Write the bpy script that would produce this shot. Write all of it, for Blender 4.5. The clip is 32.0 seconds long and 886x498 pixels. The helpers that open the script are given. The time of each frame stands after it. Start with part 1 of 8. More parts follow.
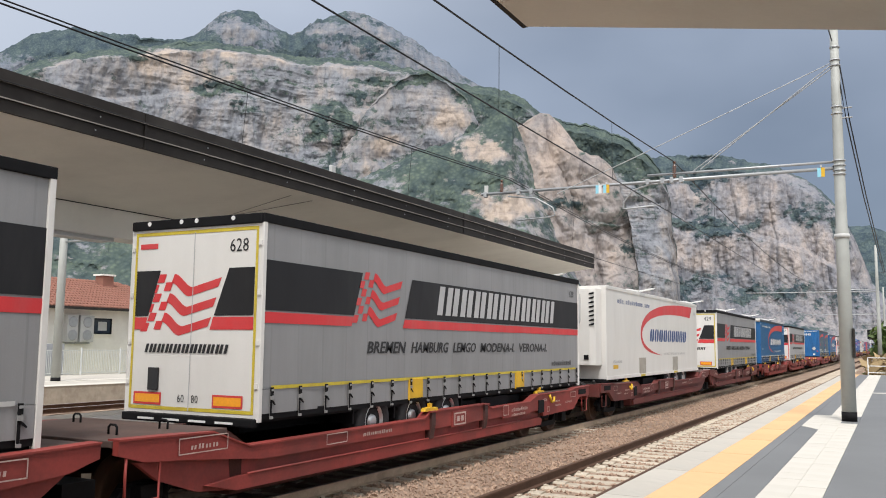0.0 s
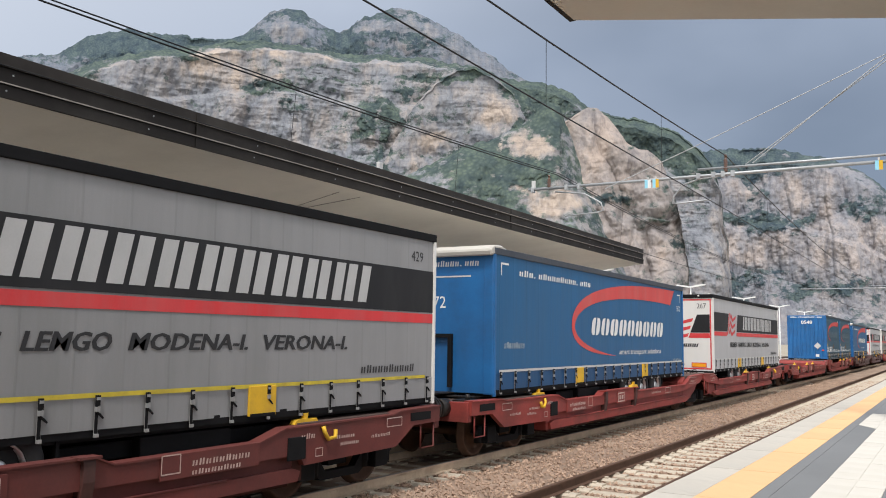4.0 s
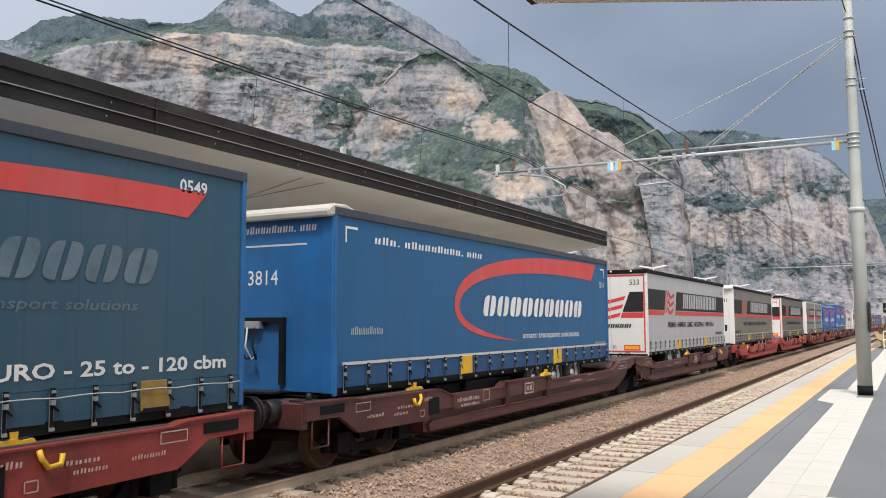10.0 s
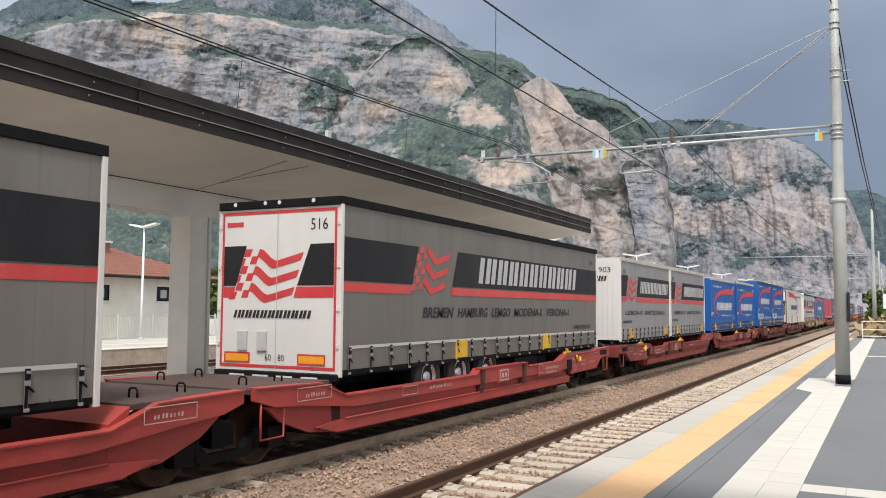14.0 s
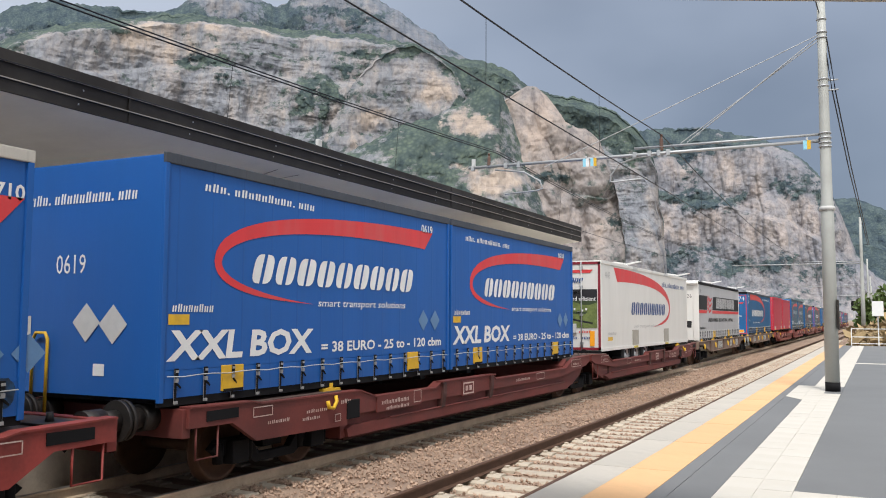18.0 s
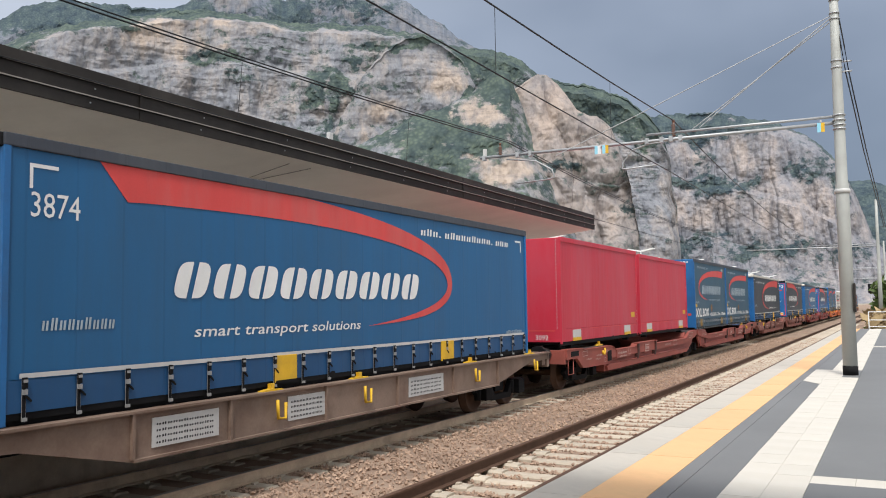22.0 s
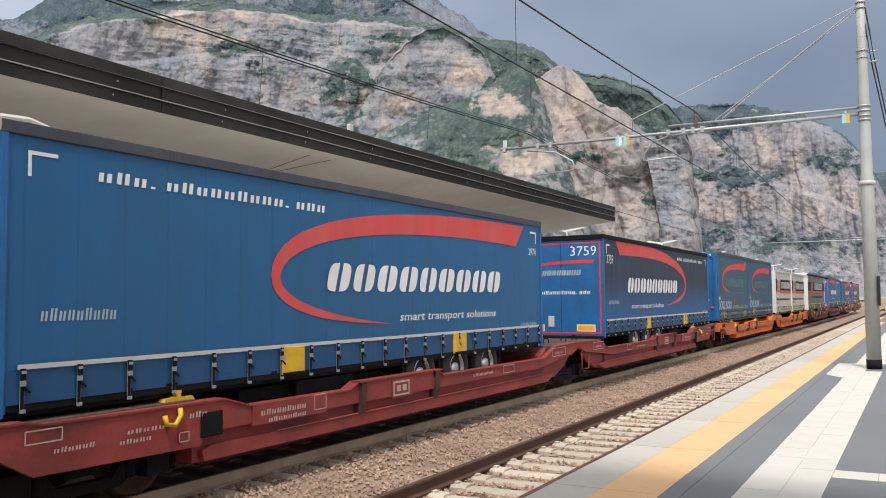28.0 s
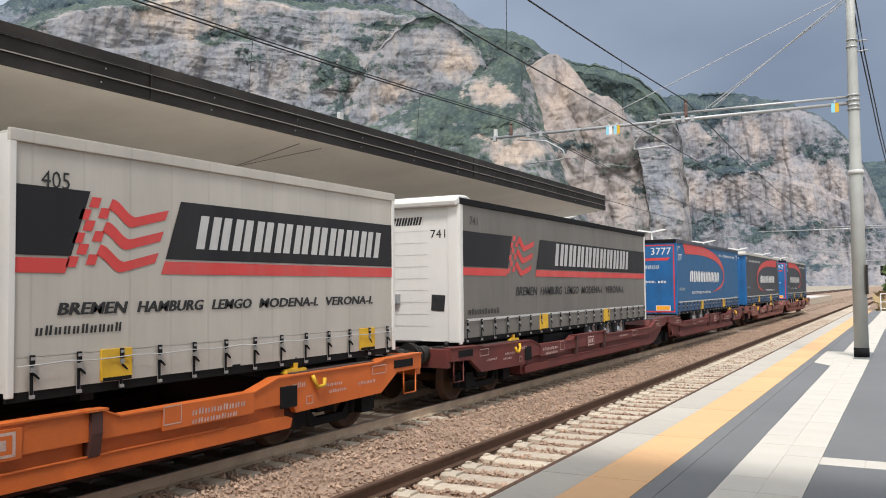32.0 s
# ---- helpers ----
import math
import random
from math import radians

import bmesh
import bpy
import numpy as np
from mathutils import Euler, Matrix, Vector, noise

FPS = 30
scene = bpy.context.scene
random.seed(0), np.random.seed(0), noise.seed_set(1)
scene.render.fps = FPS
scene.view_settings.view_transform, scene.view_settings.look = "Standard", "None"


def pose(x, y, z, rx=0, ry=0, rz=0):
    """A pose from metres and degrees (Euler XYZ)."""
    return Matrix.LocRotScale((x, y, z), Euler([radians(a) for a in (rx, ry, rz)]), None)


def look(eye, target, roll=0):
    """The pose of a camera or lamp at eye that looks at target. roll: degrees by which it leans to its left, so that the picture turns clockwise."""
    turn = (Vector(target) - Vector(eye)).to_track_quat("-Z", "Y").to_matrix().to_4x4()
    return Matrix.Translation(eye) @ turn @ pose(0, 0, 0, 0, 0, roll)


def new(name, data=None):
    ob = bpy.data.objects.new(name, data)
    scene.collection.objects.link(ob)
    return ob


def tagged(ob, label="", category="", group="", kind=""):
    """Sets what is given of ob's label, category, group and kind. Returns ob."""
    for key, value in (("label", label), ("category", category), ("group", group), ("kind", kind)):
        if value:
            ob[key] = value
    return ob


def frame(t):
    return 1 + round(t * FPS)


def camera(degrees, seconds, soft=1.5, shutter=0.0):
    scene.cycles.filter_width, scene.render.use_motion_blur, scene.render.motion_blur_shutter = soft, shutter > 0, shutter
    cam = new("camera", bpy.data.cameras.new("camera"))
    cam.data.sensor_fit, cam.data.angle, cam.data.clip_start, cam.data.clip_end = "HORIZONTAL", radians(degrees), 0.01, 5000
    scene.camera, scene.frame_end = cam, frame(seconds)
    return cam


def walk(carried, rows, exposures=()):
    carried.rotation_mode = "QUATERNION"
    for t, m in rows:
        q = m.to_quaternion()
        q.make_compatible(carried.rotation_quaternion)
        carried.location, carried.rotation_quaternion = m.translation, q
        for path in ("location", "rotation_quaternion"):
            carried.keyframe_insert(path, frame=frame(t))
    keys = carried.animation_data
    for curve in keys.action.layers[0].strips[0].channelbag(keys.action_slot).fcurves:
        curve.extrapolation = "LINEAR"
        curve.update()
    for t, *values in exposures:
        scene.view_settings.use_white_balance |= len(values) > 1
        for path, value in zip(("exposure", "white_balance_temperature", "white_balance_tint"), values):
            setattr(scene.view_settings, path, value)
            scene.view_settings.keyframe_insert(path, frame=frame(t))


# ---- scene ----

# ---- camera: a phone held by hand on the platform ----
EYE = (0.0, 0.0, 2.29)      # rail top is z = 0, the track runs along +y
cam = camera(55.03, 32.0, soft=1.0)
PATH = [
    (0, 27.78, 6.33, -0.62), (0.5, 27.93, 6.29, -0.33), (1, 28.31, 6.51, 0.05), (1.5, 28.99, 6.72, 0.07),
    (2, 29.82, 6.95, 0.41), (2.5, 30.42, 7.02, 0.48), (4.5, 30.83, 5.45, -1.01), (5, 30.52, 5, -1.07),
    (5.5, 29.95, 5.18, -1.03), (6, 30.04, 4.44, -0.72), (6.5, 29.8, 4.21, -0.94), (7, 29.66, 4.39, -0.87),
    (7.5, 29.1, 4.44, -0.75), (8, 28.93, 4.57, -0.51), (8.5, 28.63, 4.75, -0.38), (9, 28.63, 4.95, -0.1),
    (9.5, 28.65, 5.11, 0.06), (10, 28.69, 4.98, 0.2), (10.5, 28.69, 4.97, 0.21), (11, 28.69, 4.9, -0.08),
    (11.5, 28.66, 4.77, -0.32), (12, 28.56, 4.56, -0.47), (12.5, 28.24, 4.39, -0.78), (13, 27.96, 4.19, -0.64),
    (13.5, 27.95, 3.85, -0.62), (14, 27.58, 4, -0.44), (14.5, 27.17, 3.91, -0.41), (16.5, 26.91, 4.1, -0.14),
    (17, 26.97, 4.31, -0.01), (17.5, 26.96, 4.46, -0.18), (18, 26.97, 4.58, -0.28), (18.5, 26.99, 4.58, -0.53),
    (19, 27.01, 4.48, -0.4), (19.5, 27.01, 4.2, -0.39), (20, 27.02, 3.92, -0.51), (20.5, 27.06, 3.94, -0.67),
    (21, 27.03, 4.03, -0.83), (21.5, 27.16, 4.17, -0.61), (22, 27.93, 3.96, 0.77), (22.5, 27.89, 3.27, -0.09),
    (23, 27.98, 3.23, 0.17), (23.5, 28.34, 3.27, 0.64), (24, 29.12, 3.48, 0.79), (24.5, 29.21, 3.59, 0.39),
    (25, 29.23, 3.59, 0.2), (25.5, 29.19, 3.49, 0.08), (27.5, 29.26, 3.42, 0.41), (28, 29.25, 3.41, 0.54),
    (28.5, 29.29, 3.45, 0.64), (29, 29.3, 3.25, 0.5), (29.5, 28.86, 2.79, 0.38), (30, 28.64, 2.75, 0.33),
    (30.5, 28.64, 2.75, 0.31), (31, 28.57, 2.64, 0.36), (31.5, 28.57, 2.53, 0.17), (32, 28.61, 2.65, 0.57),
]
walk(cam, [(t, pose(*EYE, 90 + p, r, y)) for t, y, p, r in PATH])

# how far the train has gone at each time, in metres
TRAVEL = [(0, -0.00), (1, 10.92), (2, 22.32), (3, 33.29), (4, 44.72), (5, 56.21), (6, 68.25), (7, 80.15), (8, 92.05), (9, 104.44), (10, 116.85), (11, 129.15), (12, 142.20), (13, 155.23), (14, 168.33), (15, 181.15), (16.5, 200.84), (17, 207.59), (18, 221.03), (19, 235.07), (20, 248.75), (21, 262.34), (22, 276.17), (23, 290.24), (24, 304.28), (25, 318.73), (25.5, 325.89), (26.5, 339.93), (27.5, 354.20), (28, 361.52), (29, 375.77), (30, 390.29), (31, 405.18), (32, 419.65)]

# ---- world, sun ----
world = bpy.data.worlds.new("storm_sky")
scene.world = world
world.use_nodes = True
wn, wl = world.node_tree.nodes, world.node_tree.links
wn.clear()
w_out = wn.new("ShaderNodeOutputWorld")
w_bg = wn.new("ShaderNodeBackground")
w_bg.inputs["Strength"].default_value = 1.0
w_sky = wn.new("ShaderNodeTexSky")
w_sky.sky_type = "NISHITA"
w_sky.sun_disc = False
SUN_EL, SUN_AZ = radians(60), radians(155)      # azimuth clockwise from +y: behind the camera
w_sky.sun_elevation, w_sky.sun_rotation = SUN_EL, SUN_AZ
w_scale = wn.new("ShaderNodeVectorMath"); w_scale.operation = "SCALE"
w_scale.inputs["Scale"].default_value = 0.11
wl.new(w_sky.outputs[0], w_scale.inputs[0])
w_co = wn.new("ShaderNodeTexCoord")
w_sep = wn.new("ShaderNodeSeparateXYZ")
wl.new(w_co.outputs["Generated"], w_sep.inputs[0])
# cloud deck: a dark storm cell ahead, softer grey around it, brighter overhead and behind
w_mul = wn.new("ShaderNodeVectorMath"); w_mul.operation = "MULTIPLY"
w_mul.inputs[1].default_value = (1.0, 1.0, 1.9)
wl.new(w_co.outputs["Generated"], w_mul.inputs[0])
w_noise = wn.new("ShaderNodeTexNoise")
w_noise.inputs["Scale"].default_value = 2.3
w_noise.inputs["Detail"].default_value = 4
w_noise.inputs["Roughness"].default_value = 0.45
wl.new(w_mul.outputs[0], w_noise.inputs["Vector"])
w_cell = wn.new("ShaderNodeVectorMath"); w_cell.operation = "DISTANCE"
w_cell.inputs[1].default_value = (-0.13, 0.973, 0.19)
wl.new(w_co.outputs["Generated"], w_cell.inputs[0])
w_lift = wn.new("ShaderNodeMath"); w_lift.operation = "MULTIPLY_ADD"
w_lift.inputs[1].default_value = 0.95
wl.new(w_noise.outputs["Fac"], w_lift.inputs[0])
wl.new(w_cell.outputs["Value"], w_lift.inputs[2])
w_ramp = wn.new("ShaderNodeValToRGB")
w_ramp.color_ramp.elements[0].position, w_ramp.color_ramp.elements[0].color = 0.46, (0.205, 0.255, 0.345, 1)
w_ramp.color_ramp.elements[1].position, w_ramp.color_ramp.elements[1].color = 1.0, (0.44, 0.51, 0.64, 1)
wl.new(w_lift.outputs[0], w_ramp.inputs[0])
w_dot = wn.new("ShaderNodeVectorMath"); w_dot.operation = "DOT_PRODUCT"
w_dot.inputs[1].default_value = (0.10, -0.72, 0.66)
wl.new(w_co.outputs["Generated"], w_dot.inputs[0])
w_map = wn.new("ShaderNodeMapRange")
w_map.inputs["From Min"].default_value, w_map.inputs["From Max"].default_value = -0.45, 0.9
wl.new(w_dot.outputs["Value"], w_map.inputs["Value"])
w_mix = wn.new("ShaderNodeMix"); w_mix.data_type = "RGBA"
w_mix.inputs[7].default_value = (1.60, 1.60, 1.60, 1)
wl.new(w_map.outputs[0], w_mix.inputs[0])
wl.new(w_ramp.outputs[0], w_mix.inputs[6])
w_mix2 = wn.new("ShaderNodeMix"); w_mix2.data_type = "RGBA"
w_mix2.inputs[0].default_value = 0.88
wl.new(w_scale.outputs[0], w_mix2.inputs[6])
wl.new(w_mix.outputs[2], w_mix2.inputs[7])
wl.new(w_mix2.outputs[2], w_bg.inputs["Color"])
wl.new(w_bg.outputs[0], w_out.inputs["Surface"])

sun = new("sun", bpy.data.lights.new("sun", "SUN"))
sun.data.energy, sun.data.angle, sun.data.color = 3.2, radians(12), (1.0, 0.97, 0.94)
sun_dir = Vector((math.sin(SUN_AZ) * math.cos(SUN_EL), math.cos(SUN_AZ) * math.cos(SUN_EL), math.sin(SUN_EL)))
sun.matrix_world = look(tuple(sun_dir * 60), (0, 0, 0))
scene.view_settings.exposure = 0.0


# ---- materials ----
def mat(name, color, rough=0.6, metal=0.0, var=0.12, scale=3.0, bump=0.1, fine=40.0, spec=0.4, dirt=None, dirt_amt=0.0,
        stretch=(1, 1, 1), coat=0.0, rnd=0.0):
    """A surface with two scales of variation, an optional dirt colour and a fine relief, in object space."""
    m = bpy.data.materials.new(name)
    m.use_nodes = True
    nt = m.node_tree
    bs = nt.nodes["Principled BSDF"]
    bs.inputs["Roughness"].default_value, bs.inputs["Metallic"].default_value = rough, metal
    bs.inputs["Specular IOR Level"].default_value = spec
    bs.inputs["Coat Weight"].default_value = coat
    co = nt.nodes.new("ShaderNodeTexCoord")
    mp = nt.nodes.new("ShaderNodeMapping")
    mp.inputs["Scale"].default_value = stretch
    nt.links.new(co.outputs["Object"], mp.inputs[0])
    n1 = nt.nodes.new("ShaderNodeTexNoise")
    n1.inputs["Scale"].default_value, n1.inputs["Detail"].default_value = scale, 5
    n2 = nt.nodes.new("ShaderNodeTexNoise")
    n2.inputs["Scale"].default_value, n2.inputs["Detail"].default_value = fine, 3
    nt.links.new(mp.outputs[0], n1.inputs["Vector"])
    nt.links.new(co.outputs["Object"], n2.inputs["Vector"])
    mixn = nt.nodes.new("ShaderNodeMath"); mixn.operation = "MULTIPLY_ADD"
    nt.links.new(n2.outputs["Fac"], mixn.inputs[0])
    mixn.inputs[1].default_value = 0.35
    nt.links.new(n1.outputs["Fac"], mixn.inputs[2])
    rng = nt.nodes.new("ShaderNodeMapRange")
    rng.inputs["From Min"].default_value, rng.inputs["From Max"].default_value = 0.35, 1.0
    rng.inputs["To Min"].default_value, rng.inputs["To Max"].default_value = 1 - var, 1 + var
    nt.links.new(mixn.outputs[0], rng.inputs["Value"])
    sc = nt.nodes.new("ShaderNodeVectorMath"); sc.operation = "SCALE"
    sc.inputs[0].default_value = color
    nt.links.new(rng.outputs[0], sc.inputs["Scale"])
    last = sc.outputs[0]
    if rnd:
        oi = nt.nodes.new("ShaderNodeObjectInfo")
        r2 = nt.nodes.new("ShaderNodeMapRange")
        r2.inputs["To Min"].default_value, r2.inputs["To Max"].default_value = 1 - rnd, 1 + rnd
        nt.links.new(oi.outputs["Random"], r2.inputs["Value"])
        s2 = nt.nodes.new("ShaderNodeVectorMath"); s2.operation = "SCALE"
        nt.links.new(last, s2.inputs[0]); nt.links.new(r2.outputs[0], s2.inputs["Scale"])
        last = s2.outputs[0]
    if dirt:
        n3 = nt.nodes.new("ShaderNodeTexNoise")
        n3.inputs["Scale"].default_value, n3.inputs["Detail"].default_value, n3.inputs["Roughness"].default_value = scale * 0.7, 7, 0.65
        nt.links.new(mp.outputs[0], n3.inputs["Vector"])
        r3 = nt.nodes.new("ShaderNodeMapRange")
        r3.inputs["From Min"].default_value, r3.inputs["From Max"].default_value = 0.45, 0.75
        r3.inputs["To Max"].default_value = dirt_amt
        nt.links.new(n3.outputs["Fac"], r3.inputs["Value"])
        mx = nt.nodes.new("ShaderNodeMix"); mx.data_type = "RGBA"
        nt.links.new(r3.outputs[0], mx.inputs[0]); nt.links.new(last, mx.inputs[6])
        mx.inputs[7].default_value = (*dirt, 1)
        last = mx.outputs[2]
    nt.links.new(last, bs.inputs["Base Color"])
    if bump:
        bp = nt.nodes.new("ShaderNodeBump")
        bp.inputs["Strength"].default_value, bp.inputs["Distance"].default_value = bump, 0.02
        nt.links.new(mixn.outputs[0], bp.inputs["Height"])
        nt.links.new(bp.outputs[0], bs.inputs["Normal"])
    return m


def curtain(name, color, dirt, amt, grime=0.0):
    """Truck tarpaulin: soft vertical folds, rain streaks and road dirt."""
    m = mat(name, color, 0.5, 0, 0.10, 0.8, 0.0, 60, 0.35, dirt, amt, (1, 1.6, 0.35))
    nt = m.node_tree
    bs = nt.nodes["Principled BSDF"]
    co = nt.nodes.new("ShaderNodeTexCoord")
    mp = nt.nodes.new("ShaderNodeMapping"); mp.inputs["Scale"].default_value = (1, 1.1, 0.12)
    nt.links.new(co.outputs["Object"], mp.inputs[0])
    n = nt.nodes.new("ShaderNodeTexNoise"); n.inputs["Scale"].default_value, n.inputs["Detail"].default_value = 2.2, 4
    nt.links.new(mp.outputs[0], n.inputs["Vector"])
    # welded belts: a faint vertical line every 0.62 m, darker where dust settles
    sp = nt.nodes.new("ShaderNodeSeparateXYZ"); nt.links.new(co.outputs["Object"], sp.inputs[0])
    mu = nt.nodes.new("ShaderNodeMath"); mu.operation = "MULTIPLY_ADD"; nt.links.new(sp.outputs["Y"], mu.inputs[0]); mu.inputs[1].default_value = 1.61; mu.inputs[2].default_value = 0.6
    pp = nt.nodes.new("ShaderNodeMath"); pp.operation = "PINGPONG"; nt.links.new(mu.outputs[0], pp.inputs[0]); pp.inputs[1].default_value = 0.5
    ln = nt.nodes.new("ShaderNodeMapRange"); ln.inputs["From Min"].default_value, ln.inputs["From Max"].default_value = 0.035, 0.015
    nt.links.new(pp.outputs[0], ln.inputs["Value"])
    dim = nt.nodes.new("ShaderNodeMath"); dim.operation = "MULTIPLY"; nt.links.new(ln.outputs[0], dim.inputs[0]); nt.links.new(n.outputs["Fac"], dim.inputs[1])
    old = bs.inputs["Base Color"].links[0].from_socket
    mb = nt.nodes.new("ShaderNodeMix"); mb.data_type = "RGBA"; mb.blend_type = "MULTIPLY"
    nt.links.new(dim.outputs[0], mb.inputs[0]); nt.links.new(old, mb.inputs[6]); mb.inputs[7].default_value = (0.84, 0.84, 0.84, 1)
    # rain streaks that run down from the roof edge
    ms = nt.nodes.new("ShaderNodeMapping"); ms.inputs["Scale"].default_value = (1, 5.5, 0.22)
    nt.links.new(co.outputs["Object"], ms.inputs[0])
    ns = nt.nodes.new("ShaderNodeTexNoise"); ns.inputs["Scale"].default_value, ns.inputs["Detail"].default_value, ns.inputs["Roughness"].default_value = 1.3, 6, 0.7
    nt.links.new(ms.outputs[0], ns.inputs["Vector"])
    rs = nt.nodes.new("ShaderNodeMapRange"); rs.inputs["From Min"].default_value, rs.inputs["From Max"].default_value, rs.inputs["To Max"].default_value = 0.50, 0.80, 0.30
    nt.links.new(ns.outputs["Fac"], rs.inputs["Value"])
    mc = nt.nodes.new("ShaderNodeMix"); mc.data_type = "RGBA"
    nt.links.new(rs.outputs[0], mc.inputs[0]); nt.links.new(mb.outputs[2], mc.inputs[6]); mc.inputs[7].default_value = (*[0.75 * a + 0.25 * b for a, b in zip(dirt, color)], 1)
    nt.links.new(mc.outputs[2], bs.inputs["Base Color"])
    hs = nt.nodes.new("ShaderNodeMath"); hs.operation = "MULTIPLY_ADD"; nt.links.new(ln.outputs[0], hs.inputs[0]); hs.inputs[1].default_value = 0.12
    nt.links.new(n.outputs["Fac"], hs.inputs[2])
    bp = nt.nodes.new("ShaderNodeBump"); bp.inputs["Strength"].default_value, bp.inputs["Distance"].default_value = 0.4, 0.03
    nt.links.new(hs.outputs[0], bp.inputs["Height"])
    nt.links.new(bp.outputs[0], bs.inputs["Normal"])
    return m


WHITE = mat("white_panel", (0.67, 0.655, 0.625), 0.35, 0, 0.05, 1.2, 0.03, 50, 0.5, (0.45, 0.42, 0.37), 0.25, (1, 1.5, 0.4))
GREY_T = curtain("grey_tarpaulin", (0.25, 0.25, 0.255), (0.15, 0.155, 0.15), 0.5)
GREY_C = curtain("pale_grey_tarpaulin", (0.395, 0.395, 0.405), (0.27, 0.275, 0.27), 0.3)
GREY_D = curtain("sooty_grey_tarpaulin", (0.185, 0.172, 0.155), (0.095, 0.086, 0.076), 0.6)
IVORY_T = curtain("ivory_tarpaulin", (0.46, 0.435, 0.39), (0.30, 0.28, 0.25), 0.45)
BLUE_T = curtain("blue_tarpaulin", (0.012, 0.098, 0.235), (0.035, 0.075, 0.125), 0.4)
BLUE_K = curtain("dark_blue_skirt", (0.011, 0.066, 0.170), (0.03, 0.055, 0.09), 0.4)
BLUE_B = curtain("bright_blue_tarpaulin", (0.007, 0.088, 0.335), (0.016, 0.075, 0.21), 0.25)
PETROL = curtain("faded_petrol_tarpaulin", (0.026, 0.080, 0.130), (0.07, 0.095, 0.11), 0.5)
SLATE = curtain("slate_tarpaulin", (0.044, 0.050, 0.064), (0.095, 0.098, 0.105), 0.45)
NAVY = curtain("navy_tarpaulin", (0.018, 0.026, 0.046), (0.03, 0.06, 0.14), 0.5)
nv = NAVY.node_tree
nv_old = nv.nodes["Principled BSDF"].inputs["Base Color"].links[0].from_socket
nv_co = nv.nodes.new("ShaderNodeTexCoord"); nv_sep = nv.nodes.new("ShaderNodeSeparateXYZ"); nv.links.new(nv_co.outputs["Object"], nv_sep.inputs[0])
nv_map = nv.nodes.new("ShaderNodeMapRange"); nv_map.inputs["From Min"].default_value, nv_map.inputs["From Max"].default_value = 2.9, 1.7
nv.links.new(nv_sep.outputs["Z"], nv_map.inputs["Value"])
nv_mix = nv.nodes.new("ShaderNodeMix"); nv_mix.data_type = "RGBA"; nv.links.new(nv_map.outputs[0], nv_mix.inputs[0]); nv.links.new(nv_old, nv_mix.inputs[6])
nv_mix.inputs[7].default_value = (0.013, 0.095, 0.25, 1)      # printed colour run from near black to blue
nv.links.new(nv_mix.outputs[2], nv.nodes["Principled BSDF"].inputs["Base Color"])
RED_T = curtain("red_tarpaulin", (0.47, 0.026, 0.050), (0.42, 0.085, 0.115), 0.75)
SOOTY = curtain("brown_grey_tarpaulin", (0.155, 0.145, 0.13), (0.085, 0.08, 0.07), 0.6)
DECK = mat("worn_brown_deck_plate", (0.085, 0.056, 0.048), 0.7, 0.1, 0.3, 2.5, 0.1, 30, 0.3, (0.05, 0.04, 0.038), 0.6)
BLACK_D = mat("black_band", (0.015, 0.015, 0.017), 0.55, 0, 0.2, 1.5, 0.04, 40, 0.25, (0.05, 0.05, 0.05), 0.35, (1, 1.6, 0.35))
RED_D = mat("red_band", (0.58, 0.035, 0.040), 0.5, 0, 0.12, 1.5, 0.04, 40, 0.4, (0.40, 0.16, 0.15), 0.4, (1, 1.6, 0.35))
MAROON = mat("maroon_door_frame", (0.20, 0.018, 0.030), 0.45, 0, 0.2, 2, 0.04, 40)
RED_P = mat("faded_red_print", (0.56, 0.062, 0.058), 0.55, 0, 0.12, 1.5, 0.04, 40, 0.3, (0.40, 0.17, 0.16), 0.4, (1, 1.6, 0.35))
WHITE_D = mat("white_print", (0.70, 0.70, 0.69), 0.5, 0, 0.08, 2, 0.03, 40, 0.4, (0.4, 0.42, 0.44), 0.4)
PALE_D = mat("faded_white_print", (0.33, 0.40, 0.45), 0.55, 0, 0.2, 3, 0.03, 40, 0.4, (0.10, 0.16, 0.22), 0.6)
GREY_L = mat("grey_print", (0.42, 0.42, 0.42), 0.5, 0, 0.1, 2, 0.03, 40)
NAVY_D = mat("navy_print", (0.018, 0.06, 0.20), 0.5, 0, 0.1, 2, 0.03, 40)
INK = mat("black_print", (0.02, 0.02, 0.022), 0.5, 0, 0.15, 2, 0.03, 40)
YELLOW = mat("yellow_paint", (0.64, 0.38, 0.02), 0.5, 0, 0.12, 5, 0.06, 60, 0.4, (0.25, 0.16, 0.05), 0.4)
OLIVE_Y = mat("grimy_yellow_paint", (0.55, 0.43, 0.04), 0.55, 0, 0.15, 5, 0.06, 60, 0.4, (0.2, 0.15, 0.05), 0.5)
ORANGE_R = mat("orange_reflector", (0.85, 0.35, 0.02), 0.35, 0, 0.1, 30, 0.05, 90)
DARK = mat("dark_chassis", (0.008, 0.008, 0.009), 0.75, 0.0, 0.3, 4, 0.1, 40, 0.15)
RUBBER = mat("tyre_rubber", (0.018, 0.018, 0.019), 0.85, 0, 0.2, 6, 0.2, 90)
STEEL = mat("galvanised_steel", (0.38, 0.39, 0.40), 0.5, 0.55, 0.12, 5, 0.06, 60)
ALU = mat("aluminium_rim", (0.55, 0.55, 0.55), 0.4, 0.8, 0.1, 10, 0.05, 60)
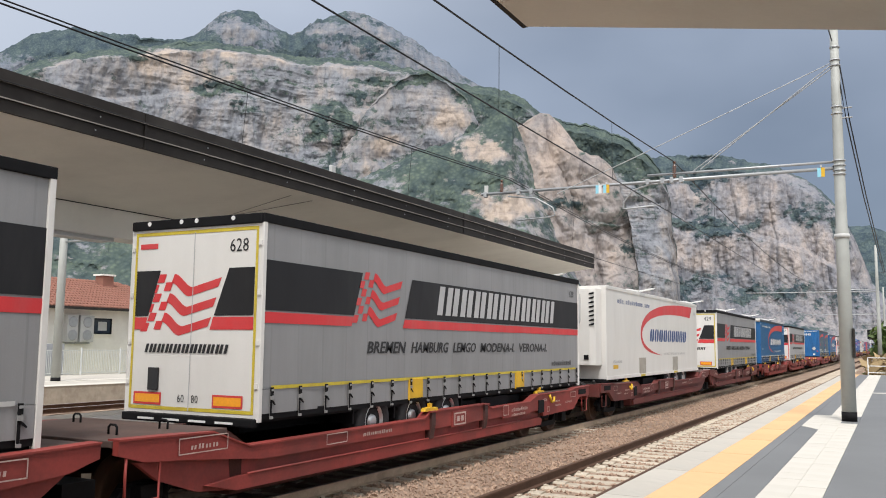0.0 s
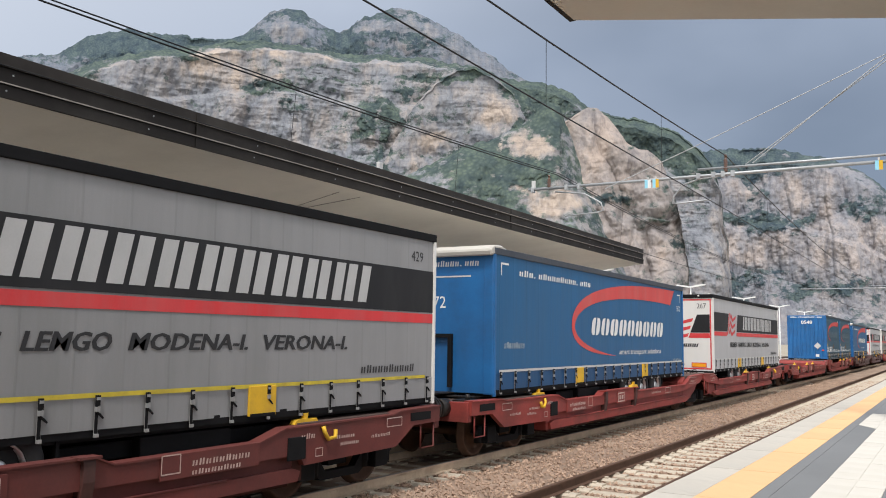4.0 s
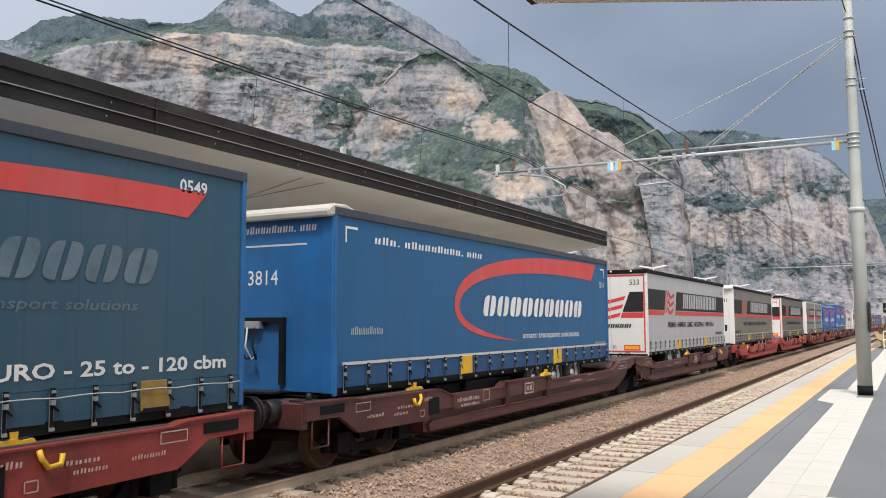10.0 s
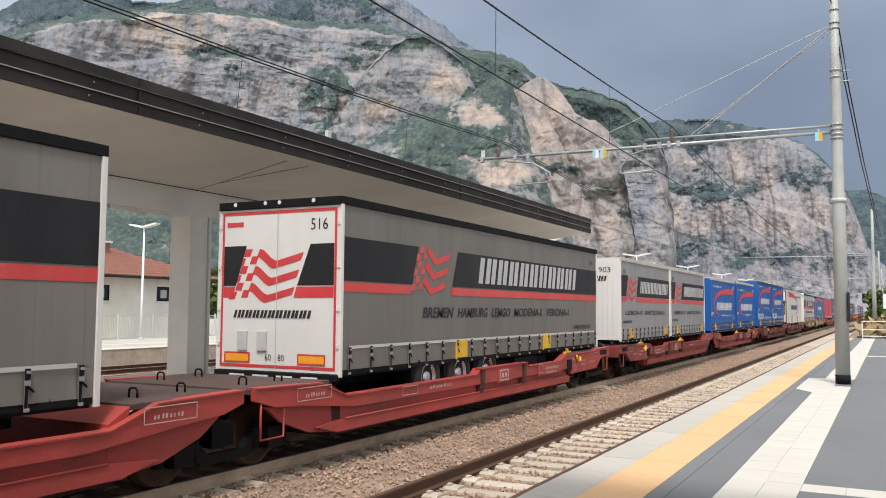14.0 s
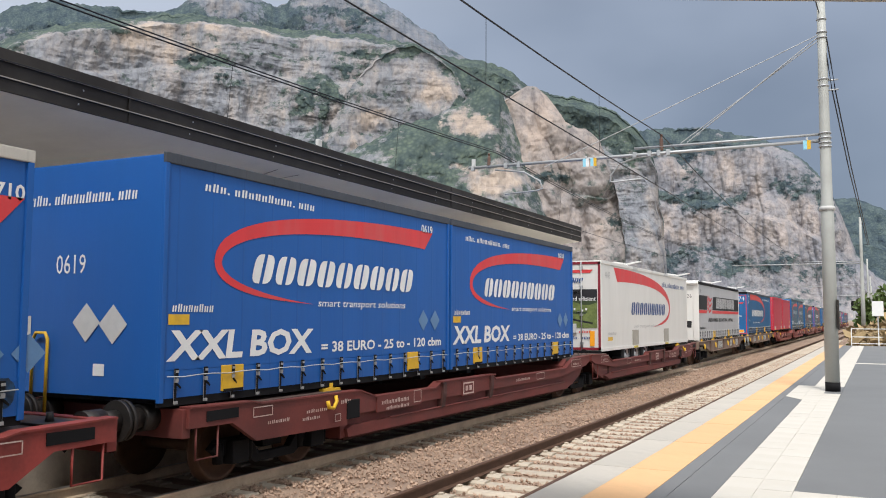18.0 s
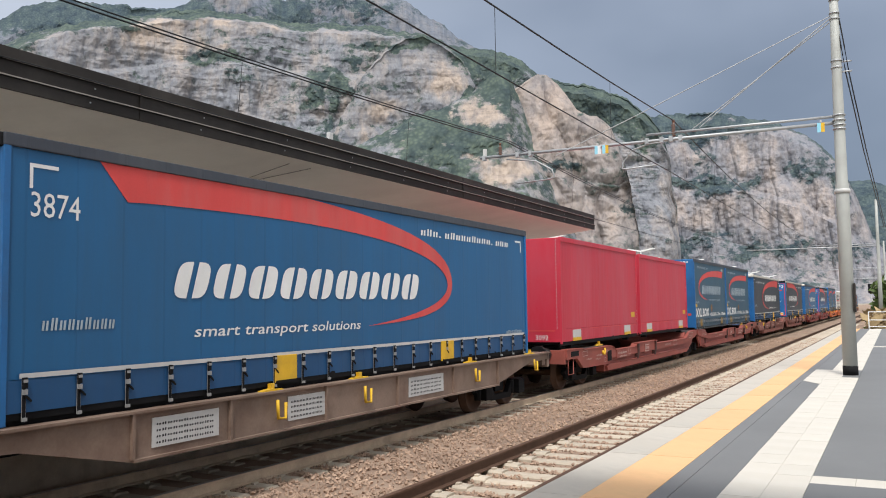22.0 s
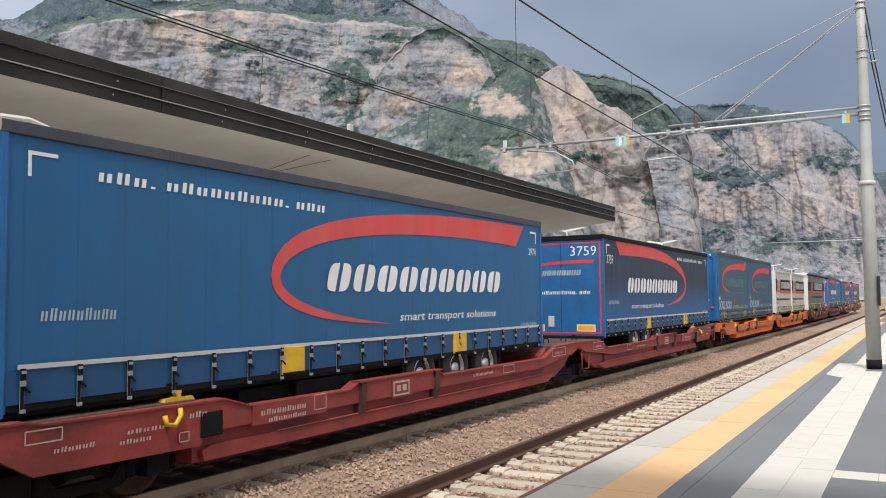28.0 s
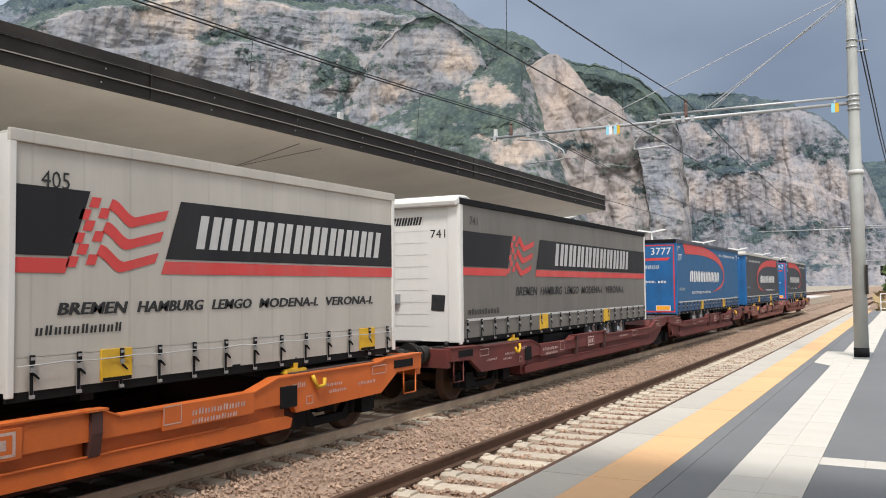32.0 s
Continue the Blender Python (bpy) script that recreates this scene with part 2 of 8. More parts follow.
PALEGREY = mat("light_grey_fitting", (0.48, 0.48, 0.47), 0.45, 0, 0.08, 8, 0.03, 60)
RED_W = mat("red_wagon_paint", (0.245, 0.040, 0.033), 0.6, 0, 0.32, 1.3, 0.12, 30, 0.35, (0.075, 0.030, 0.026), 0.75)
FRESH_W = mat("bright_red_wagon_paint", (0.36, 0.050, 0.040), 0.55, 0, 0.25, 1.3, 0.12, 30, 0.4, (0.14, 0.040, 0.034), 0.6)
FADED_W = mat("faded_red_wagon_paint", (0.27, 0.068, 0.052), 0.6, 0, 0.25, 1.3, 0.12, 30, 0.35, (0.18, 0.070, 0.055), 0.6)
PINK_W = mat("dusty_brown_red_wagon_paint", (0.225, 0.082, 0.064), 0.7, 0, 0.25, 1.3, 0.12, 30, 0.3, (0.15, 0.085, 0.065), 0.7)
# wagon inside: dirt, and the shade under the loads painted in
DIRT_SHADE = mat("dirty_shaded_wagon_inside", (0.055, 0.021, 0.017), 0.9, 0, 0.3, 2, 0.1, 30, 0.2)
DARK_W = mat("dark_brown_red_wagon_paint", (0.085, 0.028, 0.025), 0.5, 0, 0.3, 1.3, 0.1, 30, 0.4, (0.035, 0.018, 0.016), 0.6)
BROWN_W = mat("brown_red_wagon_paint", (0.130, 0.030, 0.025), 0.65, 0, 0.25, 1.3, 0.12, 30, 0.35, (0.06, 0.03, 0.028), 0.6)
ORANGE_W = mat("orange_wagon_paint", (0.56, 0.125, 0.022), 0.55, 0, 0.15, 1.3, 0.1, 30, 0.4, (0.28, 0.08, 0.02), 0.5)
BEIGE_W = mat("rusty_beige_wagon_paint", (0.205, 0.145, 0.112), 0.65, 0, 0.3, 1.1, 0.12, 30, 0.35, (0.085, 0.042, 0.028), 0.85)
DUSTY = mat("dust_coated_rail_flank", (0.54, 0.425, 0.31), 0.85, 0.0, 0.2, 3, 0.1, 60, 0.3, (0.16, 0.11, 0.08), 0.5)
RUST = mat("rusty_rail_flank", (0.10, 0.055, 0.035), 0.75, 0.3, 0.25, 6, 0.15, 60)
RAILTOP = mat("worn_rail_head", (0.42, 0.38, 0.34), 0.35, 0.8, 0.15, 6, 0.04, 60)
CONC = mat("sleeper_concrete", (0.49, 0.425, 0.34), 0.85, 0, 0.15, 4, 0.15, 60, 0.3, (0.25, 0.19, 0.14), 0.6, rnd=0.12)
BALLAST = mat("ballast_gravel", (0.30, 0.218, 0.162), 0.9, 0, 0.35, 1.2, 0.9, 22, 0.2, (0.16, 0.10, 0.075), 0.6)
STONE = mat("ballast_stone", (0.40, 0.285, 0.210), 0.9, 0, 0.40, 3, 0.3, 60, 0.2, (0.20, 0.13, 0.10), 0.6)
EARTH = mat("yard_ground", (0.34, 0.30, 0.25), 0.95, 0, 0.25, 0.25, 0.3, 12, 0.2, (0.14, 0.15, 0.07), 0.6)
TILE = mat("grey_platform_tile", (0.158, 0.160, 0.160), 0.55, 0, 0.12, 0.6, 0.06, 50, 0.45, (0.20, 0.20, 0.20), 0.3, rnd=0.05)
COPING = mat("pale_platform_coping", (0.47, 0.435, 0.38), 0.7, 0, 0.1, 2, 0.1, 60, 0.35, (0.28, 0.27, 0.25), 0.4, rnd=0.04)
YSTRIP = mat("yellow_safety_strip", (0.70, 0.425, 0.215), 0.65, 0, 0.1, 2, 0.1, 60, 0.35, (0.45, 0.33, 0.17), 0.4, rnd=0.05)
TACTILE = mat("white_tactile_tile", (0.565, 0.53, 0.465), 0.6, 0, 0.06, 2, 0.08, 60, 0.4, (0.55, 0.53, 0.50), 0.35, rnd=0.03)
SOFFIT = mat("painted_canopy_soffit", (0.78, 0.735, 0.65), 0.8, 0, 0.06, 0.5, 0.04, 30, 0.3, (0.40, 0.36, 0.30), 0.35)
PLASTER = mat("off_white_plaster", (0.80, 0.775, 0.715), 0.85, 0, 0.07, 0.8, 0.08, 40, 0.3, (0.45, 0.42, 0.37), 0.35)
FASCIA = mat("dark_brown_fascia", (0.017, 0.0135, 0.0115), 0.65, 0.0, 0.25, 1.0, 0.05, 40, 0.3, (0.09, 0.08, 0.07), 0.4)
# pale brown for the painted highlight on fascia lips, and for soffit cables
FASCIA_L = mat("lip_highlight_and_cable", (0.27, 0.24, 0.21), 0.5, 0.2, 0.2, 3, 0.05, 40)
MASTC = mat("grey_green_mast", (0.36, 0.37, 0.35), 0.6, 0.1, 0.08, 3, 0.05, 40, 0.4, (0.26, 0.26, 0.24), 0.3)
WIRE = mat("dark_wire", (0.02, 0.02, 0.022), 0.5, 0.5, 0.1, 9, 0, 40)
INSUL = mat("brown_insulator", (0.12, 0.06, 0.04), 0.25, 0, 0.2, 20, 0, 60, 0.6)
GLASS_D = mat("dark_window_glass", (0.03, 0.035, 0.04), 0.08, 0, 0.2, 2, 0, 20, 0.6)
ROOFT = mat("terracotta_roof_tiles", (0.25, 0.115, 0.085), 0.85, 0, 0.2, 2.5, 0.3, 16, 0.25, (0.22, 0.12, 0.09), 0.5, rnd=0.12)
OCHRE = mat("ochre_facade", (0.66, 0.49, 0.29), 0.85, 0, 0.08, 0.5, 0.05, 20, 0.3, (0.45, 0.30, 0.16), 0.4)
BARK = mat("bark", (0.10, 0.075, 0.055), 0.9, 0, 0.3, 8, 0.4, 60)
LEAF = mat("green_leaves", (0.060, 0.095, 0.022), 0.6, 0, 0.4, 1.5, 0.2, 20, 0.3, (0.10, 0.13, 0.03), 0.5, rnd=0.2)
LEAF_D = mat("dark_conifer_leaves", (0.028, 0.048, 0.022), 0.65, 0, 0.4, 1.5, 0.2, 20, 0.3, rnd=0.2)
REED = mat("dry_brown_reeds", (0.30, 0.22, 0.115), 0.8, 0, 0.35, 1, 0.1, 20)
GRASS = mat("dry_grass", (0.22, 0.22, 0.06), 0.8, 0, 0.35, 1, 0.1, 20)
FENCE = mat("pale_mesh_fence", (0.62, 0.63, 0.62), 0.55, 0.2, 0.08, 5, 0.03, 60)
SIGN_B = mat("pale_blue_marker", (0.25, 0.55, 0.68), 0.5, 0, 0.08, 8, 0.02, 60)
BLUE_END = mat("blue_steel_end", (0.014, 0.120, 0.32), 0.45, 0.1, 0.15, 1.5, 0.05, 40, 0.45, (0.03, 0.05, 0.09), 0.45)


# ---- mesh tools ----
def box(bm, x0, x1, y0, y1, z0, z1, bev=0.0):
    vs = [bm.verts.new(c) for c in ((x0, y0, z0), (x1, y0, z0), (x1, y1, z0), (x0, y1, z0), (x0, y0, z1), (x1, y0, z1), (x1, y1, z1), (x0, y1, z1))]
    fs = [bm.faces.new([vs[i] for i in f]) for f in ((3, 2, 1, 0), (4, 5, 6, 7), (0, 1, 5, 4), (1, 2, 6, 5), (2, 3, 7, 6), (3, 0, 4, 7))]
    if bev:
        bmesh.ops.bevel(bm, geom=list({e for f in fs for e in f.edges}), offset=bev, segments=2, affect="EDGES", profile=0.6)
    return bm


def prism(bm, poly, a0, a1, axis="x", bev=0.0):
    """A polygon pushed from a0 to a1 along an axis. poly holds (y, z) for x, (x, z) for y, (x, y) for z."""
    def put(p, a):
        return {"x": (a, p[0], p[1]), "y": (p[0], a, p[1]), "z": (p[0], p[1], a)}[axis]
    lo = [bm.verts.new(put(p, a0)) for p in poly]
    hi = [bm.verts.new(put(p, a1)) for p in poly]
    fs = [bm.faces.new(lo[::-1]), bm.faces.new(hi)]
    n = len(poly)
    for i in range(n):
        fs.append(bm.faces.new((lo[i], lo[(i + 1) % n], hi[(i + 1) % n], hi[i])))
    bmesh.ops.recalc_face_normals(bm, faces=fs)
    if bev:
        bmesh.ops.bevel(bm, geom=list({e for f in fs for e in f.edges}), offset=bev, segments=1, affect="EDGES")
    return bm


def cyl(bm, p, q, r, n=12, r2=None, cap=True):
    """A cylinder or cone frustum from p to q."""
    p, q = Vector(p), Vector(q)
    d = (q - p).normalized()
    u = d.orthogonal().normalized()
    w = d.cross(u)
    r2 = r if r2 is None else r2
    ring = []
    for c, rr in ((p, r), (q, r2)):
        ring.append([bm.verts.new(c + rr * (math.cos(a) * u + math.sin(a) * w)) for a in (2 * math.pi * i / n for i in range(n))])
    for i in range(n):
        f = bm.faces.new((ring[0][i], ring[0][(i + 1) % n], ring[1][(i + 1) % n], ring[1][i]))
        f.smooth = True
    if cap:
        bm.faces.new(ring[0][::-1]); bm.faces.new(ring[1])
    return bm


def tube(bm, pts, r, n=6):
    """A round bar bent through the points, one closed skin."""
    ps = [Vector(p) for p in pts]
    rings, side = [], None
    for i, p in enumerate(ps):
        d0 = (ps[i] - ps[i - 1]).normalized() if i else (ps[1] - ps[0]).normalized()
        d1 = (ps[i + 1] - ps[i]).normalized() if i < len(ps) - 1 else d0
        d = (d0 + d1).normalized() if (d0 + d1).length > 1e-6 else d0
        if side is None:
            side = d.orthogonal().normalized()
        side = (side - d * side.dot(d)).normalized()
        up = d.cross(side)
        rings.append([bm.verts.new(p + r * (math.cos(2 * math.pi * k / n) * side + math.sin(2 * math.pi * k / n) * up)) for k in range(n)])
    for a, b in zip(rings, rings[1:]):
        for k in range(n):
            f = bm.faces.new((a[k], a[(k + 1) % n], b[(k + 1) % n], b[k])); f.smooth = True
    bm.faces.new(rings[0][::-1]); bm.faces.new(rings[-1])
    return bm


def lathe(bm, prof, n=20, axis="x", at=(0, 0, 0)):
    """A profile of (distance along the axis, radius) turned round the axis."""
    rings = []
    for d, r in prof:
        row = []
        for i in range(n):
            a = 2 * math.pi * i / n
            c = {"x": (d, r * math.cos(a), r * math.sin(a)), "z": (r * math.cos(a), r * math.sin(a), d)}[axis]
            row.append(bm.verts.new(Vector(c) + Vector(at)))
        rings.append(row)
    for r0, r1 in zip(rings, rings[1:]):
        for i in range(n):
            f = bm.faces.new((r0[i], r0[(i + 1) % n], r1[(i + 1) % n], r1[i])); f.smooth = True
    bm.faces.new(rings[0][::-1]); bm.faces.new(rings[-1])
    return bm


def mesh(bm, name, material):
    bmesh.ops.recalc_face_normals(bm, faces=bm.faces)
    me = bpy.data.meshes.new(name)
    bm.to_mesh(me); bm.free()
    me.materials.append(material)
    return me


def part(name, bm, material, parent, label="", at=None):
    """One mesh object under a thing or a part; bm may be a bmesh or a ready mesh that is shared."""
    me = bm if isinstance(bm, bpy.types.Mesh) else mesh(bm, name, material)
    ob = new(name, me)
    ob.parent = parent
    if at is not None:
        ob.location = at
    if label:
        tagged(ob, label)
    return ob


def thing(name, label, category, group="", kind="", at=(0, 0, 0), rz=0):
    ob = new(name)
    ob.empty_display_size = 0.3
    ob.matrix_basis = pose(*at, 0, 0, rz)
    return tagged(ob, label, category, group, kind)


def solid(name, bm, material, label, category, group="", kind=""):
    return tagged(new(name, mesh(bm, name, material)), label, category, group, kind)


SHARED = {}


def shared(key, make, material):
    """A mesh made once for a key and used again."""
    k = (key, material.name)
    if k not in SHARED:
        SHARED[k] = mesh(make(), key if isinstance(key, str) else key[0], material)
    return SHARED[k]


FB = bmesh.new


# ---- ground and tracks ----
def sheet(name, x0, x1, y0, y1, z, material, label, category, nx=1, ny=1, amp=0.0, freq=1.0):
    bm = FB()
    rows = []
    for j in range(ny + 1):
        row = []
        for i in range(nx + 1):
            x, y = x0 + (x1 - x0) * i / nx, y0 + (y1 - y0) * j / ny
            row.append(bm.verts.new((x, y, z + (amp * noise.noise((x * freq, y * freq, 0.3)) if amp else 0))))
        rows.append(row)
    for a, b in zip(rows, rows[1:]):
        for i in range(nx):
            bm.faces.new((a[i], a[i + 1], b[i + 1], b[i]))
    return solid(name, bm, material, label, category, kind="structure")


sheet("ground", -4000, 4000, -1500, 4500, -0.62, EARTH, "pale gravelly yard ground round the station tracks", "ground", 8, 8)

# ballast bed under the two near tracks, crowned between the rails, and one under the far tracks
def bed(name, x0, x1, y0, y1, label):
    bm = FB()
    nx = int((x1 - x0) / 0.35)
    ny = int((y1 - y0) / 0.6)
    rows = []
    for j in range(ny + 1):
        y = y0 + (y1 - y0) * j / ny
        row = []
        for i in range(nx + 1):
            x = x0 + (x1 - x0) * i / nx
            edge = min(x - x0, x1 - x) < 0.3
            z = (-0.215 if not edge else -0.60) - (0.030 if abs(x - NEAR) < 1.3 else 0.0) + 0.030 * noise.noise((x * 2.1, y * 2.1, 1.7)) + 0.02 * noise.noise((x * 6, y * 6, 4))
            row.append(bm.verts.new((x, y, z)))
        rows.append(row)
    for a, b in zip(rows, rows[1:]):
        for i in range(nx):
            bm.faces.new((a[i], a[i + 1], b[i + 1], b[i]))
    return solid(name, bm, BALLAST, label, "ballast", kind="structure")


NEAR, TRAIN, FAR_A, FAR_B = -4.88, -9.03, -21.6, -25.6
bed("ballast_bed", -10.75, -3.05, -30, 130, "brownish crushed stone ballast between two railway tracks")
bed("ballast_bed_beyond", -27.6, -17.3, -30, 130, "pale stone ballast under the tracks beyond the island platform")
sheet("track_bed_distance", -27.6, -3.05, 130, 1500, -0.20, BALLAST, "stone ballast of the line running into the distance", "ballast")


def stones():
    """Loose ballast stones, each with its own tilt and size."""
    rnd = np.random.RandomState(5)
    n = 21000
    y = 4.0 + 62 * rnd.rand(n) ** 1.9
    x = np.where(rnd.rand(n) < 0.70, -8.30 + 2.55 * rnd.rand(n), -5.6 + 2.3 * rnd.rand(n))
    y = np.where((x > -6.15) | (x < -7.75), 3.0 + 0.6 * np.floor((y - 3.0) / 0.6) + 0.17 + 0.26 * rnd.rand(n), y)
    s = 0.014 + 0.020 * rnd.rand(n)
    base = np.array([(1, 0, 0), (-1, 0, 0), (0, 1, 0), (0, -1, 0), (0, 0, 1), (0, 0, -1)], float)
    tri = np.array([(0, 2, 4), (2, 1, 4), (1, 3, 4), (3, 0, 4), (2, 0, 5), (1, 2, 5), (3, 1, 5), (0, 3, 5)])
    jit = base[None] * (0.75 + 0.6 * rnd.rand(n, 6, 1)) + 0.28 * rnd.randn(n, 6, 3)
    jit *= s[:, None, None]
    v = jit + np.stack([x, y, np.where(x < -5.8, -0.195, -0.225) + 0.02 * rnd.rand(n)], 1)[:, None, :]
    f = (tri[None] + 6 * np.arange(n)[:, None, None]).reshape(-1, 3)
    me = bpy.data.meshes.new("ballast_stones")
    me.from_pydata(v.reshape(-1, 3).tolist(), [], f.tolist())
    me.materials.append(STONE)
    return tagged(new("ballast_stones", me), "loose broken ballast stones, brown and grey", "gravel", kind="stuff")


stones()


def rail_pair(cx, y0, y1, name, label, worn=True, flank=None):
    t = thing(name, label, "railway track", "railway tracks", "structure", (cx, 0, 0))
    for side in (-1, 1):
        c = side * 0.7525
        bm = FB()
        prism(bm, [(c - .075, -.172), (c + .075, -.172), (c + .075, -.160), (c + .012, -.145), (c + .010, -.045), (c + .036, -.035), (c + .036, -.008),
                   (c - .036, -.008), (c - .036, -.035), (c - .010, -.045), (c - .012, -.145), (c - .075, -.160)], y0, y1, "y")
        r = part("rail", bm, flank or RUST, t)
        bm = FB()
        prism(bm, [(c - .036, -.0075), (c + .036, -.0075), (c + .026, 0.0), (c - .026, 0.0)], y0, y1, "y")
        part("rail_head", bm, RAILTOP if worn else RUST, r, "worn rail head")
    return t


track_near = rail_pair(NEAR, -30, 1500, "track_near", "empty railway track with rusty rails on concrete sleepers", False)
track_train = rail_pair(TRAIN, -30, 1500, "track_train", "railway track with worn rails under a freight train", True, DUSTY)
track_a = rail_pair(FAR_A, -30, 600, "track_beyond_1", "empty track beyond the island platform")
track_b = rail_pair(FAR_B, -30, 600, "track_beyond_2", "empty track beside the far platform")


def sleeper_mesh():
    bm = FB()
    for x0, x1, h in ((-1.2, -0.45, 0.0), (-0.45, 0.45, -0.03), (0.45, 1.2, 0.0)):
        box(bm, x0, x1, -0.13, 0.13, -0.40, -0.178 + h)
    bmesh.ops.bevel(bm, geom=[e for e in bm.edges if abs(e.verts[0].co.x - e.verts[1].co.x) > 0.3 and e.verts[0].co.z > -0.3], offset=0.03, segments=1, affect="EDGES")
    for side in (-0.7525, 0.7525):
        for o in (-0.12, 0.12):
            box(bm, side + o - 0.03, side + o + 0.03, -0.05, 0.05, -0.19, -0.15)
    return bm


def sleepers(track, y0, y1):
    me = shared("sleeper", sleeper_mesh, CONC)
    k = 0
    y = y0
    while y < y1:
        part("sleeper", me, CONC, track, at=(0, y, 0.004 * math.sin(k * 2.3)))
        y += 0.6
        k += 1


# ---- near platform ----
platform = thing("platform", "grey tiled station platform with a pale edge, yellow strip and white tactile path", "platform", kind="structure")
PX0, PX1, PY0, PY1, PZ = -3.10, 3.4, -14.0, 62.5, 0.55
bm = FB(); box(bm, PX0 + 0.10, PX1 + 3.0, PY0, PY1, -0.62, PZ - 0.03); part("platform_body", bm, CONC, platform)
JOINT = 0.003


def slabs(name, x0, x1, dx, y0, y1, dy, z, material, parent, hole=None, thick=0.026, over=0.0):
    """Paving slabs of one size in rows with open joints between them."""
    nx = max(1, round((x1 - x0) / dx)); dx = (x1 - x0) / nx
    me = shared((name, round(dx, 3), dy, thick), lambda: box(FB(), -dx / 2 + JOINT / 2, dx / 2 - JOINT / 2, -dy / 2 + JOINT / 2, dy / 2 - JOINT / 2, -thick, 0.0), material)
    y = y0
    while y < y1 - 0.01:
        for i in range(nx):
            x = x0 + dx * (i + 0.5)
            if hole and hole(x, y + dy / 2):
                continue
            part(name, me, material, parent, at=(x, y + dy / 2, z + 0.0012 * math.sin(13.1 * x + 7.7 * y)))
        y += dy


# ---- far platforms ----
PAVE = mat("mid_grey_paving", (0.58, 0.555, 0.525), 0.7, 0, 0.12, 0.8, 0.08, 40, 0.35, (0.24, 0.235, 0.23), 0.4)
island = thing("island_platform", "island platform of grey paving with a pale coping on both sides", "platform", kind="structure")
bm = FB(); box(bm, -17.1, -10.72, -30, 150, -0.62, 0.53); part("platform_body", bm, CONC, island)
bm = FB(); box(bm, -16.2, -11.5, -30, 150, 0.531, 0.545); part("paving", bm, PAVE, island, "grey paving")
bm = FB(); box(bm, -11.497, -10.70, -30, 150, 0.531, 0.55); part("coping", bm, COPING, island, "pale coping")
bm = FB(); box(bm, -17.12, -16.203, -30, 150, 0.531, 0.55); part("coping", bm, COPING, island, "pale coping")
far_platform = thing("far_platform", "pale platform beyond the tracks with a mesh fence behind it", "platform", kind="structure")
bm = FB(); box(bm, -36.0, -27.7, -30, 150, -0.62, 0.53); part("platform_body", bm, CONC, far_platform)
bm = FB(); box(bm, -36.0, -28.6, -30, 150, 0.531, 0.545); part("paving", bm, COPING, far_platform)
bm = FB(); box(bm, -28.597, -27.68, -30, 150, 0.531, 0.55); part("coping", bm, TACTILE, far_platform, "white coping")
bm = FB(); box(bm, -31.3, -30.7, -30, 150, 0.546, 0.556); part("tactile_path", bm, TACTILE, far_platform, "white tactile path")

# ---- canopy over the island platform ----
canopy = thing("station_canopy", "concrete platform canopy with pale soffit, dark metal fascia and square columns", "canopy", kind="structure")
CX_E, CX_B, CY0, CY1 = -11.0, -14.55, -30.0, 34.3
ZE, ZB = 5.47, 5.06            # soffit at the edge and at the beam
bm = FB()
prism(bm, [(CX_E - 0.03, ZE), (CX_B, ZB), (CX_B, ZB + 0.55), (CX_E - 0.03, ZE + 0.45)], CY0, CY1 - 0.05, "y")
prism(bm, [(-15.25, ZB), (-18.8, ZE), (-18.8, ZE + 0.45), (-15.25, ZB + 0.55)], CY0, CY1 - 0.05, "y")
part("soffit", bm, SOFFIT, canopy, "smooth cream-painted soffit")
# the fascia is folded sheet: a lip, a deep middle and an upper flashing
prof = [(0.00, 0.00), (0.050, 0.0), (0.050, 0.185), (0.085, 0.19), (0.085, 0.21), (0.030, 0.215), (0.030, 0.445), (0.078, 0.45), (0.078, 0.47), (0.052, 0.475), (0.052, 0.66), (-0.02, 0.68), (-0.02, 0.0)]
for sgn, xx, nm in ((1, CX_E, "fascia"), (-1, -18.8, "fascia")):
    bm = FB(); prism(bm, [(xx + sgn * a, ZE + b * 0.917) for a, b in prof], CY0, CY1, "y"); f_side = part(nm, bm, FASCIA, canopy, "dark brown folded metal fascia")
    # light caught by the two lips, painted as thin pale strips
    for zf, of in ((0.202, 0.086), (0.462, 0.079)):
        bm = FB(); box(bm, xx + sgn * of - 0.006, xx + sgn * of + 0.006, CY0, CY1, ZE - 0.010 + zf * 0.917, ZE + 0.008 + zf * 0.917); part("fold_highlight", bm, FASCIA_L, f_side)
    if sgn > 0:
        rv = shared("rivet", lambda: lathe(FB(), [(0, .016), (.006, .014), (.009, .006)], 8), STEEL)
        y = 4.2
        while y < 33:
            part("rivet", rv, STEEL, f_side, at=(xx + 0.050, y, ZE + 0.09)); part("rivet", rv, STEEL, f_side, at=(xx + 0.030, y + 0.1, ZE + 0.33))
            y += 2.4
    jb = shared("seam_cover", lambda: box(FB(), -0.012, 0.012, -0.02, 0.02, 0, 0.60), FASCIA)
    for y in (10.0, 22.0):
        part("seam_cover", jb, FASCIA, f_side, at=(xx + sgn * 0.056, y, ZE))
bm = FB(); box(bm, -18.75, CX_E - 0.02, CY1 - 0.048, CY1, ZE + 0.02, ZE + 0.60); part("end_fascia", bm, FASCIA, canopy)
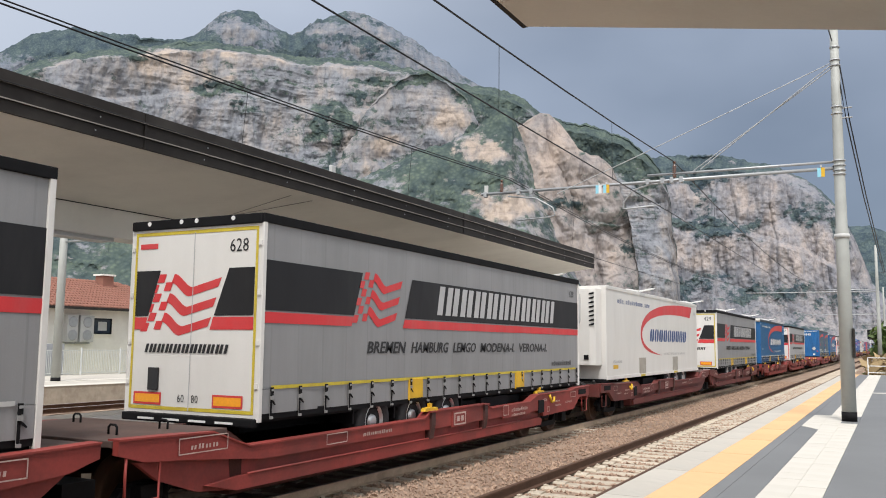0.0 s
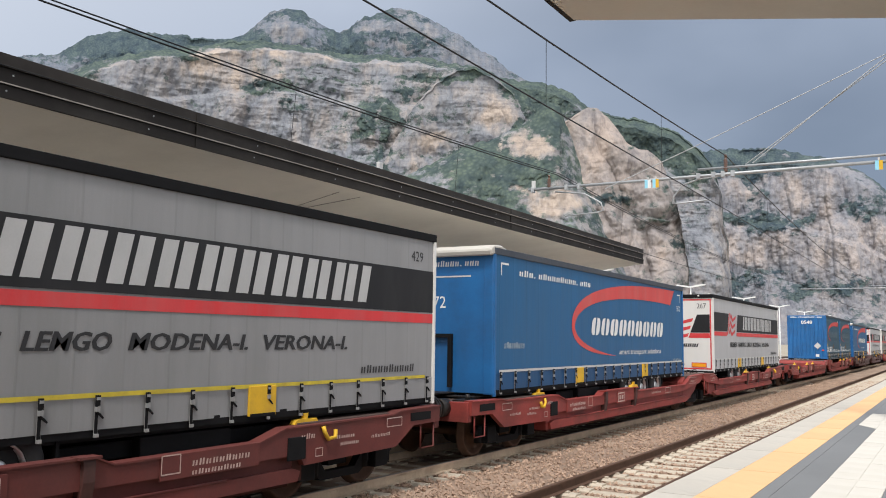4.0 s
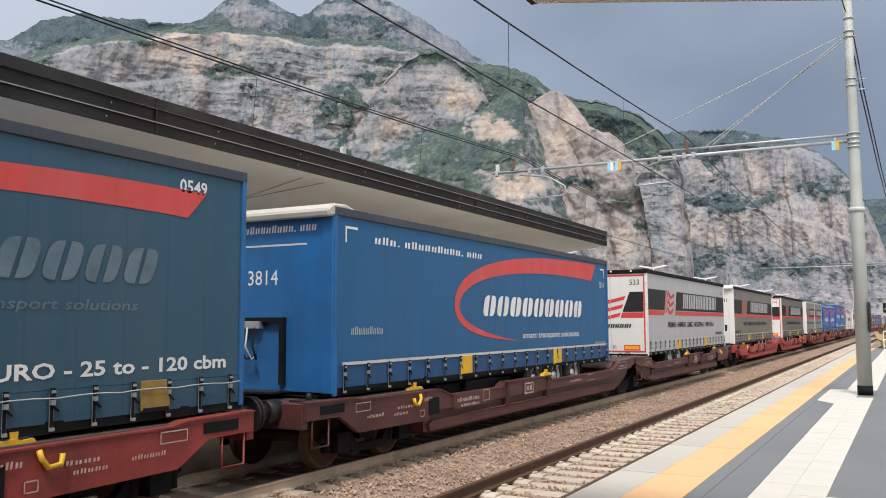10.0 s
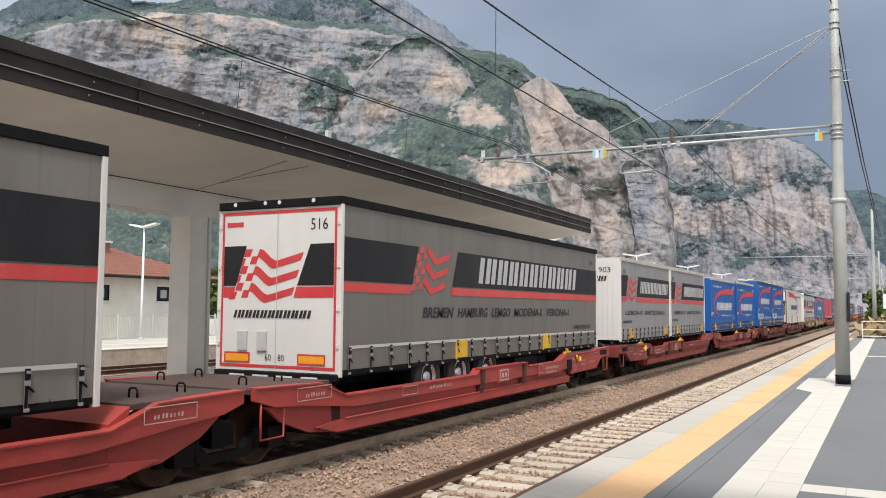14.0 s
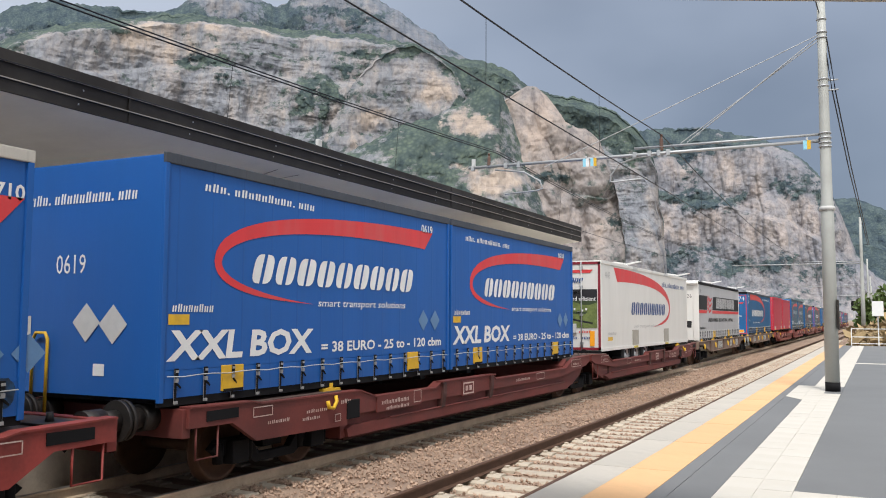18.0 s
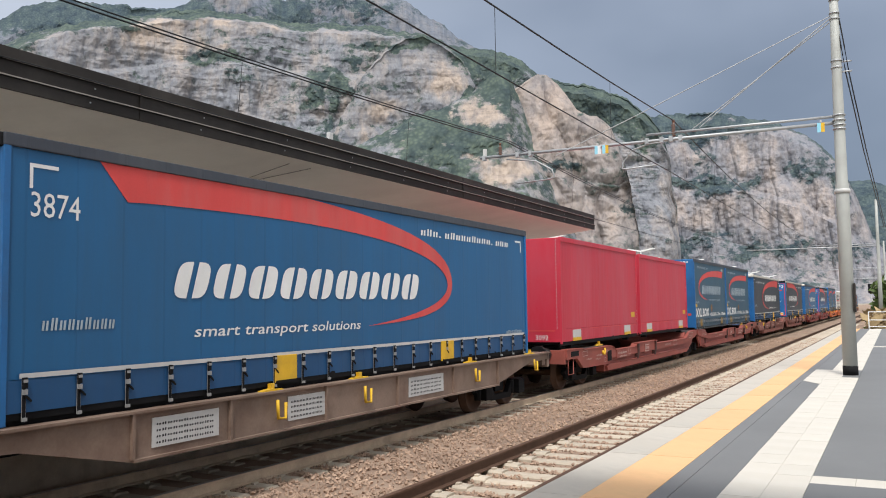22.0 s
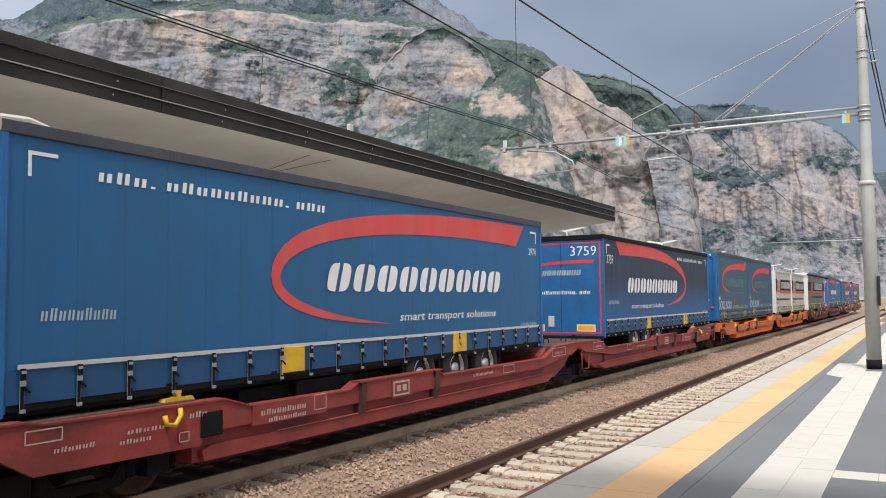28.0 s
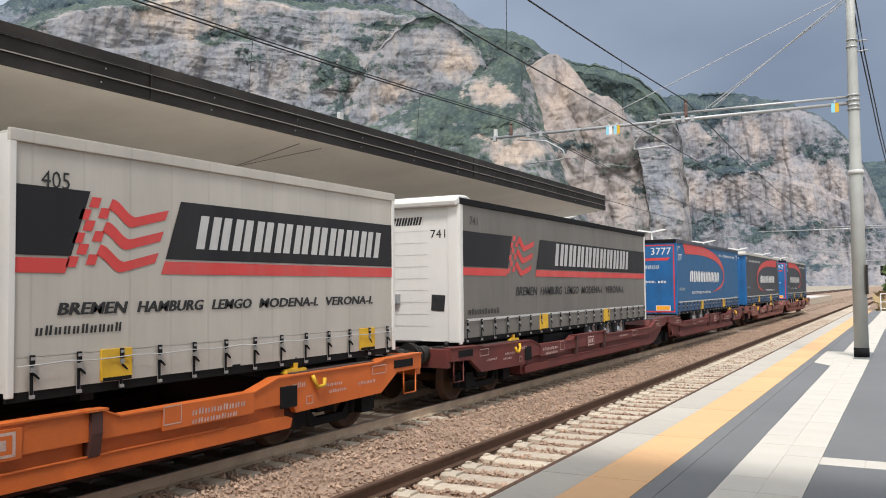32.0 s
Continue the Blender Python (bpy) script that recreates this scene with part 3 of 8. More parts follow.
bm = FB(); prism(bm, [(CX_E - 0.02, ZE), (CX_B, ZB), (-15.25, ZB), (-18.75, ZE), (-18.75, ZE + 0.018), (CX_E - 0.02, ZE + 0.018)], CY1 - 0.046, CY1 - 0.002, "y"); part("end_soffit_edge", bm, SOFFIT, canopy)
bm = FB(); box(bm, -18.75, CX_E - 0.02, CY0, CY1 - 0.05, ZE + 0.55, ZE + 0.58); part("roof_deck", bm, FASCIA, canopy)
bm = FB(); prism(bm, [(CY0, 4.45), (32.9, 4.45), (33.7, 4.70), (33.7, ZB + 0.02), (CY0, ZB + 0.02)], -15.25, -14.55, "x"); part("beam", bm, PLASTER, canopy, "deep off-white plastered beam")
bm = FB(); box(bm, -14.56, -14.53, CY0, 33.6, ZB - 0.015, ZB + 0.03); part("cable_duct", bm, FASCIA, canopy, "dark cable line along the beam top")
for y in (-1.2, 7.1, 15.35, 23.6, 31.85):
    bm = FB(); box(bm, -15.22, -14.58, y - 0.36, y + 0.36, 0.54, 4.455, 0.015); col = part("column", bm, PLASTER, canopy, "square off-white plastered column")
    bm = FB(); box(bm, -14.585, -14.555, y + 0.20, y + 0.24, 0.56, 5.04); part("downpipe", bm, PALEGREY, col, "grey pipe up the column")
    bm = FB(); box(bm, -15.24, -14.56, y - 0.38, y + 0.38, 0.545, 0.60); part("plinth", bm, COPING, col)
    bm = FB(); box(bm, -15.12, -14.68, y + 2.2, y + 5.6, 4.37, 4.448); part("light_box", bm, PALEGREY, canopy, "grey light fitting under the beam")
# thin cracks of cable on the soffit
for y in (14.44, 15.20):
    bm = FB(); tube(bm, [(-14.5, 15.04, ZB - 0.008), (-13.69, 14.92, ZB + 0.086), (-11.34, y, ZE - 0.050)], 0.007, 5); part("cable", bm, FASCIA_L, canopy)
spk = thing("loudspeaker_pair", "two dark round loudspeakers on the end of the canopy beam", "loudspeaker", at=(-14.53, 33.2, 4.80))
for dy in (-0.28, 0.28):
    bm = FB(); lathe(bm, [(0, .10), (.10, .17), (.30, .24), (.31, .20), (.22, .05)], 16); part("horn", bm, DARK, spk, at=(0, dy, 0))
vent = solid("roof_vent", box(FB(), -11.93, -11.84, 16.62, 16.78, ZE + 0.57, ZE + 1.08, 0.015), PALEGREY, "small pale vent standing on the canopy roof", "vent")

# ---- canopy over the camera's own platform ----
own = thing("platform_canopy", "underside of a cream concrete canopy over the platform", "canopy", kind="structure")
bm = FB()
prism(bm, [(-2.565, 4.89), (3.2, 3.86), (3.2, 4.4), (-2.565, 5.35)], -14, 6.29, "y"); part("soffit", bm, SOFFIT, own)
bm = FB(); box(bm, -2.62, -2.567, -14, 6.33, 4.90, 5.5); part("fascia", bm, FASCIA, own)
bm = FB(); box(bm, 3.2, 6.4, -14, 6.0, 0.55, 4.4); part("back_wall", bm, PLASTER, own, "plain station wall behind the platform")

# ---- overhead line ----
MX, MY = -1.01, 22.8


def steel_mast(name, x, y, arm_tip, label, detail=True, base=0.55):
    t = thing(name, label, "catenary mast", "overhead line masts", at=(x, y, 0))
    bm = FB(); lathe(bm, [(base, .165), (base + 4.6, .150), (base + 4.65, .135), (base + 7.6, .115), (10.35, .095)], 20, "z"); pole = part("pole", bm, MASTC, t)
    bm = FB(); lathe(bm, [(base, .172), (base + 0.22, .172)], 20, "z"); part("base_band", bm, DARK, pole, "black painted band at the foot")
    if detail:
        for z, r in ((6.52, .150), (6.62, .150), (6.74, .150), (6.86, .150), (8.05, .135), (8.22, .135), (9.28, .125), (9.42, .125), (9.75, .12)):
            bm = FB(); lathe(bm, [(z, r), (z + .035, r)], 16, "z"); part("clamp_ring", bm, STEEL, pole)
        bm = FB(); lathe(bm, [(4.95, .175), (5.0, .185), (5.05, .175)], 24, "z"); part("collar", bm, PALEGREY, pole, "ragged pale tape round the pole")
    bm = FB(); tube(bm, [(-0.10, 0, 6.70), (arm_tip - x, 0, 6.74)], 0.045, 10); arm = part("cantilever_tube", bm, STEEL, t, "long galvanised tube")
    bm = FB(); tube(bm, [(-0.10, 0, 6.86), (-4.75, 0, 6.90)], 0.035, 10); part("upper_tube", bm, STEEL, t)
    return t, arm


mast, arm = steel_mast("catenary_mast", MX, MY, -10.75, "grey tubular catenary mast with a black foot on the platform")
bm = FB(); box(bm, -0.02, 0.02, -0.16, 0.16, 2.05, 2.75); part("number_plate_strip", bm, FASCIA, mast, "narrow dark plate", at=(0.17, 0.0, 0.0))


def insulator(parent, x, z, h=0.34):
    bm = FB()
    lathe(bm, [(z, .03)] + [(z + h * (i + 0.5 * k) / 6, .065 if k else .035) for i in range(6) for k in (0, 1)] + [(z + h, .03), (z + h + .07, .03), (z + h + .08, .05), (z + h + .12, .02)], 12, "z", (x, 0, 0))
    return part("insulator", bm, INSUL, parent, "brown ribbed porcelain insulator")


def hook_arm(parent, x, z, drop, run):
    """The curved steady arm that holds the contact wire from above."""
    pts = [(x + run * 0.95, 0, z - 0.02), (x + run * 0.55, 0, z - 0.05), (x + run * 0.2, 0, z - 0.18), (x + 0.02, 0, z - drop * 0.75), (x, 0, z - drop), (x + 0.12, 0, z - drop - 0.02), (x + run * 0.75, 0, z - drop + 0.03)]
    bm = FB(); tube(bm, pts, 0.022, 8)
    return part("steady_arm", bm, STEEL, parent, "curved galvanised steady arm")


insulator(arm, -5.03 - MX, 6.78)
insulator(arm, -10.10 - MX, 6.76, 0.26)
hook_arm(arm, -6.45 - MX, 6.70, 0.66, 1.35)
bm = FB(); tube(bm, [(-9.9 - MX, 0, 6.62), (-9.0 - MX, 0, 6.50), (-8.5 - MX, 0, 6.20), (-8.42 - MX, 0, 5.98), (-8.6 - MX, 0, 5.93), (-9.6 - MX, 0, 5.88)], 0.022, 8)
part("steady_arm", bm, STEEL, arm, "curved galvanised steady arm")
for xx in (-10.62, -9.55, -9.15, -5.35, -5.1, -4.85, -5.75):
    bm = FB(); box(bm, xx - MX - 0.05, xx - MX + 0.05, -0.06, 0.06, 6.64, 6.80, 0.01); part("clamp", bm, STEEL, arm)
bm = FB(); box(bm, -10.66 - MX, -10.54 - MX, -0.01, 0.01, 6.76, 7.0); part("end_flag", bm, PALEGREY, arm)
for xx, cols in ((-7.12, (SIGN_B, WHITE_D)), (-6.90, (SIGN_B, YELLOW)), (-1.42, (SIGN_B, YELLOW))):
    sg = thing("marker_plate", "small pale blue and yellow marker plate hung on the catenary tube", "sign", "marker plates", at=(xx, MY - 0.05, 6.44))
    for k, mm in enumerate(cols):
        bm = FB(); box(bm, -0.085 + 0.085 * k, 0.085 * k, -0.006, 0.006, 0.06, 0.29); part("panel", bm, mm, sg)
    bm = FB(); box(bm, -0.02, 0.02, -0.01, 0.03, 0.30, 0.36); part("hanger", bm, PALEGREY, sg)

# wires: stays from the mast top, messenger and contact wires with droppers
def wire(name, pts, r, label, material=None):
    """One unbroken wire along its points."""
    bm = FB()
    rings = []
    for i, p in enumerate(pts):
        a, b = Vector(pts[max(0, i - 1)]), Vector(pts[min(len(pts) - 1, i + 1)])
        d = (b - a).normalized()
        u = d.orthogonal().normalized(); w = d.cross(u)
        rings.append([bm.verts.new(Vector(p) + r * (math.cos(k * math.pi / 3) * u + math.sin(k * math.pi / 3) * w)) for k in range(6)])
    for r0, r1 in zip(rings, rings[1:]):
        for k in range(6):
            f = bm.faces.new((r0[k], r0[(k + 1) % 6], r1[(k + 1) % 6], r1[k])); f.smooth = True
    return solid(name, bm, material or WIRE, label, "cable", "overhead wires")


def sagged(x, y0, y1, z0, z1, sag, n=14, x1=None):
    x1 = x if x1 is None else x1
    return [(x + (x1 - x) * i / n, y0 + (y1 - y0) * i / n, z0 + (z1 - z0) * i / n - 4 * sag * (i / n) * (1 - i / n)) for i in range(n + 1)]


SPAN = 52.0
for k in range(-1, 6):
    ya, yb = MY + SPAN * k, MY + SPAN * (k + 1)
    m1 = sagged(-5.03, ya, yb, 7.22, 7.22, 0.72, 18)
    mw = wire("messenger_wire", m1, 0.014, "dark messenger wire over the empty track")
    cw = wire("contact_wire", sagged(-5.0, ya, yb, 5.74, 5.74, 0.06), 0.011, "dark contact wire over the empty track")
    m2 = sagged(-9.85, ya, yb, 7.12, 7.12, 0.0 + 0.70, 18)
    wire("messenger_wire", m2, 0.014, "dark messenger wire over the train")
    wire("messenger_wire", [(x + 0.09, y, z + 0.02) for x, y, z in m2], 0.012, "second dark messenger wire over the train")
    wire("contact_wire", sagged(-9.95, ya, yb, 5.62, 5.62, 0.05, 14), 0.011, "dark contact wire over the train")
    if k < 2:
        for i in (2, 5, 8, 11, 14, 16):
            x, y, z = m1[i]
            wire("dropper", [(x, y, z), (x, y, 5.70)], 0.005, "thin dropper between two wires")
            x, y, z = m2[i]
            wire("dropper", [(x, y, z), (-9.95, y, 5.60)], 0.005, "thin dropper between two wires")
wire("stay_wire", [(MX, MY, 9.40), (-4.35, MY + 0.0, 6.95)], 0.014, "pale stay wire from the mast head", STEEL)
wire("stay_wire", [(MX, MY, 9.30), (-4.55, MY + 0.1, 6.95)], 0.014, "pale stay wire from the mast head", STEEL)
wire("stay_wire", [(MX, MY, 9.42), (-5.95, 22.2, 7.30), (-8.0, 21.8, 6.40)], 0.012, "thin pale stay wire from the mast head", STEEL)
for dx in (0.0, 0.07):
    wire("feeder_cable", [(MX + dx - 0.05, MY, 9.95), (MX + dx + 0.12, MY - 0.05, 8.6), (MX + 0.2 + dx, MY, 7.9), (MX + 0.42 + dx, MY + 4, 6.6), (MX + 0.7 + dx, MY + 26, 6.1), (MX + 0.3, MY + 52, 8.2)], 0.016, "thick dark feeder cable along the masts")
wire("feeder_cable", [(MX - 0.05, MY, 9.95), (MX - 0.2, MY - 6, 9.9), (MX - 0.3, MY - 30, 9.6)], 0.016, "thick dark feeder cable along the masts")
for z in (7.95, 8.2):
    bm = FB(); tube(bm, [(0.05, 0, z), (0.34, 0, z)], 0.02, 6); part("feeder_bracket", bm, STEEL, mast)
for k in (1, 2, 3, 4):
    steel_mast("catenary_mast", MX + 0.05, MY + SPAN * k, -10.75, "distant grey catenary mast beside the line", False, 0.0)

# ---- mountains ----
_perm = np.random.RandomState(11).permutation(256)
_perm = np.concatenate([_perm, _perm, _perm])
_grad = np.random.RandomState(12).randn(256, 3)
_grad /= np.linalg.norm(_grad, axis=1)[:, None]


def gnoise(x, y, z):
    """Gradient noise of whole arrays, about -1 to 1."""
    x, y, z = np.broadcast_arrays(np.asarray(x, float), np.asarray(y, float), np.asarray(z, float))
    xi, yi, zi = np.floor(x).astype(int), np.floor(y).astype(int), np.floor(z).astype(int)
    fx, fy, fz = x - xi, y - yi, z - zi
    xi, yi, zi = xi & 255, yi & 255, zi & 255
    ux, uy, uz = (f * f * f * (f * (f * 6 - 15) + 10) for f in (fx, fy, fz))
    out = 0.0
    for i, wx in ((0, 1 - ux), (1, ux)):
        px = _perm[xi + i]
        for j, wy in ((0, 1 - uy), (1, uy)):
            py = _perm[px + yi + j]
            for k, wz in ((0, 1 - uz), (1, uz)):
                g = _grad[_perm[py + zi + k]]
                out = out + wx * wy * wz * (g[..., 0] * (fx - i) + g[..., 1] * (fy - j) + g[..., 2] * (fz - k))
    return out * 1.5


def fbm(x, y, z, octaves=4, gain=0.5):
    out, amp, f = 0.0, 1.0, 1.0
    for _ in range(octaves):
        out = out + amp * gnoise(x * f, y * f, z + 7.3 * f)
        amp, f = amp * gain, f * 2.03
    return out


def rock_material(name, pale, grey, green, beds=0.5, cracks=0.5):
    """Limestone: bedding lines, water streaks and bare warm faces, with woods where the ground lies back."""
    m = bpy.data.materials.new(name)
    m.use_nodes = True
    nt = m.node_tree
    bs = nt.nodes["Principled BSDF"]
    bs.inputs["Roughness"].default_value = 0.95
    bs.inputs["Specular IOR Level"].default_value = 0.1
    co = nt.nodes.new("ShaderNodeTexCoord")

    def nz(scale, detail, stretch=(1, 1, 1), rough=0.6):
        mp = nt.nodes.new("ShaderNodeMapping"); mp.inputs["Scale"].default_value = stretch
        nt.links.new(co.outputs["Object"], mp.inputs[0])
        n = nt.nodes.new("ShaderNodeTexNoise")
        n.inputs["Scale"].default_value, n.inputs["Detail"].default_value, n.inputs["Roughness"].default_value = scale, detail, rough
        nt.links.new(mp.outputs[0], n.inputs["Vector"])
        return n.outputs["Fac"]

    def ramp(fac, stops):
        r = nt.nodes.new("ShaderNodeValToRGB")
        el = r.color_ramp.elements
        while len(el) < len(stops):
            el.new(0.5)
        for e, (p, c) in zip(el, stops):
            e.position, e.color = p, (*c, 1)
        nt.links.new(fac, r.inputs[0])
        return r.outputs[0]

    def mixc(fac, a, b, mode="MIX"):
        x = nt.nodes.new("ShaderNodeMix"); x.data_type = "RGBA"; x.blend_type = mode
        if isinstance(fac, float):
            x.inputs[0].default_value = fac
        else:
            nt.links.new(fac, x.inputs[0])
        for s, v in ((6, a), (7, b)):
            if isinstance(v, tuple):
                x.inputs[s].default_value = (*v, 1)
            else:
                nt.links.new(v, x.inputs[s])
        return x.outputs[2]

    def attr(n):
        x = nt.nodes.new("ShaderNodeAttribute"); x.attribute_name = n
        return x.outputs["Fac"]

    def madd(a, k, c):
        x = nt.nodes.new("ShaderNodeMath"); x.operation = "MULTIPLY_ADD"
        nt.links.new(a, x.inputs[0]); x.inputs[1].default_value = k
        if isinstance(c, float):
            x.inputs[2].default_value = c
        else:
            nt.links.new(c, x.inputs[2])
        return x.outputs[0]
    bed = nz(1.0, 6, (0.014, 0.014, 0.11), 0.66)
    streak = nz(1.0, 7, (0.055, 0.055, 0.010), 0.68)
    grain = nz(0.17, 7, (1, 1, 0.6), 0.72)
    warm = madd(nz(1.0, 7, (0.034, 0.034, 0.013), 0.70), 1.15, attr("pale"))
    rock = ramp(warm, [(0.58, grey), (0.82, tuple(0.55 * a + 0.45 * b for a, b in zip(grey, pale))), (1.0, pale)])
    rock = mixc(beds, rock, ramp(bed, [(0.34, (0.66, 0.67, 0.70)), (0.48, (1, 1, 1)), (0.66, (1.10, 1.09, 1.06))]), "MULTIPLY")
    rock = mixc(cracks, rock, ramp(streak, [(0.33, (0.58, 0.58, 0.62)), (0.48, (1, 1, 1)), (0.70, (1.10, 1.08, 1.05))]), "MULTIPLY")
    rock = mixc(0.6, rock, ramp(grain, [(0.34, (0.62, 0.62, 0.66)), (0.50, (1.0, 1.0, 1.0)), (0.68, (1.16, 1.15, 1.13))]), "MULTIPLY")
    # tree crowns: sunny middles and shaded gaps painted into the green
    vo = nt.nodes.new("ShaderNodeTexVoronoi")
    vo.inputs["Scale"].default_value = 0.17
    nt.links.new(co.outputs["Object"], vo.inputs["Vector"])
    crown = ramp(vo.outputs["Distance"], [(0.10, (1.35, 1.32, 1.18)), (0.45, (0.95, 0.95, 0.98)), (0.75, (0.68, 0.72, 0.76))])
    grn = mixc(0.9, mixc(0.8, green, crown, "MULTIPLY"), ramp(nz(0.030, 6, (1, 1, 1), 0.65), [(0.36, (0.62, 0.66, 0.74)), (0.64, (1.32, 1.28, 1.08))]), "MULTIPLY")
    cov = madd(nz(0.045, 8, (1, 1, 1.3), 0.72), 1.7, attr("cover"))
    mr = nt.nodes.new("ShaderNodeMapRange")
    mr.inputs["From Min"].default_value, mr.inputs["From Max"].default_value = 1.31, 1.49
    nt.links.new(cov, mr.inputs["Value"])
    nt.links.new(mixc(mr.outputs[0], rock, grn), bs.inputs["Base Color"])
    bp = nt.nodes.new("ShaderNodeBump"); bp.inputs["Strength"].default_value, bp.inputs["Distance"].default_value = 0.25, 6.0
    nt.links.new(madd(grain, 1.1, madd(bed, 0.45 * beds, streak)), bp.inputs["Height"])
    nt.links.new(bp.outputs[0], bs.inputs["Normal"])
    return m


# greens and most greys are lifted and blued: aerial haze put into base colour
ROCK = rock_material("bedded_limestone", (0.370, 0.312, 0.268), (0.205, 0.215, 0.238), (0.074, 0.099, 0.096), 0.80, 0.50)
ROCK_W = rock_material("warm_limestone", (0.365, 0.305, 0.268), (0.250, 0.232, 0.230), (0.074, 0.099, 0.100), 0.30, 0.75)
ROCK_R = rock_material("fissured_limestone", (0.345, 0.305, 0.288), (0.205, 0.212, 0.238), (0.072, 0.098, 0.112), 0.30, 0.80)
# farthest rock: dullest and bluest, the most haze painted in
ROCK_F = rock_material("haze_tinted_limestone", (0.240, 0.232, 0.236), (0.146, 0.166, 0.202), (0.070, 0.096, 0.112), 0.5, 0.4)


def massif(name, ridge, r0, r1, steps, material, label, seed, greens=(), pales=(), step=0.1, rows=170, back=300, lush=0.0, butt=80, bed=1.0, fis=1.0, cap=0.0, edge=0.0):
    """A mountain side seen from the valley. ridge: (azimuth, elevation) of the skyline in degrees; steps: (height share, depth share)
    of the benches and walls between the foot at r0 and the brow at r1 metres. greens and pales: woods and bare warm faces as
    (azimuth, elevation, half width, half height, weight)."""
    az = np.arange(ridge[0][0], ridge[-1][0] + 1e-6, step)
    a = az[:, None]
    el = np.interp(az, [p for p, _ in ridge], [q for _, q in ridge])[:, None]
    v = np.linspace(0, 1, rows + 1)[None, :]
    arc = np.radians(a) * r1
    el = el + 0.20 * fbm(arc * .010, seed, 0.5, 5) + 0.07 * fbm(arc * .07, seed, 2.5, 2)
    top = r1 * np.tan(np.radians(el))
    h = v * top
    env = np.sin(math.pi * np.minimum(1.0, v * 1.01)) ** 0.4
    w = np.clip(v + 0.10 * fbm(arc * .0022, 1.7, seed, 4) * np.sin(math.pi * v), 0, 1)
    d = np.interp(w, [s[0] for s in steps], [s[1] for s in steps])
    big = fbm(arc * .0050, h * .0012, seed + 9, 4)
    crag = fbm(arc * .016, h * .012, seed, 5)
    small = fbm(arc * .060, h * .055, seed + 2, 3)
    # beds of rock, nearly level, that stand proud and back by turns
    hb = h + 0.05 * arc + 12 * fbm(arc * .004, h * .005, seed + 3, 3)
    beds = fbm(arc * .0060, hb * .045, seed + 5, 4, 0.55) * np.clip(0.6 + 1.2 * gnoise(arc * .011, h * .010, seed + 5.5), 0, 1.3)
    # fissures and gullies that wander down the wall
    gx = arc + 7 * fbm(arc * .012, h * .008, seed + 6, 3) + 0.05 * h
    gul = np.maximum(0.0, 1 - 4.0 * np.abs(gnoise(gx * .0090, h * .0030, seed + 7))) ** 1.4
    cr = np.maximum(0.0, 1 - 3.4 * np.abs(gnoise(gx * .032, h * .006, seed + 8))) ** 1.6
    some = np.clip(0.5 + 1.3 * gnoise(arc * .006, h * .008, seed + 1), 0, 1)
    # wooded ledges that come and go along the wall
    lh = hb * .017
    ln = np.round(lh)
    led = np.maximum(0.0, 1 - 4.0 * np.abs(lh - ln)) * np.clip(0.05 + 1.8 * gnoise(arc * .006, ln * 3.3, seed + 2), 0, 1)
    wa, we = a + 0.75 * crag + 0.25 * small, el * v + 0.55 * fbm(arc * .02, h * .02, seed + 4, 4)

    def spots(table):
        out = np.zeros_like(d)
        for sa, se, ra, re, k in table:
            q = ((wa - sa) / ra) ** 2 + ((we - se) / re) ** 2
            out += k * np.exp(-q ** 1.5)
        return out
    wood, bare = spots(greens), spots(pales) * np.clip(0.95 + 0.9 * fbm(arc * .018, h * .012, seed + 2.7, 4), 0.1, 1.6)
    brow = np.clip((v - 1 + cap) / 0.02, 0, 1) if cap else 0.0
    cover = lush + 0.34 + 0.16 * fbm(arc * .0060, h * .008, seed + 4.5, 4) + 0.30 * led + 0.13 * gul * some + 0.32 * brow + np.minimum(0.5, 0.34 * wood) - np.minimum(0.6, 0.22 * bare)
    pale = 0.10 + 0.16 * fbm(arc * .007, h * .006, seed + 6.5, 4) + 0.22 * np.minimum(1.5, bare) - 0.14 * gul * some - 0.07 * cr
    soft = np.clip((cover - 0.45) * 4, 0, 1)
    r = r0 + (r1 - r0) * d + env * (butt * big * (0.35 + 0.65 * v) + 14 * crag + (3.0 + 3.5 * soft) * small + (6.0 * bed * beds + 12 * bed * led + fis * (18 * gul * some + 6 * cr)) * (1 - 0.6 * soft))
    zz = 2.3 - 22 * (1 - v) + (h + 4 * small * soft) * (0.55 * r / r1 + 0.45)
    # crests and edges stand in and out sideways, too
    aj = a + np.degrees((9 * fbm(h * .022, arc * .006, seed + 1.3, 4) + 3.5 * gnoise(h * .11, arc * .03, seed + 1.9)) / r1) * edge
    ca, sa = np.cos(np.radians(aj)), np.sin(np.radians(aj))
    cols = [np.stack([sa * r, ca * r, zz], -1)]
    bk = back * np.arange(1, 5)[None, :] / 4
    sa, ca = sa[:, -1:], ca[:, -1:]
    cols.append(np.stack([sa * (r1 + bk), ca * (r1 + bk), 2.3 + top * (1 - 0.03 * np.arange(1, 5)[None, :]) - 0.12 * bk], -1))
    pts = np.concatenate(cols, 1)
    n, nrow = pts.shape[:2]
    p = (np.arange(n - 1)[:, None] * nrow + np.arange(nrow - 1)[None, :]).ravel()
    quads = np.stack([p, p + nrow, p + nrow + 1, p + 1], 1)
    me = bpy.data.meshes.new(name)
    me.from_pydata(pts.reshape(-1, 3).tolist(), [], quads.tolist())
    for key, vals, rest in (("cover", cover, 0.8), ("pale", pale, 0.2)):
        full = np.concatenate([vals + np.zeros_like(d), np.full((n, 4), rest)], 1)
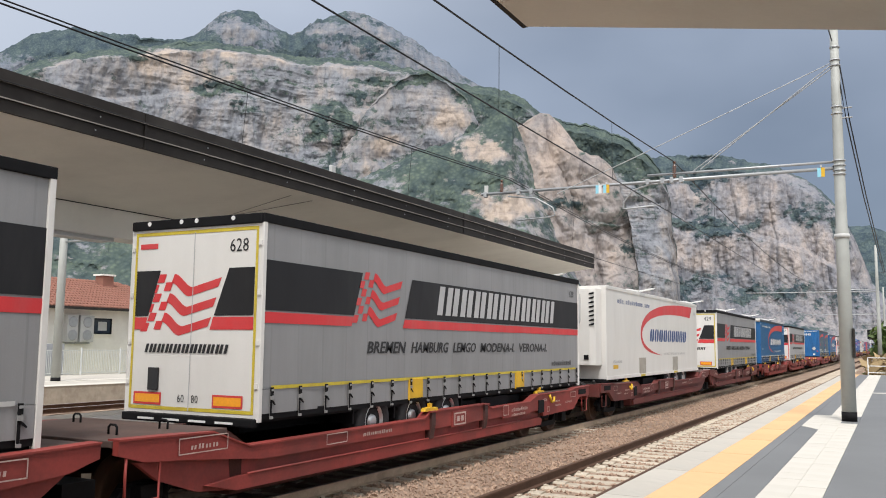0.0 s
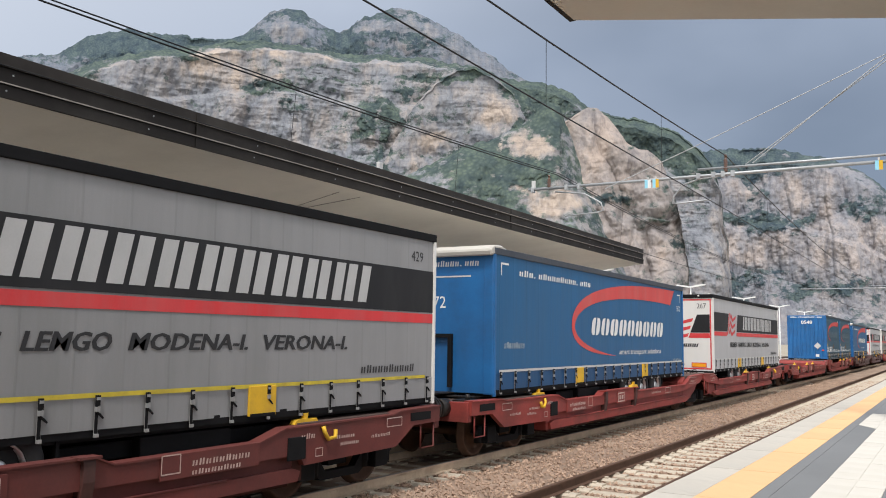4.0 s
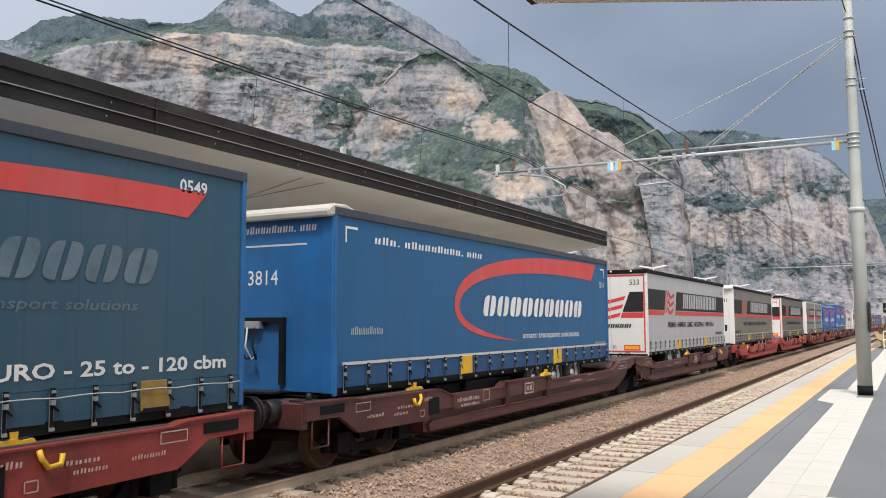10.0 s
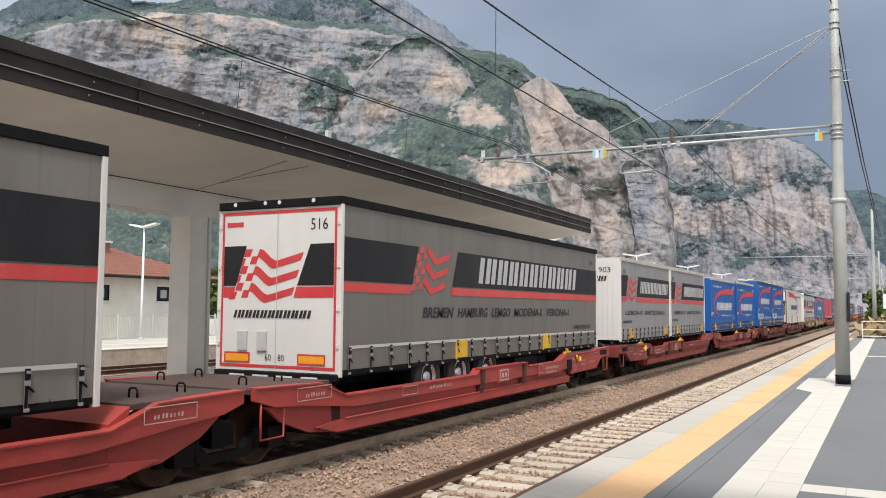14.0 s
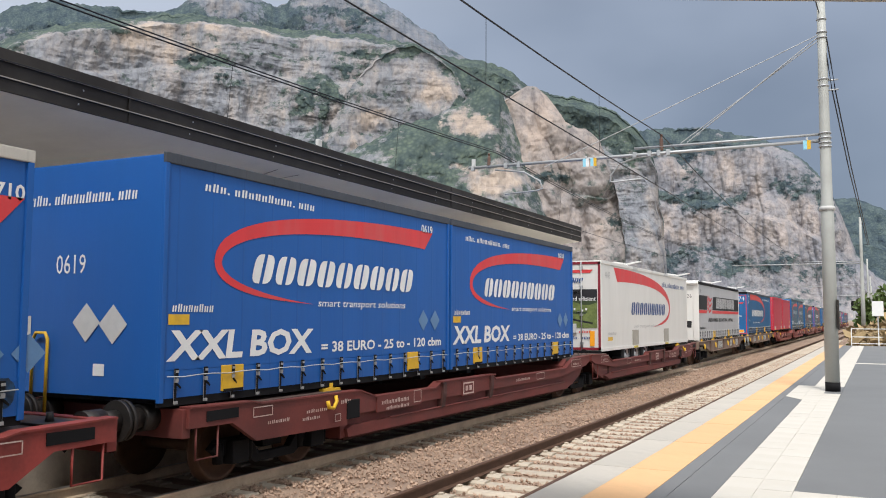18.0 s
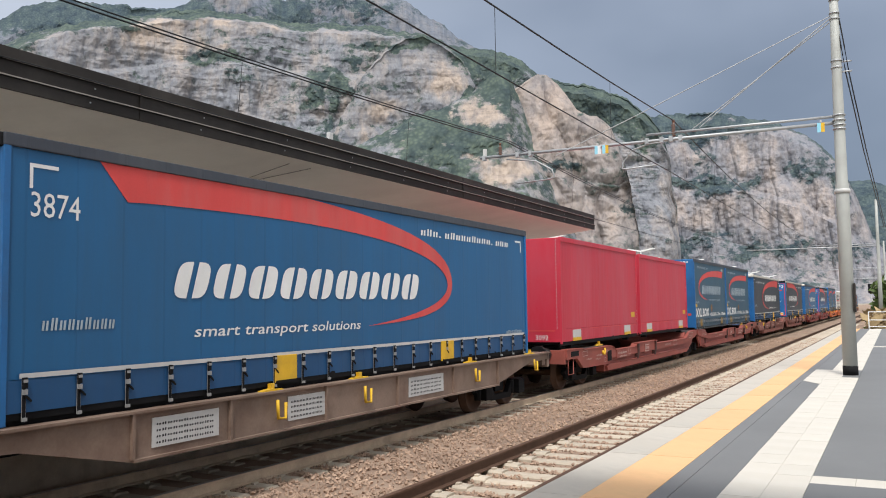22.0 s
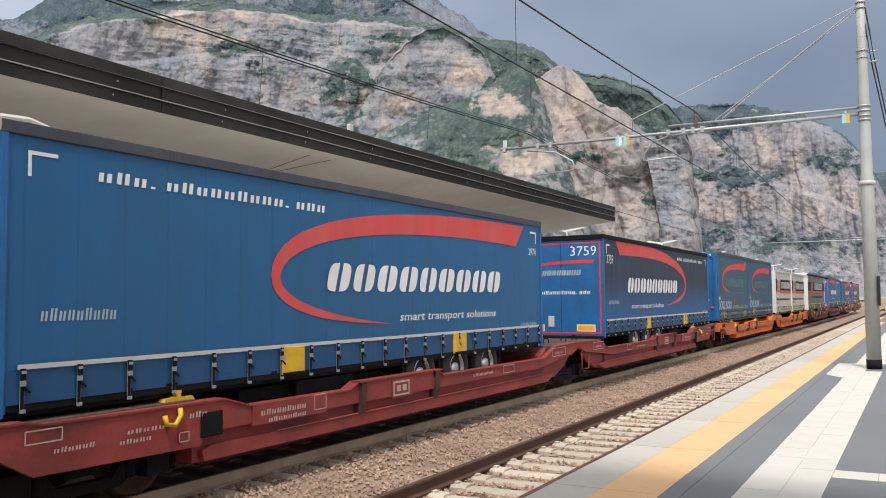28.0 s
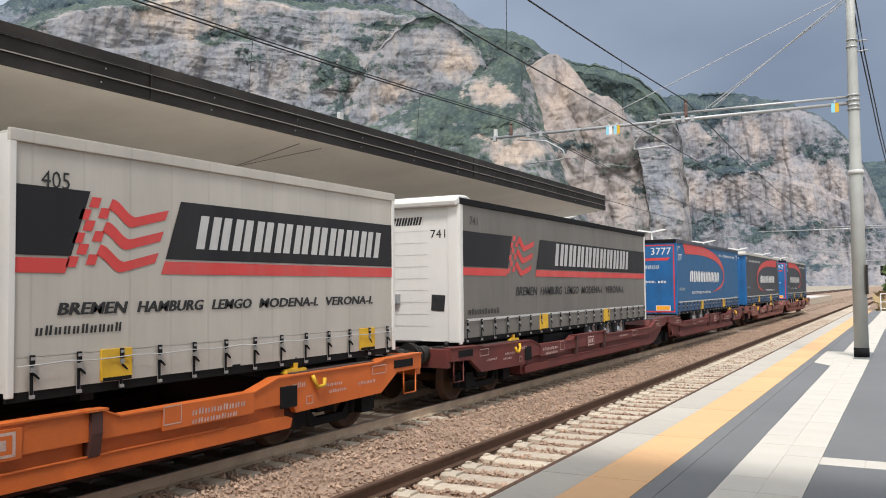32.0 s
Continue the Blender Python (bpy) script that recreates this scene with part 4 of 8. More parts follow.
        me.attributes.new(key, "FLOAT", "POINT").data.foreach_set("value", full.ravel())
    me.materials.append(material)
    return tagged(new(name, me), label, "mountain", kind="structure")


WALL = [(0, 0), (0.30, 0.32), (0.34, 0.36), (0.58, 0.44), (0.61, 0.50), (0.78, 0.54), (0.80, 0.60), (0.945, 0.65), (1.0, 1.0)]
STEEP = [(0, 0), (0.22, 0.40), (0.28, 0.46), (0.60, 0.62), (0.63, 0.70), (0.93, 0.86), (1.0, 1.0)]
BLUFF = [(0, 0), (0.30, 0.20), (0.65, 0.40), (0.82, 0.55), (0.92, 0.72), (1.0, 1.0)]
SLOPE = [(0, 0), (1.0, 1.0)]
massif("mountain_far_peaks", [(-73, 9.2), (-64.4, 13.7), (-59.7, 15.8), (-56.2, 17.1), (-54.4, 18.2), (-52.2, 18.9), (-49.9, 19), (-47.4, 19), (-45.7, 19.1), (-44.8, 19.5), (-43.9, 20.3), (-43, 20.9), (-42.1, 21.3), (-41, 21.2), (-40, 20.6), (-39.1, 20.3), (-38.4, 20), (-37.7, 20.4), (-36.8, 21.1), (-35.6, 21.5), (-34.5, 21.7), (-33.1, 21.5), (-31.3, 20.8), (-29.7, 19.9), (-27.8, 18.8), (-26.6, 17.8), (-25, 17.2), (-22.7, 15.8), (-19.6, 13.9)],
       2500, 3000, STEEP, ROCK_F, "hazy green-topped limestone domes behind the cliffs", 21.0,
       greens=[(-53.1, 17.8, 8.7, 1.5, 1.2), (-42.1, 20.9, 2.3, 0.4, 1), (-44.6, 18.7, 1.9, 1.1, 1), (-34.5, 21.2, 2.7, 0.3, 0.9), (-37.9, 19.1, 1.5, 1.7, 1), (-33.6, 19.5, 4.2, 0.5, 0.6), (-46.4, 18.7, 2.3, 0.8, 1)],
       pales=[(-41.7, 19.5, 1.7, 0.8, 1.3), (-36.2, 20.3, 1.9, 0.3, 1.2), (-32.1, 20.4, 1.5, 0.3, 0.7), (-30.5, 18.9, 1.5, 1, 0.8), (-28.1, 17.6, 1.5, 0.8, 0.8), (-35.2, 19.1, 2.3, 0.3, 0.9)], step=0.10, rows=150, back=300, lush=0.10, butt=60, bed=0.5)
massif("mountain_cliffs", [(-76.5, 7.3), (-69, 10.9), (-61.8, 14.1), (-56.1, 15.6), (-54.3, 16.6), (-53.1, 17.2), (-51.5, 17.7), (-48.1, 18.4), (-45.3, 19), (-43.5, 19.1), (-40.9, 19.1), (-38.2, 18.7), (-36.7, 18.7), (-33.6, 18.7), (-31.3, 18.4), (-28.9, 18.1), (-27.3, 17.5), (-25.4, 17.2), (-23.4, 16.8), (-22.3, 16.3), (-21.3, 15.4), (-19.6, 14.9), (-17.7, 14.4), (-15.8, 13.7), (-14.7, 13), (-13.6, 12), (-12.9, 10.4), (-12.5, 7), (-12.2, 2.6)],
       1450, 1680, WALL, ROCK, "high bedded limestone cliffs with wooded ledges above the valley", 4.0,
       greens=[(-33.4, 16, 0.5, 0.8, 1.2), (-34.3, 14.3, 0.5, 1, 1.2), (-35.1, 12.7, 0.5, 1, 1.2), (-35.7, 11, 0.6, 1.1, 1.1), (-50.5, 17.4, 4.2, 0.5, 1.2), (-42.7, 18.7, 5.7, 0.3, 1.1), (-54.3, 15.8, 1.1, 0.5, 1), (-34.8, 18.5, 3.4, 0.4, 0.8), (-37.1, 17.9, 1.1, 0.8, 0.8), (-42.6, 15.9, 1.7, 0.5, 0.9), (-41.1, 14.7, 1.4, 0.3, 0.9), (-36.6, 13.7, 0.8, 1.3, 1.1), (-35.5, 14.7, 1.1, 0.8, 0.9), (-25.4, 16, 2.9, 1.5, 1.3), (-23.4, 13.9, 1.5, 2.3, 1), (-17.3, 13.1, 3, 1.5, 1.5), (-14, 11.5, 2.7, 1.5, 1.4), (-38.9, 16.3, 2.3, 0.2, 0.6), (-45.1, 14.4, 1.5, 0.2, 0.5), (-33.6, 16.2, 1.3, 0.3, 0.7), (-39.7, 17.2, 1.1, 0.2, 0.6)],
       pales=[(-46.4, 16.6, 2.2, 1.4, 1.7), (-46, 17.9, 2.3, 0.3, 0.8), (-41.6, 18, 3.2, 0.5, 1.2), (-39.3, 17.6, 1.5, 0.5, 0.9), (-52.4, 16.1, 1.5, 0.8, 0.5), (-42.8, 16.4, 1.5, 0.2, 0.6), (-34.4, 17.5, 1.5, 0.5, 0.7), (-35.9, 17.8, 1.1, 0.4, 0.6)], step=0.07, rows=300, back=300, bed=1.0, fis=0.7, cap=0.045, edge=0.35)
massif("mountain_dome", [(-37.1, 6.6), (-35.9, 9.8), (-35.4, 11.1), (-34.6, 13), (-33.5, 14.7), (-32.8, 16.1), (-31.6, 17.2), (-30.3, 18), (-29.1, 18.1), (-27.9, 17.6), (-26.9, 16.9), (-26, 15.8), (-25.4, 14.8), (-25.1, 13.8), (-24.6, 12.1), (-23.8, 10.2), (-23.2, 6.8)],
       1440, 1525, BLUFF, ROCK, "rounded bedded limestone shoulder with a green crest", 9.0,
       greens=[(-32.7, 15.9, 0.3, 0.7, 1.3), (-33.6, 14.4, 0.4, 0.8, 1.3), (-34.5, 12.8, 0.3, 0.9, 1.3), (-35.1, 11.1, 0.3, 1.1, 1.3), (-31.1, 17.4, 1.9, 0.3, 1), (-28.7, 17.6, 1.4, 0.5, 1.1), (-33.5, 15.1, 0.7, 1, 0.6), (-31.2, 14.4, 1.5, 0.2, 0.5), (-26.6, 16.4, 0.8, 0.8, 1), (-25.4, 14, 0.8, 0.8, 0.9)],
       pales=[(-27.5, 14.9, 1.6, 1, 1.6), (-31.6, 13, 1.4, 0.5, 1.2), (-29.9, 16.5, 1.9, 0.5, 0.6), (-33.3, 11.9, 0.8, 0.8, 0.4)], step=0.07, rows=220, back=120, bed=0.7, fis=0.7, butt=60, edge=0.7)
massif("wooded_spur", [(-78, 5.8), (-66.4, 7.9), (-55.7, 8.4), (-45.9, 9.1), (-40.5, 9.3), (-36.5, 9.8), (-34.6, 10.3), (-32.7, 11.3), (-30.4, 12.6), (-27.7, 13.6), (-25.8, 14.4), (-24.7, 15.3), (-24, 15.9), (-23.2, 15.4), (-22.5, 13.6), (-21.5, 10.6), (-20, 7.1), (-18.5, 4.1)],
       950, 1150, SLOPE, ROCK, "wooded green spur with a few bare ledges", 12.0,
       greens=[(-28.8, 11.7, 4.6, 1.5, 0.6), (-55.5, 5, 22.8, 3.8, 0.5), (-24.2, 14.3, 1.1, 1.5, 0.8)],
       pales=[(-25.4, 12.8, 1.4, 0.9, 1.7), (-27.3, 12.6, 0.5, 0.6, 1.2), (-25.8, 9.9, 0.8, 0.3, 1.3), (-23.2, 9.1, 2.3, 0.8, 1.6), (-28.1, 10.8, 0.5, 0.2, 1)], step=0.09, rows=170, back=120, lush=0.26, butt=40, bed=0.4, fis=0.4)
massif("mountain_buttress", [(-24.9, 5.3), (-24.2, 8.3), (-23.7, 11.7), (-23.4, 13.4), (-22.9, 14.4), (-22.1, 14.9), (-21.3, 15.3), (-20.7, 15.2), (-20, 14.7), (-19.3, 13.7), (-18.8, 13), (-17.9, 12.5), (-17.1, 12.2), (-16.4, 11.6), (-15.9, 10.5), (-15.5, 8.2), (-15.1, 6), (-14.5, 2.6)],
       1095, 1180, STEEP, ROCK_W, "pale fissured limestone buttress in front of the cliffs", 33.0,
       greens=[(-18.1, 12.7, 0.5, 0.3, 0.7), (-20.4, 9.4, 2.3, 0.5, 0.7), (-23.4, 10.2, 1, 0.8, 0.8), (-17.4, 8.1, 1.5, 0.3, 0.7), (-16.6, 10.5, 0.4, 0.8, 0.6)],
       pales=[(-21.1, 13, 2.1, 2.1, 1.3), (-17.7, 10.5, 1.5, 1.5, 0.8), (-19.6, 6.8, 2.3, 1.5, 0.8), (-16.7, 6, 1.1, 1.9, 0.8)], step=0.06, rows=240, back=60, bed=0.45, fis=2.2, butt=55, edge=0.5)
massif("mountain_right", [(-19.6, 10.5), (-16.6, 11.6), (-14.7, 12.1), (-12.9, 12.3), (-11.6, 12.3), (-10.1, 12.2), (-8.7, 12), (-7.3, 11.6), (-5.8, 11.2), (-4.8, 10.6), (-4, 9.9), (-3.2, 9.1), (-2.5, 8.2), (-1.9, 6.9), (-1.5, 5.6), (-1, 3.9), (0, 2.6), (1.8, 1.6)],
       2100, 2350, STEEP, ROCK_R, "tall fissured limestone wall above the railway line", 57.0,
       greens=[(-12.2, 11.4, 4.2, 0.9, 1.5), (-7.3, 11, 3, 0.6, 1.1), (-4.1, 8.4, 1.1, 0.8, 1), (-13, 8, 1.7, 0.5, 1.2), (-9.6, 7.7, 2.4, 0.6, 1.4), (-10.7, 9.7, 0.5, 1.9, 1), (-13.8, 3.7, 2.3, 0.9, 1.3), (-7.9, 3.6, 1.5, 0.6, 1.1), (-11.3, 4.1, 1.5, 0.4, 0.7), (-5.5, 4, 1.1, 0.5, 0.8), (-4.7, 7.9, 0.6, 0.8, 0.7), (-2.8, 7.4, 0.5, 1.5, 0.7), (-2.4, 3.3, 2.3, 0.6, 0.8), (-15.2, 6.7, 0.3, 1.9, 0.6)],
       pales=[(-12.6, 9.1, 2.1, 1.5, 1.3), (-7.2, 9.4, 2.1, 1.5, 1.4), (-8.4, 7.3, 1.9, 1.1, 1.1), (-5.4, 7.2, 1.9, 1.5, 1), (-14.8, 5.6, 1.5, 1.5, 1), (-9.9, 5.9, 2.3, 1.1, 1), (-5.8, 5.3, 2.3, 1, 0.9), (-12.3, 6.3, 1.9, 1.1, 1), (-3.7, 6.1, 1.5, 1.5, 0.8), (-2, 4.6, 1.1, 1.5, 0.6)], step=0.06, rows=280, back=200, bed=0.3, fis=1.2, cap=0.03)
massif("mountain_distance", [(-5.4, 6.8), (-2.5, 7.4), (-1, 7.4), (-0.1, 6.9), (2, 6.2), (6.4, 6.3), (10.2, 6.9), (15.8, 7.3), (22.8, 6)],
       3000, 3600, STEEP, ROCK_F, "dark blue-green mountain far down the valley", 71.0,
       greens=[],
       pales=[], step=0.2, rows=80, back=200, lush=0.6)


# ---- the train ----
MOVERS = []        # (thing, distance of its origin ahead of the camera when the clip starts)
TEXTS = {}


def text_faces(s, bold=0.0):
    """Outline faces of a text in the built-in font, scaled to a unit box."""
    key = (s, bold)
    if key not in TEXTS:
        cu = bpy.data.curves.new("lettering", "FONT")
        cu.body, cu.resolution_u, cu.offset, cu.fill_mode = s, 2, bold, "BOTH"
        ob = bpy.data.objects.new("lettering", cu)
        me = ob.to_mesh()
        v = np.array([tuple(p.co)[:2] for p in me.vertices])
        f = [tuple(p.vertices) for p in me.polygons]
        lo, hi = v.min(0), v.max(0)
        TEXTS[key] = ((v - lo) / (hi - lo), f)
        bpy.data.objects.remove(ob)
        bpy.data.curves.remove(cu)
    return TEXTS[key]


class Sheet:
    """A printed face: pieces of flat print laid just proud of a side or an end."""
    def __init__(self, side, off):
        self.side, self.off, self.lay = side, off, {}

    def at(self, a, b, lift):
        return (self.off + lift, a, b) if self.side == "x" else (a, -self.off - lift, b)

    def bm(self, name, material, piece=0):
        return self.lay.setdefault((name, material.name, piece), (FB(), material))[0]

    def poly(self, name, material, pts, lift=0.0, piece=0):
        bm = self.bm(name, material, piece)
        bm.faces.new([bm.verts.new(self.at(a, b, lift)) for a, b in pts])

    def rect(self, name, material, a0, a1, b0, b1, shear=0.0, lift=0.0):
        d = shear * (b1 - b0)
        self.poly(name, material, [(a0, b0), (a1, b0), (a1 + d, b1), (a0 + d, b1)], lift)

    def strip(self, name, material, left, right, lift=0.0, piece=0):
        bm = self.bm(name, material, piece)
        rows = [(bm.verts.new(self.at(*p, lift)), bm.verts.new(self.at(*q, lift))) for p, q in zip(left, right)]
        for (a, b), (c, d) in zip(rows, rows[1:]):
            bm.faces.new((a, b, d, c))

    def text(self, name, material, s, a, b, w, h, shear=0.0, bold=0.0, lift=0.0, rise=0.0):
        bm = self.bm(name, material)
        v, f = text_faces(s, bold)
        vs = [bm.verts.new(self.at(a + x * w + shear * y * h, b + y * h + rise * x * w, lift)) for x, y in v]
        for q in f:
            try:
                bm.faces.new([vs[i] for i in q])
            except ValueError:
                pass

    def done(self, parent):
        for (name, _, _), (bm, m) in self.lay.items():
            p = part(name, bm, m, parent)
            if name in ("web_line", "stencil", "unit_code", "lacing", "capacity", "town_line", "slogan", "poster_line", "poster_houses"):
                tagged(p, kind="stuff")


def brand_blocks(sh, name, material, a, b, w, h, n, shear=0.32):
    """A word mark shown as a row of plain slanted lozenges, each split by a slit; no letters."""
    step = w / n
    for i in range(n):
        cx, cz, rx, rz = a + (i + 0.46) * step, b + h / 2, step * 0.42, h / 2
        slit = rx * (0.16, 0.20, 0.13)[i % 3]
        for half in (-1, 1):
            pts = []
            for k in range(13):
                q = math.pi * (k / 12 - 0.5)
                c, d = abs(math.cos(q)) ** 0.6, math.copysign(abs(math.sin(q)) ** 0.6, math.sin(q))
                z = cz + d * rz
                pts.append((cx + half * (slit + c * (rx - slit)) + shear * (z - b), z))
            sh.poly(name, material, pts[::half], 0.003, i)


def heavy_blocks(sh, name, material, a, b, w, h, n, shear=0.22):
    """A heavy capital word mark shown as plain slanted bars, two to a character; no letters."""
    step = w / n
    for i in range(n):
        for f0, f1 in ((0.02, 0.36), (0.56, 0.90)):
            x0, x1 = a + (i + f0) * step, a + (i + f1) * step
            sh.poly(name, material, [(x0, b), (x1, b), (x1 + shear * h, b + h), (x0 + shear * h, b + h)], 0.004, i)


def code_bars(sh, name, material, a, b, w, h, n):
    """Small writing that is not to be read: a row of thin slanted bars, two to a character."""
    step = w / n
    for i in range(n):
        if n > 12 and i in (3, 13):
            sh.rect(name, material, a + i * step, a + i * step + 0.28 * step, b, b + 0.2 * h)
            continue
        hh = h * (0.78, 1.0, 0.78, 0.86)[i % 4]
        for f in (0.0, 0.44):
            sh.rect(name, material, a + (i + f) * step, a + (i + f + 0.26) * step, b, b + hh, 0.12)


def swoosh(sh, material, a, b, k=1.0, flip=1, name="swoosh"):
    """The open red oval: thick at its tail, thin at its end. (a, b) is its round end."""
    def bez(p, t):
        u = 1 - t
        return tuple(u ** 3 * p[0][i] + 3 * u * u * t * p[1][i] + 3 * u * t * t * p[2][i] + t ** 3 * p[3][i] for i in (0, 1))
    top = [bez(((8.25, 1.06), (4.4, 1.14), (0.02, 0.96), (0.0, 0.02)), i / 22) for i in range(23)]
    low = [bez(((0.0, 0.02), (0.0, -0.42), (1.2, -0.62), (2.95, -0.72)), i / 14) for i in range(1, 15)]
    mid = top + low
    n = len(mid)
    left, right = [], []
    for i, (x, z) in enumerate(mid):
        q = i / (n - 1)
        th = 0.20 * (1 - q) ** 1.25 + 0.035 * min(1, (1 - q) * 6) + 0.002
        x2, z2 = mid[min(n - 1, i + 1)]
        x1, z1 = mid[max(0, i - 1)]
        dx, dz = x2 - x1, z2 - z1
        ln = math.hypot(dx, dz)
        nx, nz_ = -dz / ln, dx / ln
        sk = 0.22 if i == 0 else 0.0
        left.append((a + flip * k * (x + nx * th - sk), b + k * (z + nz_ * th)))
        right.append((a + flip * k * (x - nx * th + sk), b + k * (z - nz_ * th)))
    sh.strip(name, material, left, right)


def flag(sh, material, a, b, k=1.0):
    """Three waving red stripes breaking into squares at the hoist."""
    for row in range(3):
        zc = b + k * (0.64 - 0.28 * row)
        sl = -0.085 * row * k
        xs = [0.32 + 0.90 * i / 18 for i in range(19)]
        wave = [0.10 * math.cos(math.pi * min(1.0, (x - 0.32) / 0.36)) + 0.13 * max(0.0, x - 0.68) / 0.54 - 0.02 for x in xs]
        up = [(a + sl + k * (x + 0.05), zc + k * (w + 0.066)) for x, w in zip(xs, wave)]
        dn = [(a + sl + k * (x - 0.01), zc + k * (w - 0.066)) for x, w in zip(xs, wave)]
        sh.strip("flag_logo", material, up, dn)
        for c, (x0, z0) in enumerate(((0.16, -0.10), (0.03, 0.02), (-0.11, -0.13))):
            sh.rect("flag_logo", material, a + sl + k * x0, a + sl + k * (x0 + 0.135), zc + k * z0, zc + k * (z0 + 0.125), 0.4)


def wavy(L, z0, z1, amp, seed, x=1.265, nx=None, fold=0.0):
    """A tarpaulin side: a fine grid that bellies a little between its straps."""
    bm = FB()
    ny, nz_ = nx or int(L / 0.28), 9
    rows = []
    for i in range(ny + 1):
        y = L * i / ny
        row = []
        for j in range(nz_ + 1):
            z = z0 + (z1 - z0) * j / nz_
            w = amp * noise.noise((y * 1.7, z * 0.6, seed)) + fold * math.sin(y * 10.3 + seed) * (1 - j / nz_)
            row.append(bm.verts.new((x + w, y, z)))
        rows.append(row)
    for a, b in zip(rows, rows[1:]):
        for j in range(nz_):
            f = bm.faces.new((a[j], b[j], b[j + 1], a[j + 1])); f.smooth = True
    return bm


def strap_mesh():
    """Dark webbing, the over-centre buckle's body and its short loose tail."""
    bm = FB()
    box(bm, 0.0, 0.010, -0.019, 0.019, -0.36, 0.05)
    box(bm, 0.008, 0.030, -0.026, 0.026, -0.06, 0.05)
    prism(bm, [(0.0, -0.14), (0.035, -0.17), (0.075, -0.20), (0.085, -0.185), (0.045, -0.145), (0.0, -0.115)], 0.010, 0.022, "x")
    return bm


def buckle_mesh():
    """The bright plate of a buckle and the hook that grips the floor rail, joined behind the webbing."""
    prof = [(.002, -.385), (.032, -.385), (.032, -.35), (.006, -.35), (.006, -.12), (.036, -.12), (.036, -.07), (.006, -.07), (.006, 0.0), (.038, 0.0), (.038, .03), (.002, .03)]
    return prism(FB(), prof, -0.024, 0.024, "y")


def grime_disc():
    bm = FB()
    rnd = random.Random(5)
    vs = [bm.verts.new((0, 0.135 * (0.9 + 0.2 * rnd.random()) * math.cos(2 * math.pi * i / 22), 0.155 * (0.9 + 0.2 * rnd.random()) * math.sin(2 * math.pi * i / 22))) for i in range(22)]
    bm.faces.new(vs)
    return bm


GRIME = mat("rubbed_grime", (0.022, 0.040, 0.070), 0.7, 0, 0.5, 14, 0.05, 60, 0.2, (0.012, 0.075, 0.20), 0.8)
HOOK = mat("worn_grey_buckle", (0.30, 0.30, 0.295), 0.5, 0.3, 0.15, 20, 0.03, 60)
CORD = mat("customs_cord", (0.42, 0.43, 0.43), 0.6, 0, 0.1, 9, 0, 40)


def wheel_meshes():
    ty = lambda: lathe(FB(), [(-.19, .30), (-.19, .46), (-.15, .50), (-.10, .515), (.10, .515), (.15, .50), (.19, .46), (.19, .30), (.12, .285)], 26)
    rim = lambda: lathe(FB(), [(.04, .285), (.175, .29), (.185, .275), (.10, .255), (.06, .20), (.07, .13), (.15, .115), (.165, .09), (.165, .03)], 22)
    return shared("tyre", ty, RUBBER), shared("rim", rim, ALU)


def nut_ring():
    bm = FB()
    for i in range(10):
        a = 2 * math.pi * i / 10
        cyl(bm, (.06, .165 * math.cos(a), .165 * math.sin(a)), (.095, .165 * math.cos(a), .165 * math.sin(a)), .014, 6)
    return bm


STRAP_G = mat("grey_webbing", (0.06, 0.06, 0.062), 0.7, 0, 0.15, 9, 0.03, 60)


